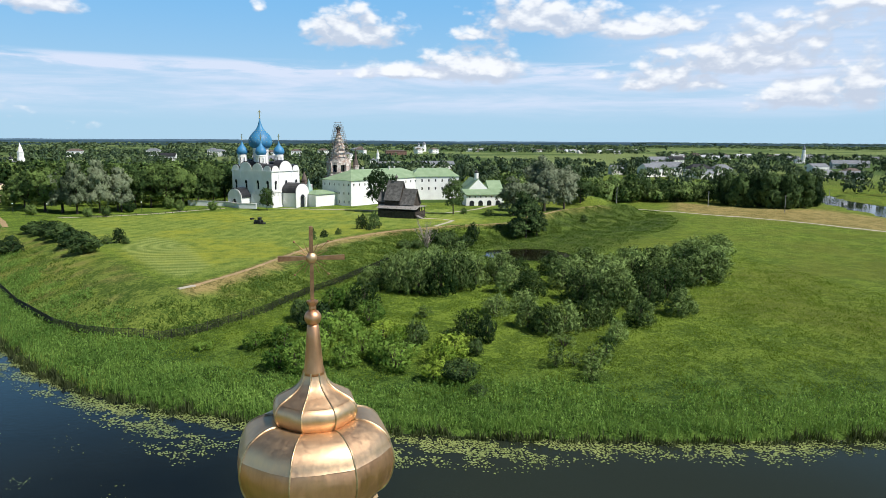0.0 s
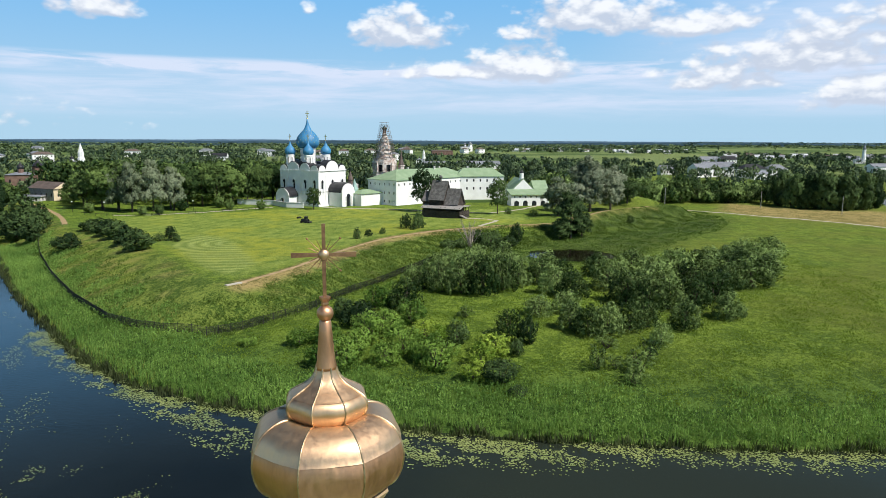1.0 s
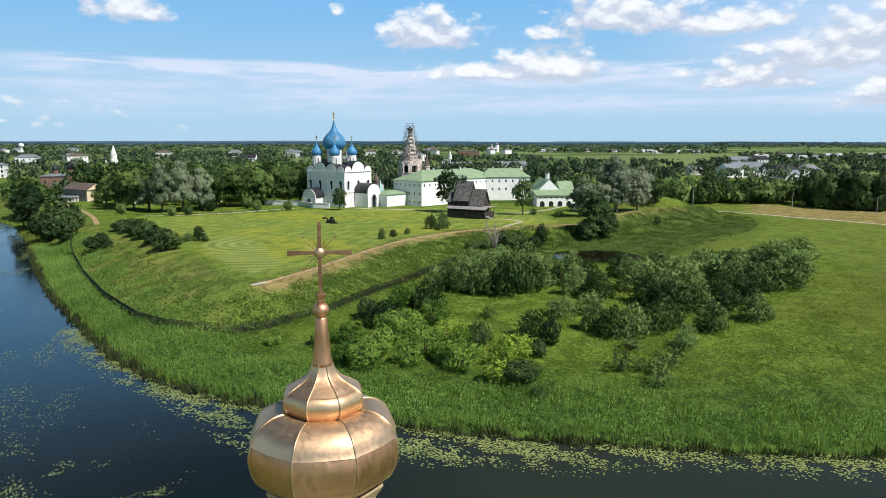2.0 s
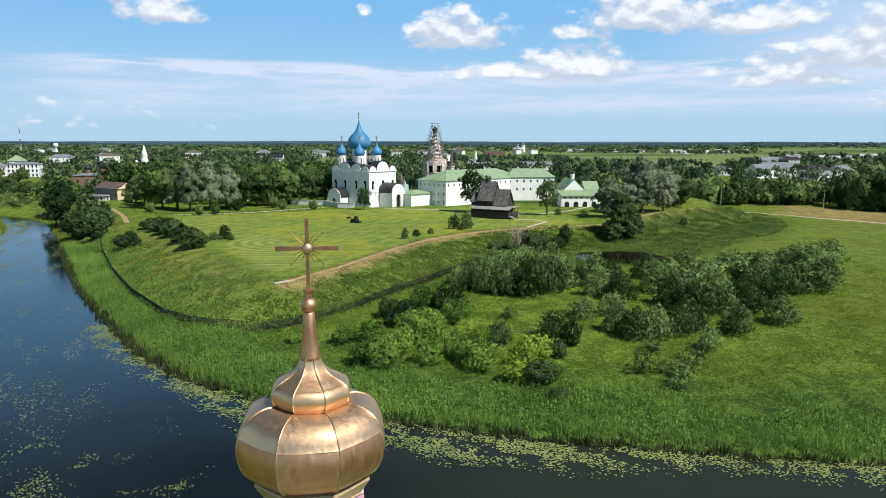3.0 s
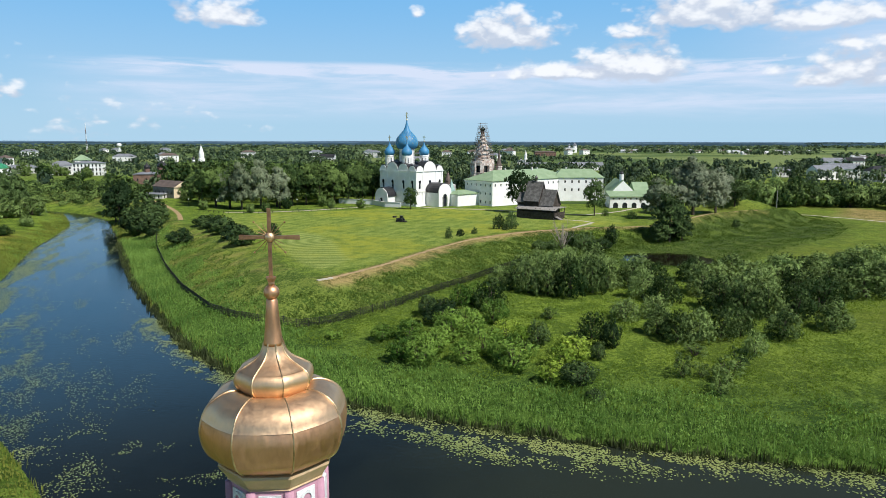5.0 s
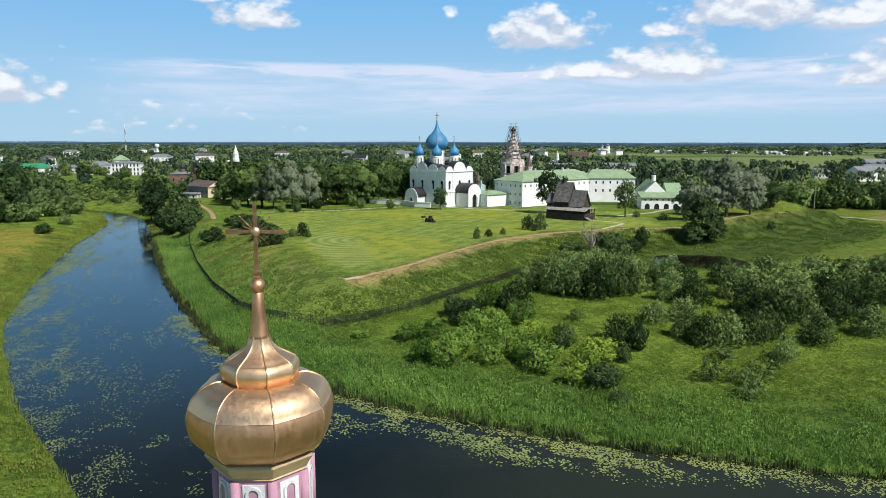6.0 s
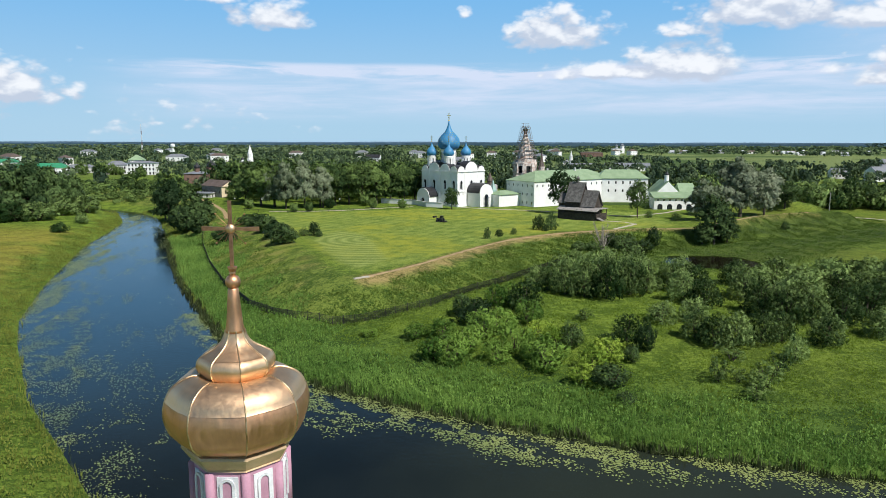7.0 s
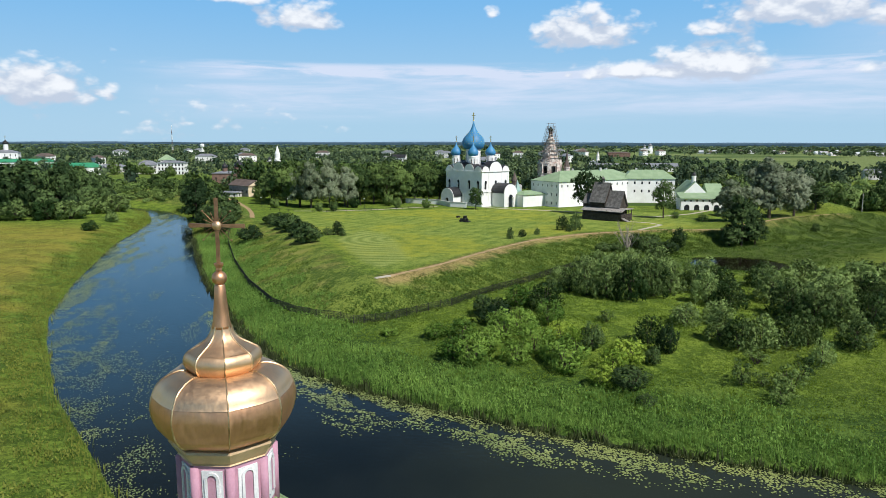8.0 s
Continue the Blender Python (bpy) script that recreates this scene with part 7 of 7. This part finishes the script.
tractor = thing("tractor", -20.0, 251.0, gz(-20.0, 251.0), 155, "small dark mowing tractor parked on the lawn", "tractor")
part("hood", rounded_box(0.1, 1.6, -0.4, 0.4, 0.75, 1.35, 0.1), stained("dark_blue_paint", (0.03, 0.045, 0.09), (0.02, 0.03, 0.05), 2.0, 0.4), tractor)
part("cab", rounded_box(-1.0, 0.1, -0.6, 0.6, 0.9, 2.2, 0.12), pane_dark, tractor)
part("cab_roof", rounded_box(-1.1, 0.25, -0.68, 0.68, 2.2, 2.34, 0.06), black_iron, tractor)
tyre = stained("tyre_rubber", (0.03, 0.03, 0.03), (0.018, 0.018, 0.018), 3.0, 0.8)
for x, y, r, w in ((-0.6, 0.75, 0.75, 0.4), (-0.6, -0.75, 0.75, 0.4), (1.2, 0.6, 0.42, 0.28), (1.2, -0.6, 0.42, 0.28)):
    bm = bmesh.new()
    lathe(bm, [(r * 0.55, -w / 2), (r * 0.92, -w / 2), (r, -w / 3), (r, w / 3), (r * 0.92, w / 2), (r * 0.55, w / 2)], 20)
    bmesh.ops.transform(bm, matrix=pose(x, y, r, 90, 0, 0), verts=bm.verts)
    wheel = part("wheel", bm, tyre, tractor)
    bm = bmesh.new()
    lathe(bm, [(0.02, -w * 0.3), (r * 0.56, -w * 0.42), (r * 0.56, w * 0.42), (0.02, w * 0.3)], 14)
    bmesh.ops.transform(bm, matrix=pose(x, y, r, 90, 0, 0), verts=bm.verts)
    part("rim", bm, grey_roof, wheel)
part("loader_bucket", rounded_box(2.1, 2.9, -0.9, 0.9, 1.5, 2.1, 0.08), black_iron, tractor)
for y in (-0.5, 0.5):
    bm = bmesh.new()
    rod(bm, (0.3, y, 1.2), (2.2, y, 1.8), 0.06, n=5)
    part("loader_arm", bm, black_iron, tractor)
part("mower_deck", rounded_box(-2.3, -1.2, -1.1, 1.1, 0.12, 0.5, 0.08), black_iron, tractor)

pole = thing("utility_pole", 200, 332, gz(200, 332), 0, "weathered wooden utility pole in the field", "pole", "utility poles")
bm = bmesh.new()
rod(bm, (0, 0, -0.3), (0, 0, 8.4), 0.17, 0.12, 8)
part("post", bm, concrete, pole)
bm = bmesh.new()
box(bm, -0.8, 0.8, -0.06, 0.06, 7.7, 7.85)
for x in (-0.7, 0.0, 0.7):
    rod(bm, (x, 0, 7.8), (x, 0, 8.1), 0.05, n=5)
part("crossarm", bm, log_wood, pole)
for x, y in ((221, 300), (143, 318), (322, 395)):
    copy_thing(pole, pose(x, y, gz(x, y), 0, 0, 30))

park_rail = thing("park_fence", 0, 0, 0, 0, "low dark post and rail fence at the park edge", "fence")
line = [(-108, 286), (-92, 276), (-78, 280), (-62, 292), (-48, 303), (-38, 312)]
for (ax, ay), (bx, by) in zip(line, line[1:]):
    k = max(1, round(math.hypot(bx - ax, by - ay) / 3.0))
    for i in range(k):
        p, q = [(ax + (bx - ax) * j / k, ay + (by - ay) * j / k) for j in (i, i + 1)]
        bm = bmesh.new()
        rod(bm, (*p, gz(*p) - 0.2), (*p, gz(*p) + 1.1), 0.07, n=5)
        part("post", bm, black_iron, park_rail)
        bm = bmesh.new()
        rod(bm, (*p, gz(*p) + 1.0), (*q, gz(*q) + 1.0), 0.05, n=4)
        part("rail", bm, black_iron, park_rail)
for (x, y) in ((-104, 296), (-70, 300), (-118, 300)):
    lamp = thing("park_lamp", x, y, gz(x, y), 0, "park lamp with a white globe on a dark post", "lamp", "park lamps")
    bm = bmesh.new()
    rod(bm, (0, 0, 0), (0, 0, 4.0), 0.07, 0.05, 8)
    part("post", bm, black_iron, lamp)
    bm = bmesh.new()
    lathe(bm, [(0.26 * math.sin(math.pi * i / 8) + 0.01, 4.22 - 0.26 * math.cos(math.pi * i / 8)) for i in range(9)], 12)
    part("globe", bm, white_wall, lamp, "white globe", True)

for x, y, w, h in ((-165, 351, 8, 7), (-141, 352, 7, 8), (-172, 356, 8, 8), (-136, 342, 7, 7)):
    plant("park_bush", "bush", leaf_mid, x, y, w, h, "leafy green bush beside the wooden house", "bush", "yard bushes", 1900, 0.34, 2)

# dead bush on the rampart slope
snag = thing("bare_bush", 33.5, 211, gz(33.5, 211), 0, "leafless grey dead bush on the slope", "bush")
bm = bmesh.new()
rng = random.Random(3)
for i in range(15):
    a, el = rng.uniform(0, 6.28), rng.uniform(0.8, 1.45)
    ln = rng.uniform(6.0, 11.0)
    p = Vector((0, 0, -0.2))
    q = Vector((math.cos(a) * math.cos(el), math.sin(a) * math.cos(el), math.sin(el))) * ln
    rod(bm, p, q * 0.45, 0.15, 0.10, 5)
    rod(bm, q * 0.45, q, 0.10, 0.03, 4)
    for j in range(9):
        f = rng.uniform(0.3, 0.95)
        rod(bm, q * f, q * f + Vector((rng.uniform(-1.5, 1.5), rng.uniform(-1.5, 1.5), rng.uniform(0.2, 1.2))) * (1.1 - 0.5 * f), 0.06, 0.02, 3)
part("branch", bm, stained("grey_dead_wood", (0.42, 0.37, 0.31), (0.24, 0.21, 0.17), 1.0, 0.9), snag)

# ---------------------------------------------------------------- the town round about
barn = house("house", -153, 364, -34, 19, 10, 6.0, (5, 2), 1, 3.2, yellow_wall, brown_roof, "grey wooden house with a yellow gable end and brown roof", inset=0.0)
for side in [c for c in barn.children if c.name.split(".")[0] == "wall"][::2]:
    side.data.materials[0] = pale_plank
house("shed", -160, 357, -8, 13, 4.5, 2.6, (3, 1), 1, 0.8, old_white, grey_roof, "low white shed with a pale sheet roof", "shed", inset=0.0)
house("house", -318, 582, 12, 23, 12, 10.5, (8, 4), 3, 1.8, white_wall, grey_roof, "long white three-storey house with a grey roof", window=(1.3, 2.2))
house("house", -348, 592, 20, 18, 12, 8, (5, 3), 2, 4.0, white_wall, grey_roof, "white two-storey house with a grey hipped roof", window=(1.3, 2.0))
house("house", -362, 650, 20, 14, 12, 11, (4, 3), 2, 5.0, white_wall, green_roof, "white house with a pale green pyramid roof")
house("house", -395, 610, 25, 26, 12, 5, (6, 2), 1, 3.0, old_white, grey_roof, "low pale house with a grey roof")
house("house", -380, 556, 30, 16, 12, 7, (4, 3), 1, 4.0, white_wall, bright_green_roof, "white house with a bright green roof")
house("house", -420, 590, 30, 46, 12, 6, (10, 2), 1, 3.5, white_wall, bright_green_roof, "long white house with a bright green roof")
house("house", -560, 700, 30, 60, 12, 6, (12, 2), 1, 3.5, white_wall, bright_green_roof, "long low market hall with a bright green roof")


def small_church(x, y, rot, tower_h, w, label, spire=False, dome=None, walls=None):
    walls = walls or white_wall
    ob = house("church", x, y, rot, w * 1.5, w, w * 0.75, (3, 2), 1, 1.6, walls, grey_roof, label, "church", window=(0.9, 2.4))
    bm = bmesh.new()
    t = w * 0.32
    lathe(bm, [(t * 1.2, 0), (t * 1.2, tower_h * 0.42), (t, tower_h * 0.45), (t, tower_h * 0.62), (t * 1.1, tower_h * 0.64)], 8, 0.39, w * 0.9, 0)
    part("tower", bm, walls, ob)
    bm = bmesh.new()
    if spire:
        lathe(bm, [(t, tower_h * 0.63), (t * 0.35, tower_h * 0.88), (0.1, tower_h)], 8, 0.39, w * 0.9, 0)
        part("spire", bm, walls, ob)
    else:
        lathe(bm, [(a, z + tower_h * 0.63) for a, z in onion(t * 0.95, tower_h * 0.3)], 12, 0, w * 0.9, 0)
        part("dome", bm, dome or dark_roof, ob)
    bm = bmesh.new()
    lathe(bm, [(w * 0.16, w * 0.75), (w * 0.16, w * 1.1)], 10)
    part("drum", bm, walls, ob)
    bm = bmesh.new()
    lathe(bm, [(a, z + w * 1.08) for a, z in onion(w * 0.2, w * 0.45)], 12)
    part("dome", bm, dome or dark_roof, ob)
    return ob


small_church(-209, 456, 15, 19, 10.5, "old red brick church with white pilasters and a dark roof", walls=red_brick)
small_church(-281, 714, 20, 25, 9, "white church with a tent-roofed bell tower", spire=True)
ch8 = house("church", -690, 830, 30, 30, 22, 13.5, (5, 4), 2, 4.0, white_wall, grey_roof, "large white church with a single black dome", "church", window=(1.2, 3.0))
bm = bmesh.new()
lathe(bm, [(2.9, 13.5), (2.9, 24.5)], 12)
part("drum", bm, white_wall, ch8)
bm = bmesh.new()
lathe(bm, [(a, z + 24.3) for a, z in onion(3.8, 7)], 14)
part("dome", bm, black_iron, ch8)
cross_part(ch8, 0, 0, 31.0, 4.5, gold_leaf)
small_church(675, 895, -20, 30, 7, "white church with a slender bell tower", dome=grey_roof)
small_church(243, 1700, 10, 27, 15, "far white church with a tall bell tower and small domes", dome=grey_roof)
small_church(69, 880, 0, 18, 6, "small white tent-roofed church tower", spire=True)
house("house", 146, 1330, 5, 40, 14, 8, (8, 2), 1, 2.0, red_brick, brown_roof, "long red brick house far off in the plain")
for x, y, r, L, Wd, H, fl, lab, wl, rf in (
        (285, 562, 20, 26, 12, 8.5, 2, "white two-storey house with a grey roof", white_wall, grey_roof), (308, 584, -15, 26, 12, 10, 2, "tall white house with a grey roof", white_wall, grey_roof),
        (342, 588, 10, 24, 12, 9, 2, "white house with a dark roof", white_wall, dark_roof), (333, 562, 15, 20, 9, 5.5, 1, "low white house with a grey roof", white_wall, grey_roof),
        (372, 600, 0, 18, 10, 8, 2, "white house with a grey roof", white_wall, grey_roof), (268, 600, 0, 12, 9, 6, 1, "small white house with a grey roof", white_wall, grey_roof),
        (470, 552, -20, 20, 9, 5, 1, "low white house with a pale sheet roof", old_white, grey_roof), (462, 575, 15, 14, 9, 5, 1, "small house with a pale sheet roof", old_white, grey_roof),
        (498, 585, -10, 16, 10, 6, 1, "grey house with a brown roof", grey_plaster, brown_roof), (606, 722, -25, 30, 12, 7, 2, "long pale house with a wide grey roof", old_white, grey_roof),
        (655, 760, -25, 24, 12, 6, 1, "long pale house with a grey roof", old_white, grey_roof), (520, 660, 10, 22, 12, 7, 1, "white house with a grey roof", white_wall, grey_roof),
        (118, 720, 5, 44, 12, 6, 1, "long low white hall with a pale roof", white_wall, grey_roof), (70, 700, 5, 24, 12, 6, 1, "low white house with a grey roof", white_wall, grey_roof),
        (420, 820, 0, 22, 12, 8, 2, "white house with a grey roof", white_wall, grey_roof), (455, 840, 0, 20, 12, 8, 2, "white house with a dark roof", white_wall, dark_roof),
        (-60, 830, 0, 26, 12, 8, 2, "pale house among the trees", old_white, grey_roof), (-180, 905, 0, 18, 12, 9, 2, "white house with a dark roof among trees", white_wall, dark_roof)):
    house("house", x, y, r, L, Wd, H * 0.85, (5, 2), fl, 4.4 if fl == 2 else 3.4, wl, rf, lab, inset=0.0 if (x + y) % 3 else None, group="town houses")
rng = random.Random(12)
pale_roof = stained("pale_sheet_roof", (0.62, 0.63, 0.65), (0.42, 0.43, 0.45), 0.4, 0.5)
for i in range(64):
    az = radians(rng.uniform(12, 36) if i % 4 else rng.uniform(30, 46))
    d = rng.uniform(1640, 2050) if az < radians(27) else rng.uniform(1180, 1480)
    house("house", d * math.sin(az), d * math.cos(az), rng.uniform(-40, 40), rng.uniform(9, 17), 8, 3.6, (2, 1), 1, 3.8, white_wall if i % 3 else old_white,
          (grey_roof, pale_roof, brown_roof, pale_roof)[i % 4], "small far village house with a pitched roof", inset=0.0, group="village houses", window=(1.2, 1.6))
for i in range(24):
    az = radians(rng.uniform(-38, 10))
    d = rng.uniform(900, 1700)
    house("house", d * math.sin(az), d * math.cos(az), rng.uniform(-40, 40), rng.uniform(14, 26), 12, 9, (4, 2), 2, 3.5, white_wall, grey_roof if i % 2 else brown_roof,
          "pale town house half hidden by trees", group="far town houses", window=(1.2, 1.6))
mast = thing("radio_mast", -725, 1310, gz(-725, 1310), 0, "tall slender red and white lattice mast", "mast")
for i in range(6):
    bm = bmesh.new()
    z0, z1, r0, r1 = 10 * i, 10 * (i + 1), 1.8 - 0.25 * i, 1.55 - 0.25 * i
    for k in range(4):
        a, c = math.tau * k / 4, math.tau * (k + 1) / 4
        rod(bm, (r0 * math.cos(a), r0 * math.sin(a), z0), (r1 * math.cos(a), r1 * math.sin(a), z1), 0.16, n=4)
        rod(bm, (r0 * math.cos(a), r0 * math.sin(a), z0), (r1 * math.cos(c), r1 * math.sin(c), z1), 0.10, n=4)
    part("section", bm, white_wall if i % 2 else red_brick, mast)
wt = thing("water_tower", -640, 1267, gz(-640, 1267), 0, "round white water tower above the trees", "tower")
bm = bmesh.new()
lathe(bm, [(1.6, 0), (1.6, 15), (3.9, 17.5), (4.2, 20), (3.2, 22.3), (0.1, 23)], 14)
part("tank", bm, white_wall, wt)
